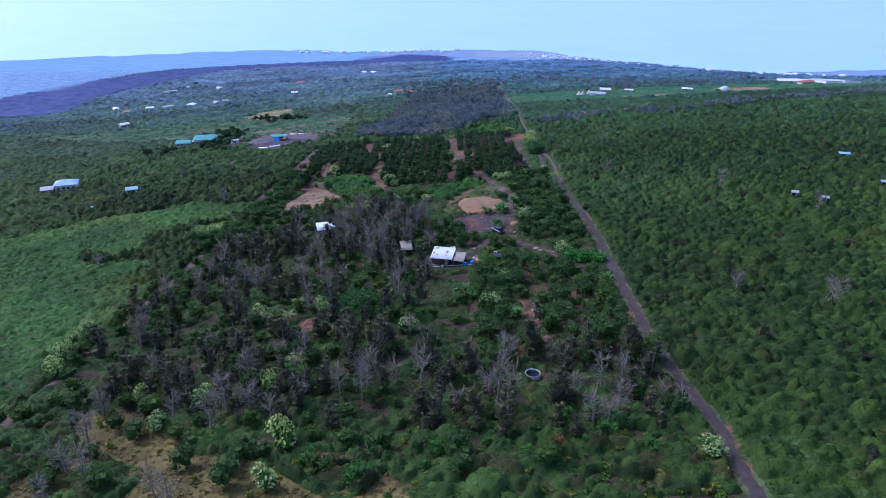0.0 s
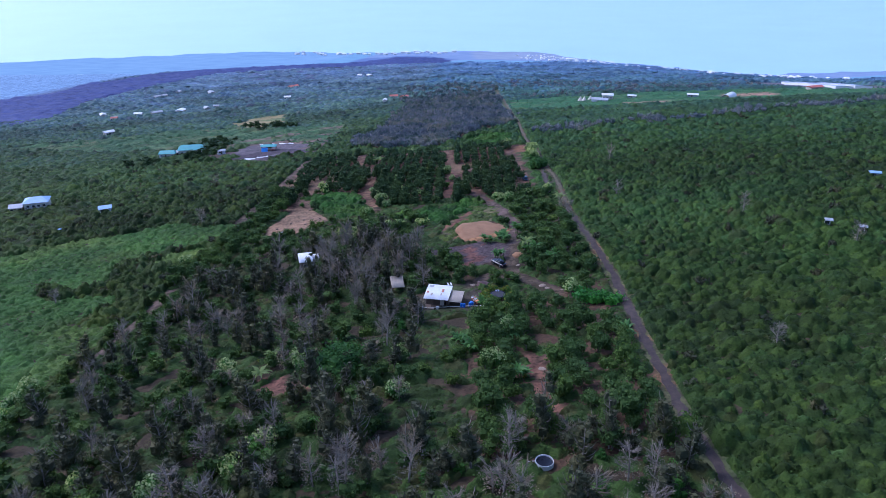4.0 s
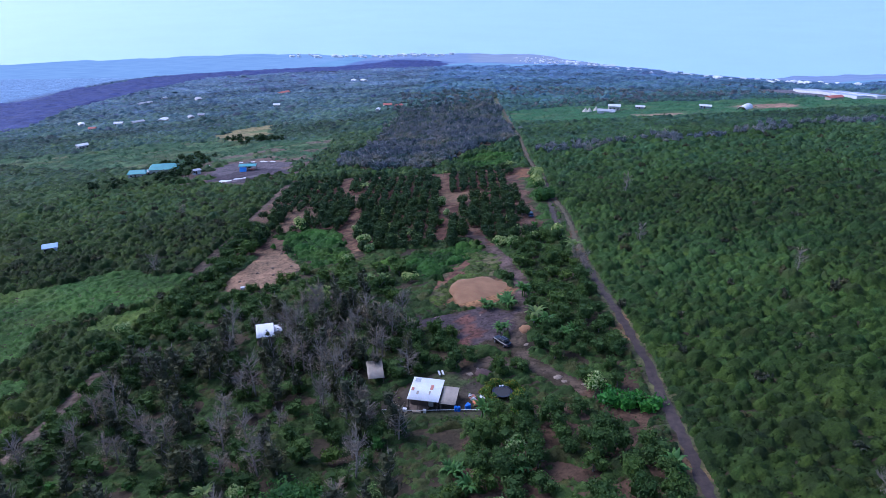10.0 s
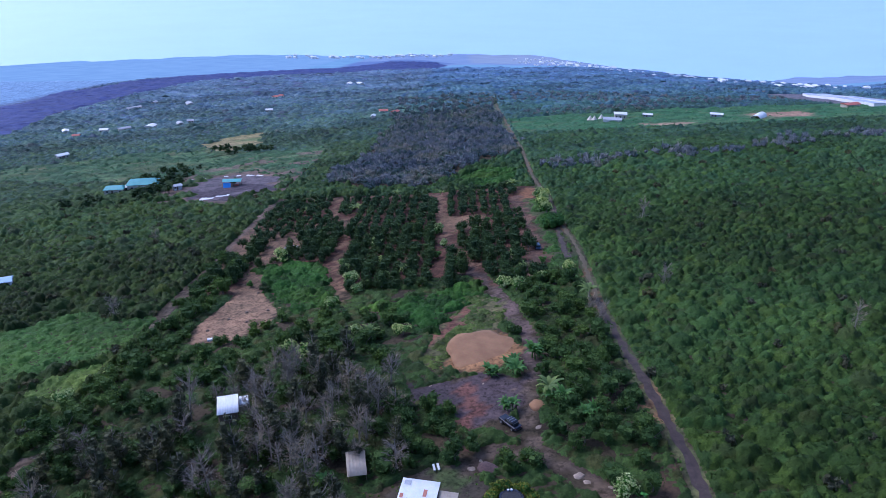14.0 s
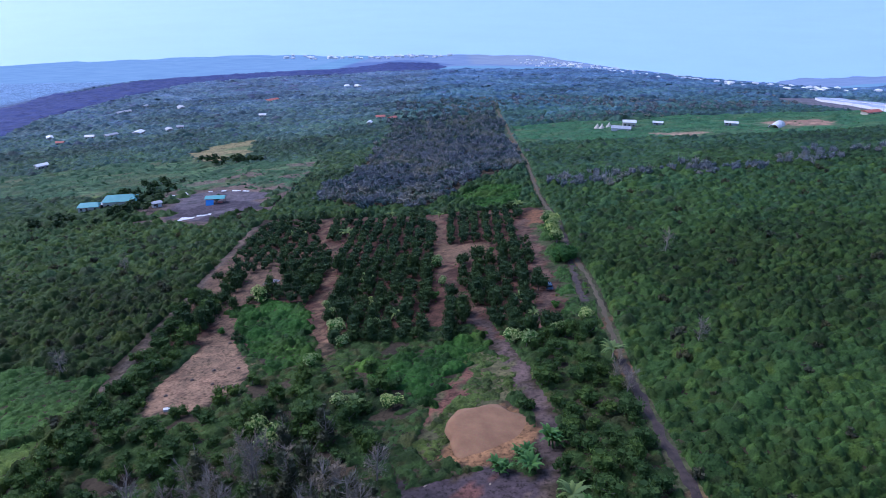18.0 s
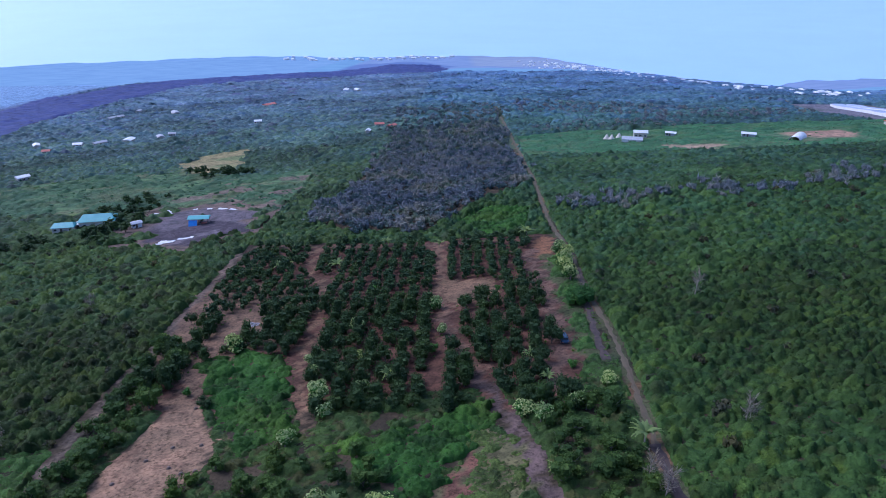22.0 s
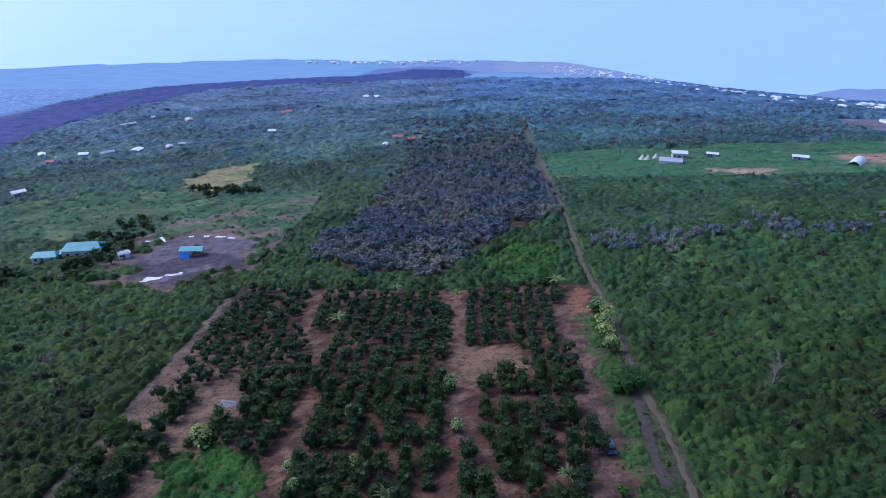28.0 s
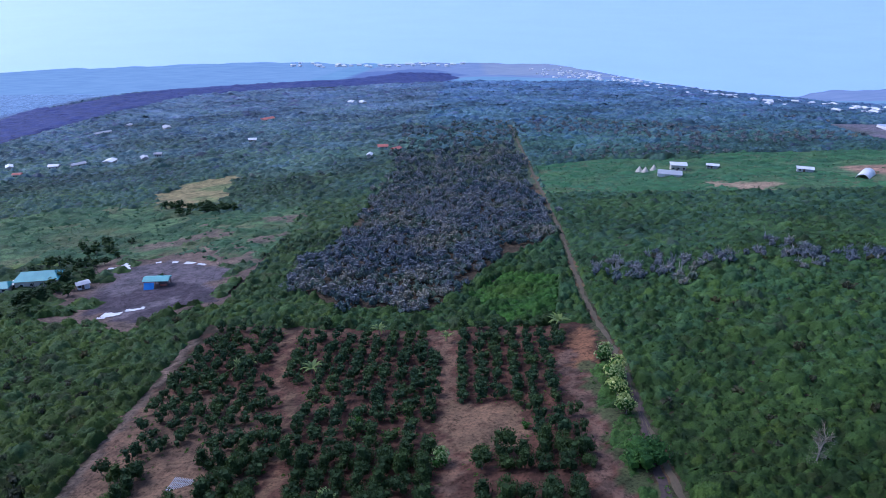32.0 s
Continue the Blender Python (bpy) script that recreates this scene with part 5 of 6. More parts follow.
PALM = [palm_master(k, "palm_tree", "coconut palm with arching yellow-green fronds", "palms", 15, 2.8, 0.44, 1.7 + 0.4 * k, M_PALM, True, 12, 0.9, 0.12) for k in range(3)]
plant(PALM, [(-34.5, 129.9), (-34.3, 137.6), (18, 231), (17.7, 192.6), (33.2, 237.6), (17.5, 271.5), (-27, 224.4), (-17.4, 225), (-72.2, 214.8), (-23.3, 371.6), (-4.2, 363), (25.4, 366.5), (-37.4, 349), (-54.5, 355.7), (-13, 268), (-58, 354), (20, 262)], R3, 0.85, 1.2)
BAN = [palm_master(10 + k, "banana_plant", "banana plant with broad pale green leaves", "banana plants", 10, 2.1, 0.36, 0.9 + 0.3 * k, M_BANANA, False, 6, 0.9, 0.11) for k in range(3)]
ban = [(0.9, 140.2), (2.8, 135.7), (9.8, 139.2), (11, 123.8), (31.4, 137.3), (8.3, 202), (13, 202), (10.5, 189.2), (18.9, 189.2), (12.2, 205.5), (23.5, 184.9), (17.4, 208.1), (5.9, 155.2), (-19, 171)]
plant(BAN, [(x + dx, y + dy) for x, y in ban for dx, dy in ((0, 0), (0.9, 0.5), (-0.5, 0.8))], R3, 0.75, 1.15)

# ---- building materials ----
M_WHITE = plain("white_metal_roof", (0.62, 0.64, 0.66), (0.8, 0.8, 0.8), 0.6, 0.45, bumps=0.05)
M_RUST = plain("rust_patch", (0.4, 0.14, 0.09), (0.5, 0.2, 0.14), 2.0, 0.8)
M_TANROOF = plain("tan_metal_roof", (0.3, 0.25, 0.19), (0.4, 0.34, 0.27), 0.8, 0.6)
M_BROWN = plain("brown_boards", (0.09, 0.065, 0.05), (0.16, 0.115, 0.085), 1.5, 0.85)
M_WALL = plain("cream_wall", (0.5, 0.46, 0.38), (0.62, 0.58, 0.5), 0.8, 0.8)
M_BLUEROOF = plain("blue_metal_roof", (0.24, 0.4, 0.62), (0.33, 0.5, 0.72), 0.3, 0.5)
M_TURQ = plain("turquoise_roof", (0.05, 0.3, 0.3), (0.08, 0.38, 0.37), 0.3, 0.5)
M_REDROOF = plain("red_roof", (0.4, 0.11, 0.08), (0.5, 0.16, 0.12), 0.3, 0.7)
M_GREYROOF = plain("grey_roof", (0.32, 0.34, 0.37), (0.45, 0.47, 0.5), 0.3, 0.6)
M_BLUE = plain("blue_plastic", (0.02, 0.12, 0.5), (0.03, 0.18, 0.62), 2.0, 0.35, bumps=0)
M_TARP = plain("blue_tarp", (0.03, 0.2, 0.6), (0.05, 0.28, 0.7), 1.0, 0.5)
M_ORANGE = plain("orange_paint", (0.55, 0.13, 0.04), (0.65, 0.2, 0.07), 2.0, 0.5)
M_STEEL = plain("grey_steel", (0.25, 0.25, 0.26), (0.4, 0.4, 0.42), 3.0, 0.4, 0.6)
M_BLACK = plain("black_rubber", (0.012, 0.012, 0.014), (0.03, 0.03, 0.034), 4.0, 0.7)
M_CARBLUE = plain("grey_blue_car_paint", (0.05, 0.09, 0.14), (0.07, 0.115, 0.17), 1.0, 0.25, bumps=0)
M_CARDARK = plain("dark_car_paint", (0.012, 0.014, 0.022), (0.022, 0.024, 0.034), 1.0, 0.25, bumps=0)
M_SHEET = plain("white_plastic_sheet", (0.6, 0.6, 0.62), (0.8, 0.8, 0.8), 1.2, 0.5)
M_SHADE = plain("shade_cloth", (0.34, 0.4, 0.52), (0.44, 0.5, 0.62), 0.05, 0.7, bumps=0.05)
M_PIPE = plain("white_pipe", (0.6, 0.6, 0.58), (0.75, 0.74, 0.7), 2.0, 0.5)
M_STONE = plain("weathered_rock", (0.2, 0.15, 0.11), (0.34, 0.265, 0.2), 2.0, 0.95, bumps=0.6)
M_EARTH = plain("bare_earth", (0.2, 0.1, 0.045), (0.29, 0.155, 0.072), 0.35, 0.95, bumps=0.7)
m_glass, nt_g, b_g = mat("window_glass", 0.08)
b_g.inputs["Base Color"].default_value = (0.02, 0.025, 0.03, 1)


def boxes(items, bevel=0.0):
    """Boxes (x0, x1, y0, y1, z0, z1) in one bmesh, with slightly eased edges."""
    bm = bmesh.new()
    for x0, x1, y0, y1, z0, z1 in items:
        m = Matrix.Translation(((x0 + x1) / 2, (y0 + y1) / 2, (z0 + z1) / 2)) @ Matrix.Diagonal((x1 - x0, y1 - y0, z1 - z0, 1))
        bmesh.ops.create_cube(bm, size=1.0, matrix=m)
    if bevel:
        bmesh.ops.bevel(bm, geom=bm.edges[:], offset=bevel, segments=1, affect="EDGES")
    return bm


def drum(r0, r1, h, z=0.0, sides=16, lip=0.0):
    """A round body with a slightly bulging or tapering side."""
    bm = bmesh.new()
    bmesh.ops.create_cone(bm, cap_ends=True, segments=sides, radius1=r0, radius2=r1, depth=h, matrix=Matrix.Translation((0, 0, z + h / 2)))
    if lip:
        bmesh.ops.bevel(bm, geom=[e for e in bm.edges if len(e.link_faces) == 2 and e.calc_face_angle(0) > 1.0], offset=lip, segments=2, affect="EDGES")
    return bm


def ribbed(w, d, z_lo, z_hi, pitch=0.45, thick=0.05, rib=0.02):
    """A sloping sheet-metal roof with raised ribs: low along one edge, high along the other."""
    n = max(4, int(w / pitch))
    V, F = [], []
    prof = []
    for i in range(n):
        x = -w / 2 + w * i / n
        prof += [(x, 0), (x + w / n * 0.7, 0), (x + w / n * 0.8, rib), (x + w / n * 0.92, rib)]
    prof.append((w / 2, 0))
    for t in (0.0, -thick):
        for y, z in ((-d / 2, z_lo), (d / 2, z_hi)):
            V += [(x, y, z + e + t) for x, e in prof]
    k = len(prof)
    for i in range(k - 1):
        F.append((i, i + 1, k + i + 1, k + i))
        F.append((2 * k + i + 1, 2 * k + i, 3 * k + i, 3 * k + i + 1))
        F.append((2 * k + i, 2 * k + i + 1, i + 1, i))
        F.append((k + i, k + i + 1, 3 * k + i + 1, 3 * k + i))
    F += [(0, k, 3 * k, 2 * k), (k - 1, 3 * k - 1, 4 * k - 1, 2 * k - 1)]
    return quads("roof", np.array(V, float), np.array(F))


def gable(w, d, h, rise, over=0.5, thick=0.12, hip=0.0):
    """A pitched roof of two or four slopes, with thickness and overhang."""
    X, Y = w / 2 + over, d / 2 + over
    r = X - hip
    top = [(-X, -Y, h), (X, -Y, h), (X, Y, h), (-X, Y, h), (-r, 0, h + rise), (r, 0, h + rise)]
    V = top + [(x, y, z - thick) for x, y, z in top]
    bm = bmesh.new()
    vs = [bm.verts.new(v) for v in V]
    for f in ((0, 1, 5, 4), (2, 3, 4, 5), (1, 2, 5), (3, 0, 4)):
        bm.faces.new([vs[i] for i in f])
        bm.faces.new([vs[i + 6] for i in reversed(f)])
    for a, b in ((0, 1), (1, 2), (2, 3), (3, 0)):
        bm.faces.new([vs[b], vs[a], vs[a + 6], vs[b + 6]])
    return bm


def house(name, label, x, y, turn, w, d, h, roof, wall, rise=1.2, hip=0.0, group="", windows=2, lift=0.0, master=None):
    """A small house with walls, roof, a door and windows with frame and pane."""
    t = thing(name, label, "house", group, at=put(x, y, turn, 1.0, 0.35 - lift))
    part("wall", boxes([(-w / 2, w / 2, -d / 2, d / 2, -1.2, h)], 0.03), wall, t)
    part("roof", gable(w, d, h + 0.02, rise, 0.5, 0.12, hip), roof, t)
    door = part("door", boxes([(-w * 0.08 - 0.45, -w * 0.08 + 0.45, -d / 2 - 0.05, -d / 2 + 0.04, 0.2, 2.2)], 0.01), M_BROWN, t)
    for i in range(windows):
        cx = (-0.34 + 0.68 * i / max(1, windows - 1)) * w
        wn_ = part("window", boxes([(cx - 0.65, cx + 0.65, -d / 2 - 0.06, -d / 2 + 0.03, 1.0, 2.1)], 0.01), M_WHITE, t)
        part("pane", boxes([(cx - 0.55, cx + 0.55, -d / 2 - 0.075, -d / 2 - 0.062, 1.1, 2.0)]), m_glass, wn_)
    return t


def post_set(t, spots, z0, z1, r, material, name="post"):
    for px, py in spots:
        part(name, boxes([(px - r, px + r, py - r, py + r, z0, z1)], r * 0.2), material, t)


# ---- the homestead ----
hx, hy, ht = -3.85, 163.1, -10.0
home = thing("homestead_house", "open-fronted timber house under a patched white metal roof", "house", at=put(hx, hy, ht, 1.0, 0.1))
part("deck", boxes([(-2.7, 2.7, -3.0, 2.9, -0.6, 0.3)], 0.03), M_BROWN, home, "dark timber floor deck")
part("wall", boxes([(-2.6, 2.6, 2.6, 2.75, 0.3, 2.95)], 0.01), M_BROWN, home)
part("wall", boxes([(-2.65, -2.5, -1.2, 2.6, 0.3, 2.7)], 0.01), M_BROWN, home)
part("wall", boxes([(2.5, 2.65, -1.2, 2.6, 0.3, 2.7)], 0.01), M_BROWN, home)
part("wall", boxes([(-2.5, 0.4, -1.35, -1.2, 0.3, 2.5)], 0.01), M_BROWN, home)
dr = part("door", boxes([(0.7, 1.6, -1.36, -1.3, 0.3, 2.3)], 0.01), M_WALL, home, "pale plank door")
part("handle", boxes([(1.45, 1.52, -1.42, -1.36, 1.2, 1.3)], 0.01), M_STEEL, dr)
post_set(home, [(-2.6, -2.9), (-0.9, -2.9), (0.9, -2.9), (2.6, -2.9)], -0.6, 2.55, 0.07, M_BROWN)
rf = part("roof", ribbed(5.7, 6.0, 2.6, 3.3, 0.3, 0.05, 0.008), M_WHITE, home)
sl = (3.3 - 2.6) / 6.0
for cx, cy, wx, wy, mm in ((-2.35, -0.3, 0.5, 0.8, M_RUST), (1.0, 0.6, 0.55, 1.3, M_RUST), (-1.3, -1.1, 0.45, 0.9, M_TANROOF), (0.85, -0.9, 0.3, 0.9, M_TANROOF), (-1.9, 2.2, 1.0, 0.8, M_GREYROOF)):
    p = part("patch", boxes([(-wx / 2, wx / 2, -wy / 2, wy / 2, 0, 0.012)]), mm, rf, "rusty roof patch" if mm is M_RUST else "")
    p.matrix_basis = pose(cx, cy, 2.6 + (cy + 3.0) * sl + 0.045, math.degrees(math.atan(sl)))
lean = part("lean_to", ribbed(2.9, 4.6, 2.2, 2.75), M_TANROOF, home, "weathered tan sheet roof of the lean-to")
lean.matrix_basis = pose(4.35, -0.4, 0)
post_set(home, [(5.6, -2.5), (5.6, 1.7), (3.2, -2.5)], -0.5, 2.3, 0.06, M_BROWN)
for nm, lb_, bx, mm in (("bench", "rough timber bench on the porch", (-1.8, -0.3, -3.6, -3.2, 0.0, 0.45), M_TANROOF), ("crate", "pale storage crate by the porch", (-3.6, -2.9, -3.4, -2.8, 0.0, 0.5), M_SHEET), ("crate", "weathered wooden crate by the porch", (-3.2, -2.75, -2.6, -2.1, 0.0, 0.6), M_BROWN),
                        ("cabinet", "white cabinet under the roof", (0.2, 0.7, -3.5, -3.1, 0.0, 0.9), M_SHEET)):
    o = thing(nm, lb_, nm, at=put(hx, hy, ht, 1.0, 0.1))
    x0, x1, y0, y1, z0, z1 = bx
    part("body", boxes([(x0, x1, y0, y1, z0 + 0.08, z1)], 0.02), mm, o)
    part("lid", boxes([(x0 - 0.03, x1 + 0.03, y0 - 0.03, y1 + 0.03, z1, z1 + 0.05)], 0.01), mm, o)
    post_set(o, [(x0 + 0.05, y0 + 0.05), (x1 - 0.05, y0 + 0.05), (x0 + 0.05, y1 - 0.05), (x1 - 0.05, y1 - 0.05)], z0 - 0.3, z0 + 0.08, 0.04, M_BROWN, "leg")

barrel = thing("barrel", "bright blue plastic water barrel", "barrel", "blue barrels", at=put(1.2, 159.2, 0, 1, 0.03))
part("body", drum(0.3, 0.3, 0.9, 0, 14, 0.04), M_BLUE, barrel)
part("lid", drum(0.26, 0.25, 0.05, 0.9, 14), M_BLUE, barrel)
part("hoop", drum(0.315, 0.315, 0.04, 0.3, 14), M_BLUE, barrel)
part("hoop", drum(0.315, 0.315, 0.04, 0.58, 14), M_BLUE, barrel)
for bx_, by_ in ((1.75, 159.0), (3.0, 159.3), (3.5, 159.5), (3.25, 159.9)):
    copy_thing(barrel, put(bx_, by_, 40, 1, 0.03))

mach = thing("tiller", "orange garden machine with grey engine parked on bare soil", "machine", at=put(4.5, 160.7, 20, 1, 0.0))
part("body", boxes([(-0.5, 0.5, -0.9, 0.1, 0.35, 0.95)], 0.08), M_ORANGE, mach)
part("engine", boxes([(-0.35, 0.35, 0.1, 0.9, 0.45, 0.9)], 0.06), M_STEEL, mach)
for sx in (-0.6, 0.45):
    w_ = part("wheel", drum(0.35, 0.35, 0.16, -0.08, 14, 0.03), M_BLACK, mach)
    w_.matrix_basis = pose(sx + 0.08, -0.4, 0.35, 0, 90, 0)
part("handlebar", quads("handlebar", *tube_np([(-0.3, 0.9, 0.8), (-0.35, 1.5, 1.15), (0.35, 1.5, 1.15), (0.3, 0.9, 0.8)], [0.03] * 4)), M_STEEL, mach)
pile = thing("scrap_pile", "heap of pale scrap metal and pipes", "scrap", at=put(4.1, 162.9, 10, 1, 0.0))
for i in range(9):
    a = R3.uniform(0, 180)
    p = part("scrap", boxes([(-0.5, 0.5, -0.12, 0.12, 0, 0.14)], 0.03), (M_STEEL, M_SHEET, M_RUST)[i % 3], pile)
    p.matrix_basis = pose(R3.uniform(-0.5, 0.5), R3.uniform(-1.0, 1.0), 0.1 * i * 0.6, R3.uniform(-8, 8), R3.uniform(-8, 8), a)
tb = thing("table", "small white table standing on bare ground", "table", at=put(5.8, 162.2, -12, 1, 0.0))
part("top", boxes([(-0.55, 0.55, -0.5, 0.5, 0.7, 0.75)], 0.02), M_SHEET, tb)
post_set(tb, [(-0.45, -0.4), (0.45, -0.4), (-0.45, 0.4), (0.45, 0.4)], -0.1, 0.7, 0.03, M_STEEL, "leg")
bn = thing("garden_bench", "pair of white benches on the grass", "bench", at=put(-1.5, 173.2, 12, 1, 0.0))
for sx in (-0.35, 0.35):
    part("seat", boxes([(sx - 0.18, sx + 0.18, -0.75, 0.75, 0.38, 0.45)], 0.02), M_SHEET, bn)
    post_set(bn, [(sx - 0.1, -0.6), (sx + 0.1, -0.6), (sx - 0.1, 0.6), (sx + 0.1, 0.6)], -0.1, 0.38, 0.03, M_STEEL, "leg")
for i, (px, py, tt) in enumerate(((-9.9, 163.4, 30), (-8.9, 163.0, -40))):
    pl = thing("plank", "pale weathered plank lying on the grass", "plank", "loose planks", at=put(px, py, tt, 1, -0.05))
    part("board", boxes([(-0.9, 0.9, -0.14, 0.14, 0, 0.06)], 0.015), M_STONE, pl)
rail = thing("pipe_rail", "long white pipe rail along the yard", "pipe")
pts = [(x, 161.0 - 0.16 * (x + 11.3)) for x in np.linspace(-11.3, 7.6, 8)]
part("pipe", quads("pipe", *tube_np([(*place(x, y), gz(x, y) + 0.32) for x, y in pts], [0.06] * 8), smooth=True), M_PIPE, rail)
for x, y in pts[::2]:
    o = part("post", boxes([(-0.04, 0.04, -0.04, 0.04, -0.2, 0.4)], 0.01), M_BROWN, rail)
    o.matrix_basis = put(x, y, 0, 1, 0)
for a, b in (((5.7, 158.8), (8.0, 161.6)), ((8.2, 160.2), (8.4, 156.8))):
    rl = thing("pole", "bleached pole lying in the yard", "pole", "loose poles")
    part("shaft", quads("shaft", *tube_np([(*place(*a), gz(*a) + 0.15), (*place((a[0] + b[0]) / 2, (a[1] + b[1]) / 2), gz((a[0] + b[0]) / 2, (a[1] + b[1]) / 2) + 0.3), (*place(*b), gz(*b) + 0.2)], [0.07, 0.06, 0.05]), smooth=True), M_STONE, rl)

tr = thing("trampoline", "round black trampoline ringed by yellow-green bushes", "trampoline", at=put(9.2, 163.6, 0, 1, -0.05))
part("mat", drum(1.5, 1.5, 0.02, 0.82, 32), M_BLACK, tr)
ring = bmesh.new()
for i in range(32):
    a, b = 6.2832 * i / 32, 6.2832 * (i + 1) / 32
    vs = [ring.verts.new((math.cos(q) * r, math.sin(q) * r, z)) for q in (a, b) for r, z in ((1.52, 0.84), (1.85, 0.86), (1.85, 0.8), (1.52, 0.8))]
    for f in ((0, 1, 5, 4), (1, 2, 6, 5), (2, 3, 7, 6), (3, 0, 4, 7)):
        ring.faces.new([vs[k] for k in f])
part("padding", ring, M_CARDARK, tr)
for i in range(6):
    a = 6.2832 * i / 6
    part("leg", quads("leg", *tube_np([(1.78 * math.cos(a), 1.78 * math.sin(a), -0.3), (1.78 * math.cos(a), 1.78 * math.sin(a), 0.8)], [0.03, 0.03])), M_STEEL, tr)
for a, nm in ((1.5, "shoe"), (1.8, "shoe")):
    sh = thing("bucket", "small blue bucket on the trampoline rim", "bucket", "buckets", at=put(9.2 + 1.6 * math.cos(a), 163.6 + 1.6 * math.sin(a), 0, 1, -0.92))
    part("body", drum(0.14, 0.18, 0.3, 0, 12), M_BLUEROOF, sh)
    part("rim", drum(0.19, 0.19, 0.03, 0.29, 12), M_SHEET, sh)
RB = tree_kind("ring_bush", "yellow-green bush planted round the trampoline", "bush", "bushes round the trampoline", M_BRIGHT, 130, 0.14, 0.95, 1.3, 0.1, 5, 0.4, 0.04, M_BARK, 3, (M_YELLOW, 80, 0.12), seed=31)
plant(RB, [(9.2 + 2.75 * math.cos(a) * 1.05, 163.6 + 2.9 * math.sin(a)) for a in np.linspace(-0.9, 4.1, 17)] + [(12.4, 160.8), (12.6, 158.6), (11.2, 157.4)], R3, 0.9, 1.25)

shed = thing("garden_shed", "small open shed with a tan sheet roof", "shed", at=put(-13.7, 173.2, 11, 1, 0.1))
part("roof", ribbed(3.1, 4.9, 2.1, 2.9, 0.5), M_TANROOF, shed)
part("wall", boxes([(-1.4, 1.4, 2.0, 2.12, -0.3, 2.7)], 0.01), M_BROWN, shed)
post_set(shed, [(-1.4, -2.2), (1.4, -2.2), (-1.4, 2.2), (1.4, 2.2)], -0.5, 2.2, 0.06, M_BROWN)

hut = thing("cabin", "small raised cabin with white metal roof and brown walls", "cabin", at=put(-39.8, 193.3, 16, 1, 0.1))
part("wall", boxes([(-1.6, 1.6, -2.2, 2.6, 0.5, 2.9)], 0.02), M_BROWN, hut)
part("floor", boxes([(-1.9, 1.9, -2.9, 2.8, 0.35, 0.5)], 0.02), M_BROWN, hut)
part("roof", ribbed(3.8, 5.0, 2.95, 3.5, 0.4), M_WHITE, hut)
side = part("porch_roof", ribbed(1.7, 2.4, 2.5, 2.8, 0.4), M_WHITE, hut)
side.matrix_basis = pose(2.8, 1.4, 0)
part("porch_wall", boxes([(1.7, 3.4, 0.0, 2.4, 0.4, 2.3)], 0.02), M_TANROOF, hut)
wn2 = part("window", boxes([(-0.8, 0.6, -2.26, -2.18, 1.4, 2.3)], 0.01), M_WALL, hut)
part("pane", boxes([(-0.7, 0.5, -2.275, -2.262, 1.5, 2.2)]), m_glass, wn2)
post_set(hut, [(-1.7, -2.7), (1.7, -2.7), (-1.7, 2.6), (1.7, 2.6)], -1.0, 0.5, 0.09, M_BROWN, "stilt")

tank = thing("water_tank", "round open tank with pale wall and dark water", "tank", at=put(11.9, 96.3, 0, 1, 0.1))
rim_ = bmesh.new()
for i in range(28):
    a, b = 6.2832 * i / 28, 6.2832 * (i + 1) / 28
    vs = [rim_.verts.new((math.cos(q) * r, math.sin(q) * r, z)) for q in (a, b) for r, z in ((1.3, -0.5), (1.3, 1.0), (1.22, 1.0), (1.22, 0.4))]
    for f in ((0, 1, 5, 4), (1, 2, 6, 5), (2, 3, 7, 6)):
        rim_.faces.new([vs[k] for k in reversed(f)])
part("shell", rim_, M_SHEET, tank)
part("water", drum(1.23, 1.23, 0.05, 0.7, 28), M_CARDARK, tank, "still dark water")
part("inlet_pipe", quads("inlet_pipe", *tube_np([(-2.4, 0.2, 0.6), (-1.8, 0.1, 0.75), (-1.2, 0, 0.95)], [0.05] * 3)), M_PIPE, tank)

mat_ = thing("trellis_frame", "grey slatted frame lying on bare ground", "frame", at=put(-53.4, 304.5, -8, 1, -0.04))
for i in range(12):
    part("slat", boxes([(-1.9 + i * 0.34, -1.76 + i * 0.34, -1.9, 1.9, 0.05, 0.1)]), M_STEEL, mat_)
for y in (-1.5, -0.5, 0.5, 1.5):
    part("bearer", boxes([(-2.0, 2.1, y - 0.06, y + 0.06, -0.12, 0.05)]), M_STEEL, mat_)


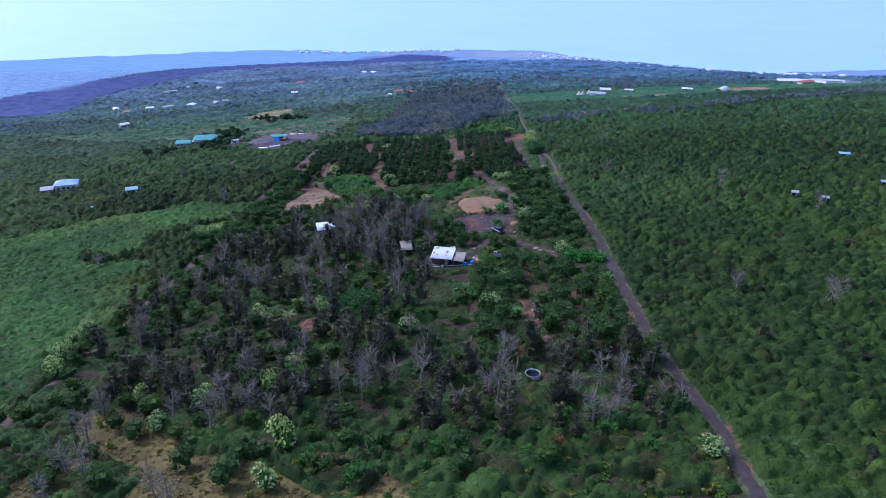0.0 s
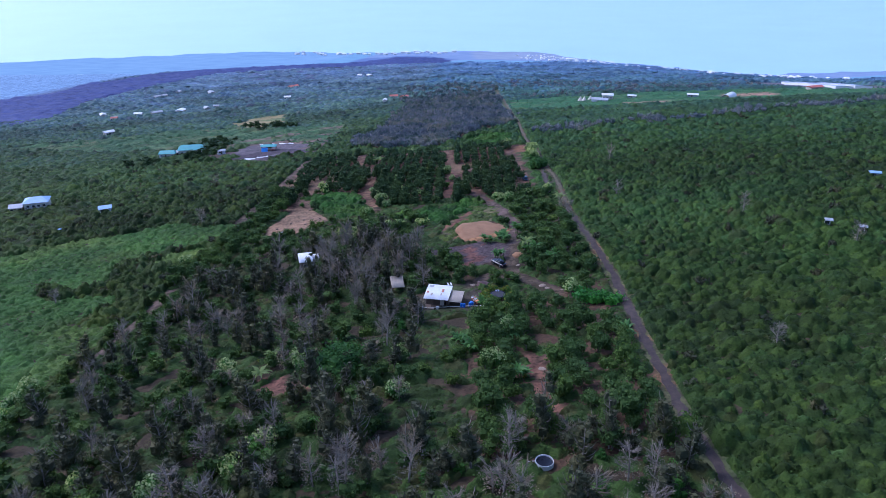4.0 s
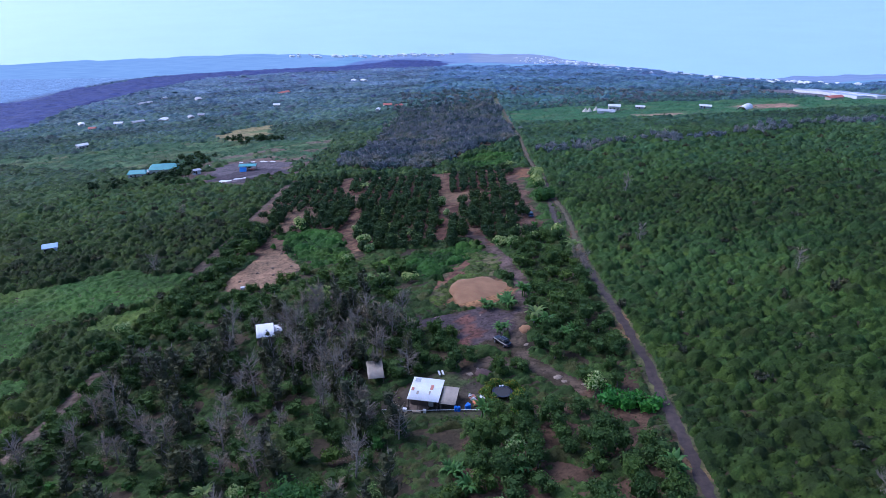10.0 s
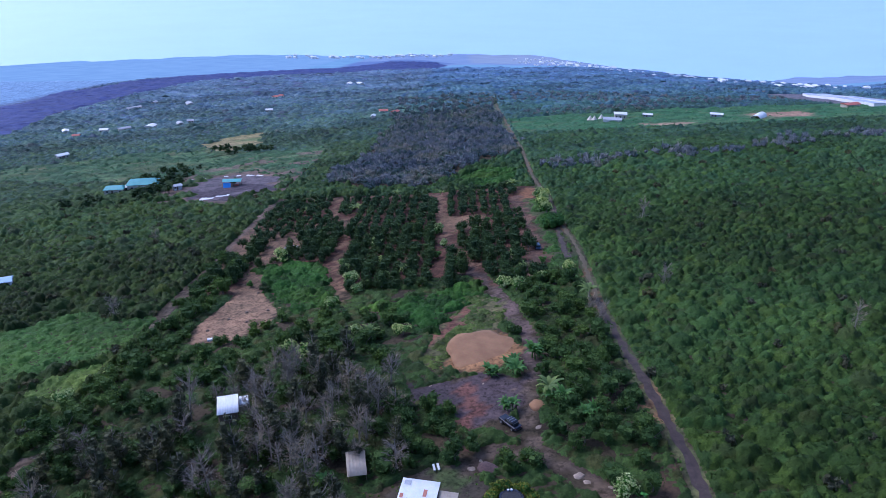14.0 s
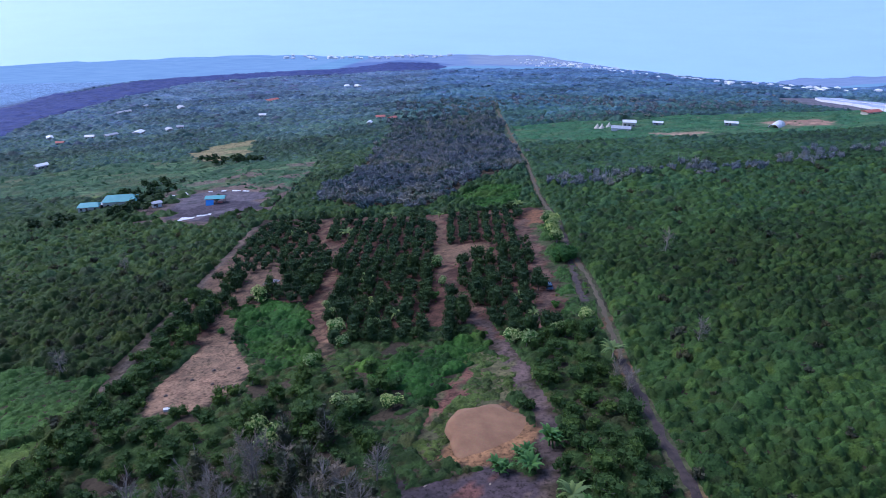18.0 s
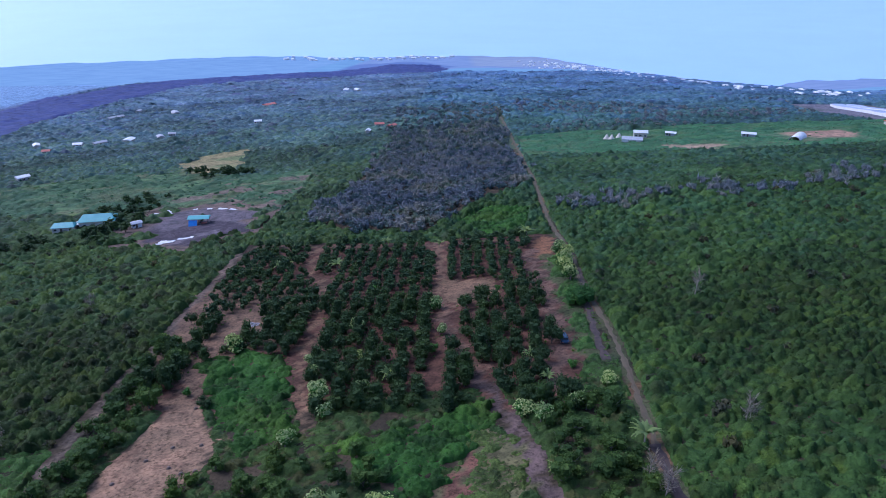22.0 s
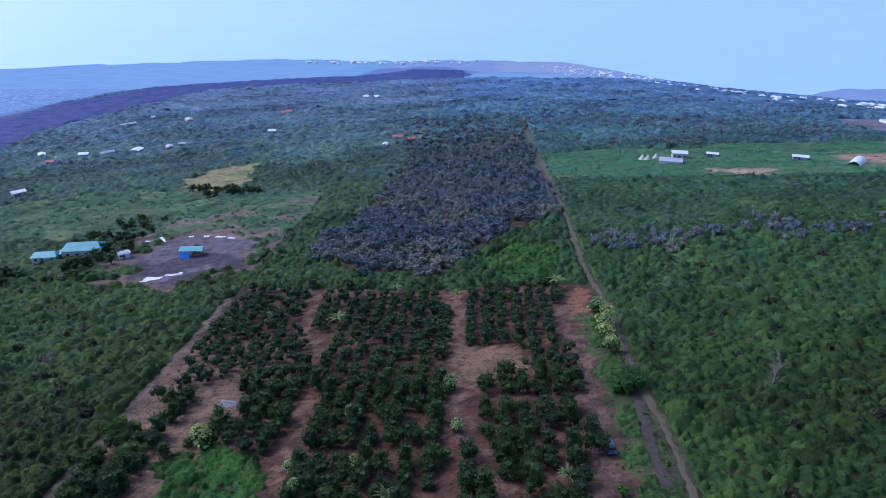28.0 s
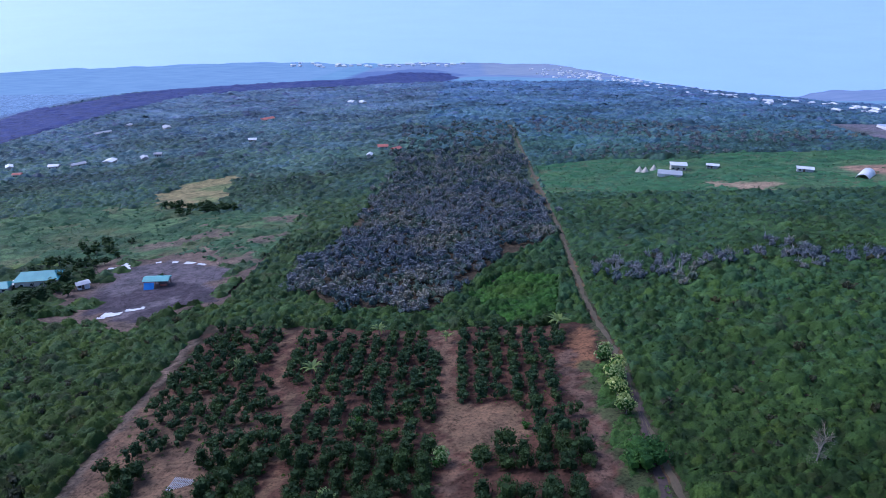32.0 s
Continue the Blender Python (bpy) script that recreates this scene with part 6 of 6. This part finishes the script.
def car(name, label, x, y, turn, paint, roofrack):
    """A car: lower body, cabin with glass, bonnet, lamps, bumpers and four wheels."""
    t = thing(name, label, "car", at=put(x, y, turn, 1.0, 0.0))
    bm = boxes([(-0.85, 0.85, -2.1, 2.1, 0.4, 0.95)], 0.1)
    body = part("body", bm, paint, t)
    cb = boxes([(-0.74, 0.74, -1.5, 0.75, 0.95, 1.55)])
    for v in cb.verts:
        if v.co.z > 1.2:
            v.co.x *= 0.84
            v.co.y = v.co.y * 0.78 - 0.05
    bmesh.ops.bevel(cb, geom=cb.edges[:], offset=0.06, segments=2, affect="EDGES")
    cabin = part("cabin", cb, paint, t)
    for nm, bx in (("windscreen", (-0.6, 0.6, 0.58, 0.66, 1.02, 1.42)), ("rear_window", (-0.6, 0.6, -1.45, -1.36, 1.02, 1.42)), ("side_window", (-0.745, -0.66, -1.1, 0.4, 1.05, 1.42)), ("side_window", (0.66, 0.745, -1.1, 0.4, 1.05, 1.42))):
        part(nm, boxes([bx], 0.01), m_glass, cabin)
    part("bonnet", boxes([(-0.72, 0.72, 0.8, 2.0, 0.95, 1.0)], 0.02), paint, t)
    part("bumper", boxes([(-0.82, 0.82, 2.08, 2.2, 0.42, 0.62)], 0.03), M_BLACK, t)
    part("bumper", boxes([(-0.82, 0.82, -2.2, -2.08, 0.42, 0.62)], 0.03), M_BLACK, t)
    for sx in (-0.62, 0.62):
        part("headlight", boxes([(sx - 0.15, sx + 0.15, 2.06, 2.12, 0.68, 0.84)], 0.02), M_SHEET, t)
        part("tail_light", boxes([(sx - 0.12, sx + 0.12, -2.13, -2.07, 0.66, 0.86)], 0.02), M_RUST, t)
        for wy in (-1.3, 1.35):
            w = part("wheel", drum(0.34, 0.34, 0.22, -0.11, 16, 0.03), M_BLACK, t)
            w.matrix_basis = pose(sx * 1.28, wy, 0.34, 0, 90, 0)
            part("rim", drum(0.2, 0.2, 0.24, -0.12, 12), M_STEEL, w)
    if roofrack:
        for yy in (-0.9, -0.4, 0.1):
            part("rack_bar", boxes([(-0.6, 0.6, yy - 0.03, yy + 0.03, 1.56, 1.62)]), M_STEEL, t)
    return t


car("hatchback", "grey-blue car parked on the dirt path between orchard trees", 26.0, 281.6, 4, M_CARBLUE, False)
car("jeep", "black four-wheel-drive parked on the dark gravel", 10.6, 184.6, 38, M_CARDARK, True)


def heap(name, label, category, x, y, r, h, material, seed, squash=1.0):
    """A low uneven mound of loose material."""
    rs = random.Random(seed)
    bm = bmesh.new()
    bmesh.ops.create_icosphere(bm, subdivisions=3, radius=1.0)
    rag = 0.24 if r > 3 else 0.2
    for v in bm.verts:
        k = 1 + rag * noise.noise(Vector((v.co.x, v.co.y, 0)) * 1.6 + Vector((seed * 3, 1, 0))) + 0.12 * noise.noise(v.co * 2.1 + Vector((seed, 0, 0))) + 0.1 * noise.noise(v.co * 6)
        v.co = Vector((v.co.x * r * k, v.co.y * r * squash * k, max(-0.2, v.co.z) * h * k))
    for f in bm.faces:
        f.smooth = True
    t = thing(name, label, category, at=put(x, y, rs.uniform(0, 360), 1, 0.1))
    part("mass", bm, material, t)
    return t


heap("soil_mound", "broad heap of bare orange soil", "mound", 7.2, 213.3, 8.6, 0.75, M_EARTH, 3, 0.92)
heap("soil_mound", "small heap of bare orange soil on the grass", "mound", 16.0, 190.3, 1.6, 0.6, M_EARTH, 5)
for i, (x, y, r) in enumerate(((19.5, 169.2, 1.0), (20.4, 167.6, 0.7), (3.9, 172.8, 0.8), (5.4, 174.8, 0.5), (15.3, 183.5, 0.7), (16.4, 181.8, 0.5), (-9.5, 196.5, 1.0), (-8.2, 196.8, 0.5), (6.8, 199.8, 0.4), (-3.2, 200.3, 0.5), (14.9, 126.6, 0.9), (-20, 199, 0.6), (23.5, 166, 0.5))):
    heap("boulder", "pale tan weathered boulder on bare ground", "rock", x, y, r, r * 0.35, M_STONE, 10 + i, 0.7)
heap("rubble_heap", "dark reddish heap of lava rubble", "rubble", 6.6, 172.2, 2.0, 0.9, plain("lava_rubble", (0.05, 0.03, 0.03), (0.11, 0.065, 0.06), 3.0, 0.95, bumps=0.8), 41, 0.8)

# white box on the bare clearing and small odds and ends
wb = thing("cooler_box", "white cooler box standing on the bare clearing", "box", at=put(-55.6, 229.4, 15, 1, 0))
part("body", boxes([(-0.6, 0.6, -0.35, 0.35, 0, 0.5)], 0.04), M_SHEET, wb)
part("lid", boxes([(-0.63, 0.63, -0.38, 0.38, 0.5, 0.58)], 0.02), M_SHEET, wb)
for i, (x, y) in enumerate(((-50, 240), (-52, 247), (-55.5, 243), (-47, 238), (-53, 262), (-46.5, 247), (-58.5, 236), (-44.6, 238.5))):
    heap("stump", "dark burnt stump on the bare clearing", "stump", x, y, 0.45, 0.5, M_BROWN, 60 + i)


# ---- neighbours and far buildings ----
house("blue_roof_house", "cream house with a pale blue metal roof among trees", -178, 303, 20, 9, 7, 3.0, M_BLUEROOF, M_WALL, 1.6, 3.0, windows=4, lift=1.2)
house("cream_outhouse", "small white house with pale roof beside the larger one", -186, 301, 20, 4.5, 5, 2.4, M_GREYROOF, M_WALL, 0.9, lift=0.5)
house("blue_shed", "small blue-roofed shed among shrubs", -139.5, 284.5, 25, 4.0, 3.6, 2.4, M_BLUEROOF, M_SHEET, 0.7, windows=1, lift=0.8)
house("blue_shed", "low bright blue lean shelter in the grass", -145.2, 257.1, 10, 3.2, 2.6, 1.2, M_BLUEROOF, M_SHEET, 0.4, windows=1)
house("turquoise_hall", "long farm building with a turquoise hipped roof", -160.5, 437.5, 12, 15, 8, 3.2, M_TURQ, M_WALL, 2.2, 2.2, windows=4, lift=1.0)
house("turquoise_wing", "lower turquoise-roofed wing beside the hall", -173, 431, 12, 9, 5.5, 2.6, M_TURQ, M_WALL, 1.4, 1.2, windows=2, lift=0.8)
house("white_link", "white shed between the turquoise roofs", -167, 435, 12, 3.2, 4, 2.3, M_WHITE, M_WALL, 0.7, windows=1, lift=0.8)
pav = thing("open_pavilion", "open shelter with turquoise roof and blue tarpaulin", "shelter", at=put(-111.0, 428.5, 6, 1, 0.0))
part("roof", gable(8.4, 4.2, 2.9, 0.7, 0.4), M_TURQ, pav)
post_set(pav, [(-4, -2), (0, -2), (4, -2), (-4, 2), (0, 2), (4, 2)], -0.6, 2.85, 0.1, M_BROWN)
tp = boxes([(-4.0, -0.4, -2.5, -2.35, 0.2, 2.4)])
for v in tp.verts:
    if v.co.z < 1:
        v.co.y -= 1.4
part("tarpaulin", tp, M_TARP, pav, "bright blue hanging tarpaulin")
part("bench", boxes([(1.0, 3.2, -1.2, -0.5, 0.3, 0.9)], 0.03), M_REDROOF, pav)


def sheet(x, y, w, d, turn, label, seed, material=None):
    """Crumpled plastic sheeting with thickness."""
    n = 7
    V = []
    rs = random.Random(seed)
    for k in (1, 0):
        for i in range(n):
            for j in range(n):
                e = 0.0 if 0 < i < n - 1 and 0 < j < n - 1 else rs.uniform(-0.1, 0.1) if k else 0
                V.append(((i / (n - 1) - 0.5 + e) * w, (j / (n - 1) - 0.5 + e) * d, (0.1 + 0.28 * abs(noise.noise(Vector((i * 0.9 + seed, j * 0.9, 0))))) * k - 0.02))
    F = []
    for i in range(n - 1):
        for j in range(n - 1):
            a = i * n + j
            F += [(a, a + n, a + n + 1, a + 1), (n * n + a + 1, n * n + a + n + 1, n * n + a + n, n * n + a)]
    for i in range(n - 1):
        for a, b in ((i, i + 1), ((n - 1) * n + i + 1, (n - 1) * n + i), ((i + 1) * n, i * n), (i * n + n - 1, (i + 1) * n + n - 1)):
            F.append((b, a, a + n * n, b + n * n))
    t = thing("plastic_sheet", label, "sheet", "white sheets", at=put(x, y, turn, 1, -0.05))
    part("sheeting", quads("sheeting", np.array(V, float), np.array(F)), material or M_SHEET, t)


for i, (x, y, w, d, tt) in enumerate(((-139, 452, 5, 6, 20), (-136.5, 457, 4, 5, -10), (-134, 452.5, 2.6, 3.4, 40), (-140.5, 446, 3, 2.4, 5), (-115.3, 401.5, 5.5, 3.4, 8), (-109.5, 405, 4.6, 1.4, 14), (-106.6, 406, 1.2, 1.6, 0),
                                      (-117.5, 399, 2.5, 0.8, 0), (-116.7, 458, 2.2, 1.6, 5), (-109, 455, 4.6, 1.8, -8), (-103.5, 452, 3.4, 1.4, -15), (-124, 459, 2.0, 1.2, 20))):
    sheet(x, y, w, d, tt, "crumpled white plastic sheeting on bare ground" if w > 2 else "scrap of white plastic sheeting on bare ground", 70 + i)
house("grey_shed", "small grey shed at the edge of the dirt yard", -141, 432, 40, 4, 3, 2.2, M_GREYROOF, M_SHEET, 0.5, windows=1, lift=0.5)

# grey roofs here mostly stand for white ones dimmed by haze
for i, (x, y, w, d, roof) in enumerate(((-319, 722, 9, 7, M_WHITE), (-302, 726, 13, 6, M_GREYROOF), (-281, 735, 11, 9, M_WHITE), (-257, 744, 9, 6, M_GREYROOF), (-252, 758, 7, 4, M_GREYROOF), (-366, 894, 20, 6, M_GREYROOF),
                                        (-363, 945, 9, 6, M_GREYROOF), (-312, 922, 14, 8, M_GREYROOF), (-190, 815, 8, 7, M_WHITE), (-218, 968, 17, 10, M_REDROOF), (-150, 1118, 14, 8, M_WHITE), (-133, 1110, 12, 8, M_WHITE),
                                        (-63, 726, 9, 7, M_REDROOF), (-51, 707, 8, 6, M_REDROOF), (-68, 688, 6, 4, M_WHITE), (-356, 724, 9, 6, M_WHITE), (-329, 691, 7, 5, M_REDROOF), (-277, 572, 9, 6, M_WHITE))):
    house("farmhouse", f"distant house with {'red' if roof is M_REDROOF else 'white' if roof is M_WHITE else 'grey'} roof among the scrub", x, y, 12 + 37 * (i % 4), w * 0.8, d * 0.8, 2.8, roof, M_WALL, 1.0, group="scattered houses", windows=3, lift=0.9)
house("farm_house", "white farmhouse on the cleared field", 117.4, 583, -8, 8, 6, 3.4, M_WHITE, M_WALL, 1.0, windows=3, lift=0.5)
gh = thing("greenhouse", "low grey greenhouse with three ridged bays", "greenhouse", at=put(108.5, 566.5, -14, 1, 0.2))
for i in range(3):
    b_ = part("bay", gable(4.0, 8, 2.2, 0.9, 0.1), M_GREYROOF, gh)
    b_.matrix_basis = pose(-4.2 + 4.2 * i, 0, 0)
    c_ = part("bay_wall", boxes([(-1.95, 1.95, -3.9, 3.9, -0.8, 2.1)], 0.02), M_SHEET, gh)
    c_.matrix_basis = pose(-4.2 + 4.2 * i, 0, 0)
for x, y in ((96.5, 583), (99, 580), (104.4, 583.5)):
    tn = thing("tent", "pale pointed tent beside the greenhouse", "tent", "tents", at=put(x, y, 20, 1, 0.1))
    part("canopy", drum(2.2, 0.1, 3.2, 0.4, 8), M_WALL, tn)
    part("skirt", drum(2.1, 2.2, 0.6, -0.2, 8), M_BROWN, tn)
for x, y, w, d, lb_ in ((137.3, 586, 6, 3.6, "white-roofed open shed on the field"), (177, 563, 7.5, 4.5, "white-roofed farm shed on the field")):
    house("field_shed", lb_, x, y, -18, w, d, 2.3, M_WHITE, M_GREYROOF, 0.7, windows=1)
hg = thing("barn", "long arched white barn on bare orange soil", "barn", at=put(196, 541, -38, 1, 0.2))
V, F = [], []
for i in range(9):
    a = math.pi * i / 8
    V += [(3.2 * math.cos(a), -7.0, 3.2 * math.sin(a) * 0.9), (3.2 * math.cos(a), 7.0, 3.2 * math.sin(a) * 0.9), (3.1 * math.cos(a), -7.0, 3.1 * math.sin(a) * 0.9), (3.1 * math.cos(a), 7.0, 3.1 * math.sin(a) * 0.9)]
for i in range(8):
    F += [(4 * i, 4 * i + 1, 4 * i + 5, 4 * i + 4), (4 * i + 6, 4 * i + 7, 4 * i + 3, 4 * i + 2), (4 * i + 4, 4 * i + 6, 4 * i + 2, 4 * i), (4 * i + 1, 4 * i + 3, 4 * i + 7, 4 * i + 5)]
part("shell", quads("shell", np.array(V), np.array(F), smooth=True), M_WHITE, hg)
part("end_wall", boxes([(-2.7, 2.7, 6.6, 6.75, -0.8, 1.6)]), M_REDROOF, hg)
for x, y, w, d, lb_, roof in ((94.4, 193, 0.9, 0.8, "small white hut half hidden in scrub", M_WHITE), (99.4, 187, 0.9, 0.7, "small white hut in the tall scrub", M_WHITE), (132.5, 241, 2.4, 1.8, "pale blue-white hut in a grassy gap", M_BLUEROOF), (122, 198, 1.2, 1.0, "white shelter in the scrub", M_WHITE)):
    house("scrub_hut", lb_, x, y, -15, w, d, 2.2, roof if roof is M_BLUEROOF else M_GREYROOF, M_WALL, 0.4, group="huts in the scrub", windows=1, lift=0.0)
def shade_house(x, y, length, width, turn):
    """A low tunnel of shade cloth on posts, laid along the slope of the lot."""
    ux, uy = math.cos(radians(turn)), math.sin(radians(turn))
    fall = math.degrees(math.atan2(gz(x + ux * length / 2, y + uy * length / 2) - gz(x - ux * length / 2, y - uy * length / 2), length))
    t = thing("shade_house", "long low white shade house on the bare lot", "greenhouse", "shade houses", at=pose(*place(x, y), gz(x, y), 0, -fall, turn))
    part("roof", gable(length, width, 2.0, 0.4, 0.1), M_SHADE, t)
    part("wall", boxes([(-length / 2, length / 2, -width / 2, width / 2, -0.6, 1.9)], 0.05), M_SHEET, t)


for k in (-1, 1):
    for q in range(-4, 5):
        shade_house(342 + 6.6 * k + q * 6.5, 708 - 1.7 * k + q * 25.4, 25.6, 12.6, 75.7)
house("lot_shed", "long shed with a rusty red roof on the bare lot", 285, 600, 20, 12, 6, 3.0, M_REDROOF, M_WALL, 1.0, windows=3)

# the little town along the shore
town = house("town_house", "distant white house of the shore town", 240, 1600, 0, 12, 9, 4.0, M_WHITE, M_SHEET, 1.6, 1.0, group="shore town", windows=2, lift=1.0)
rt = np.random.RandomState(77)
for i in range(150):
    u = rt.rand() ** 1.5
    x = 190 + 230 * u ** 0.8 + rt.uniform(-60, 60) * (1 - 0.5 * u)
    y = 1900 - 800 * u + rt.uniform(-210, 210)
    copy_thing(town, put(x, y, rt.uniform(0, 180), rt.uniform(0.25, 0.6), -0.4))
for i in range(34):
    x = -480 + 14 * i + rt.uniform(-8, 8)
    copy_thing(town, put(x, 2200 + rt.uniform(-60, 70), rt.uniform(0, 180), rt.uniform(0.7, 1.2), -0.4))
for i in range(22):
    copy_thing(town, put(430 + rt.uniform(-90, 120), 1060 + rt.uniform(-90, 120), rt.uniform(0, 180), rt.uniform(0.5, 0.9), -0.4))

# dark conifers round the neighbour's yard and pasture
CN = tree_kind("conifer", "dark narrow evergreen tree beside the pasture", "tree", "dark evergreens", M_ORCH, 110, 0.3, 1.7, 6.0, 0.1, 9, 1.2, 0.14, M_BARK, 3, seed=41)
cs = [(-160 + rt.uniform(-12, 14), 470 + rt.uniform(-30, 24)) for _ in range(26)] + [(-148 + rt.uniform(-9, 6), 420 + rt.uniform(-22, 22)) for _ in range(26)] + [(-165 + 4 * i, 562 - 1.2 * i + rt.uniform(-3, 3)) for i in range(12)]
cs += [(-140 + rt.uniform(-12, 14), 548 + rt.uniform(-6, 6)) for _ in range(12)] + [(-178 + rt.uniform(-9, 9), 410 + rt.uniform(-10, 10)) for _ in range(10)] + [(-112, 431.5)]
plant(CN, cs, R3, 1.0, 1.6, (0.6, 0.85))
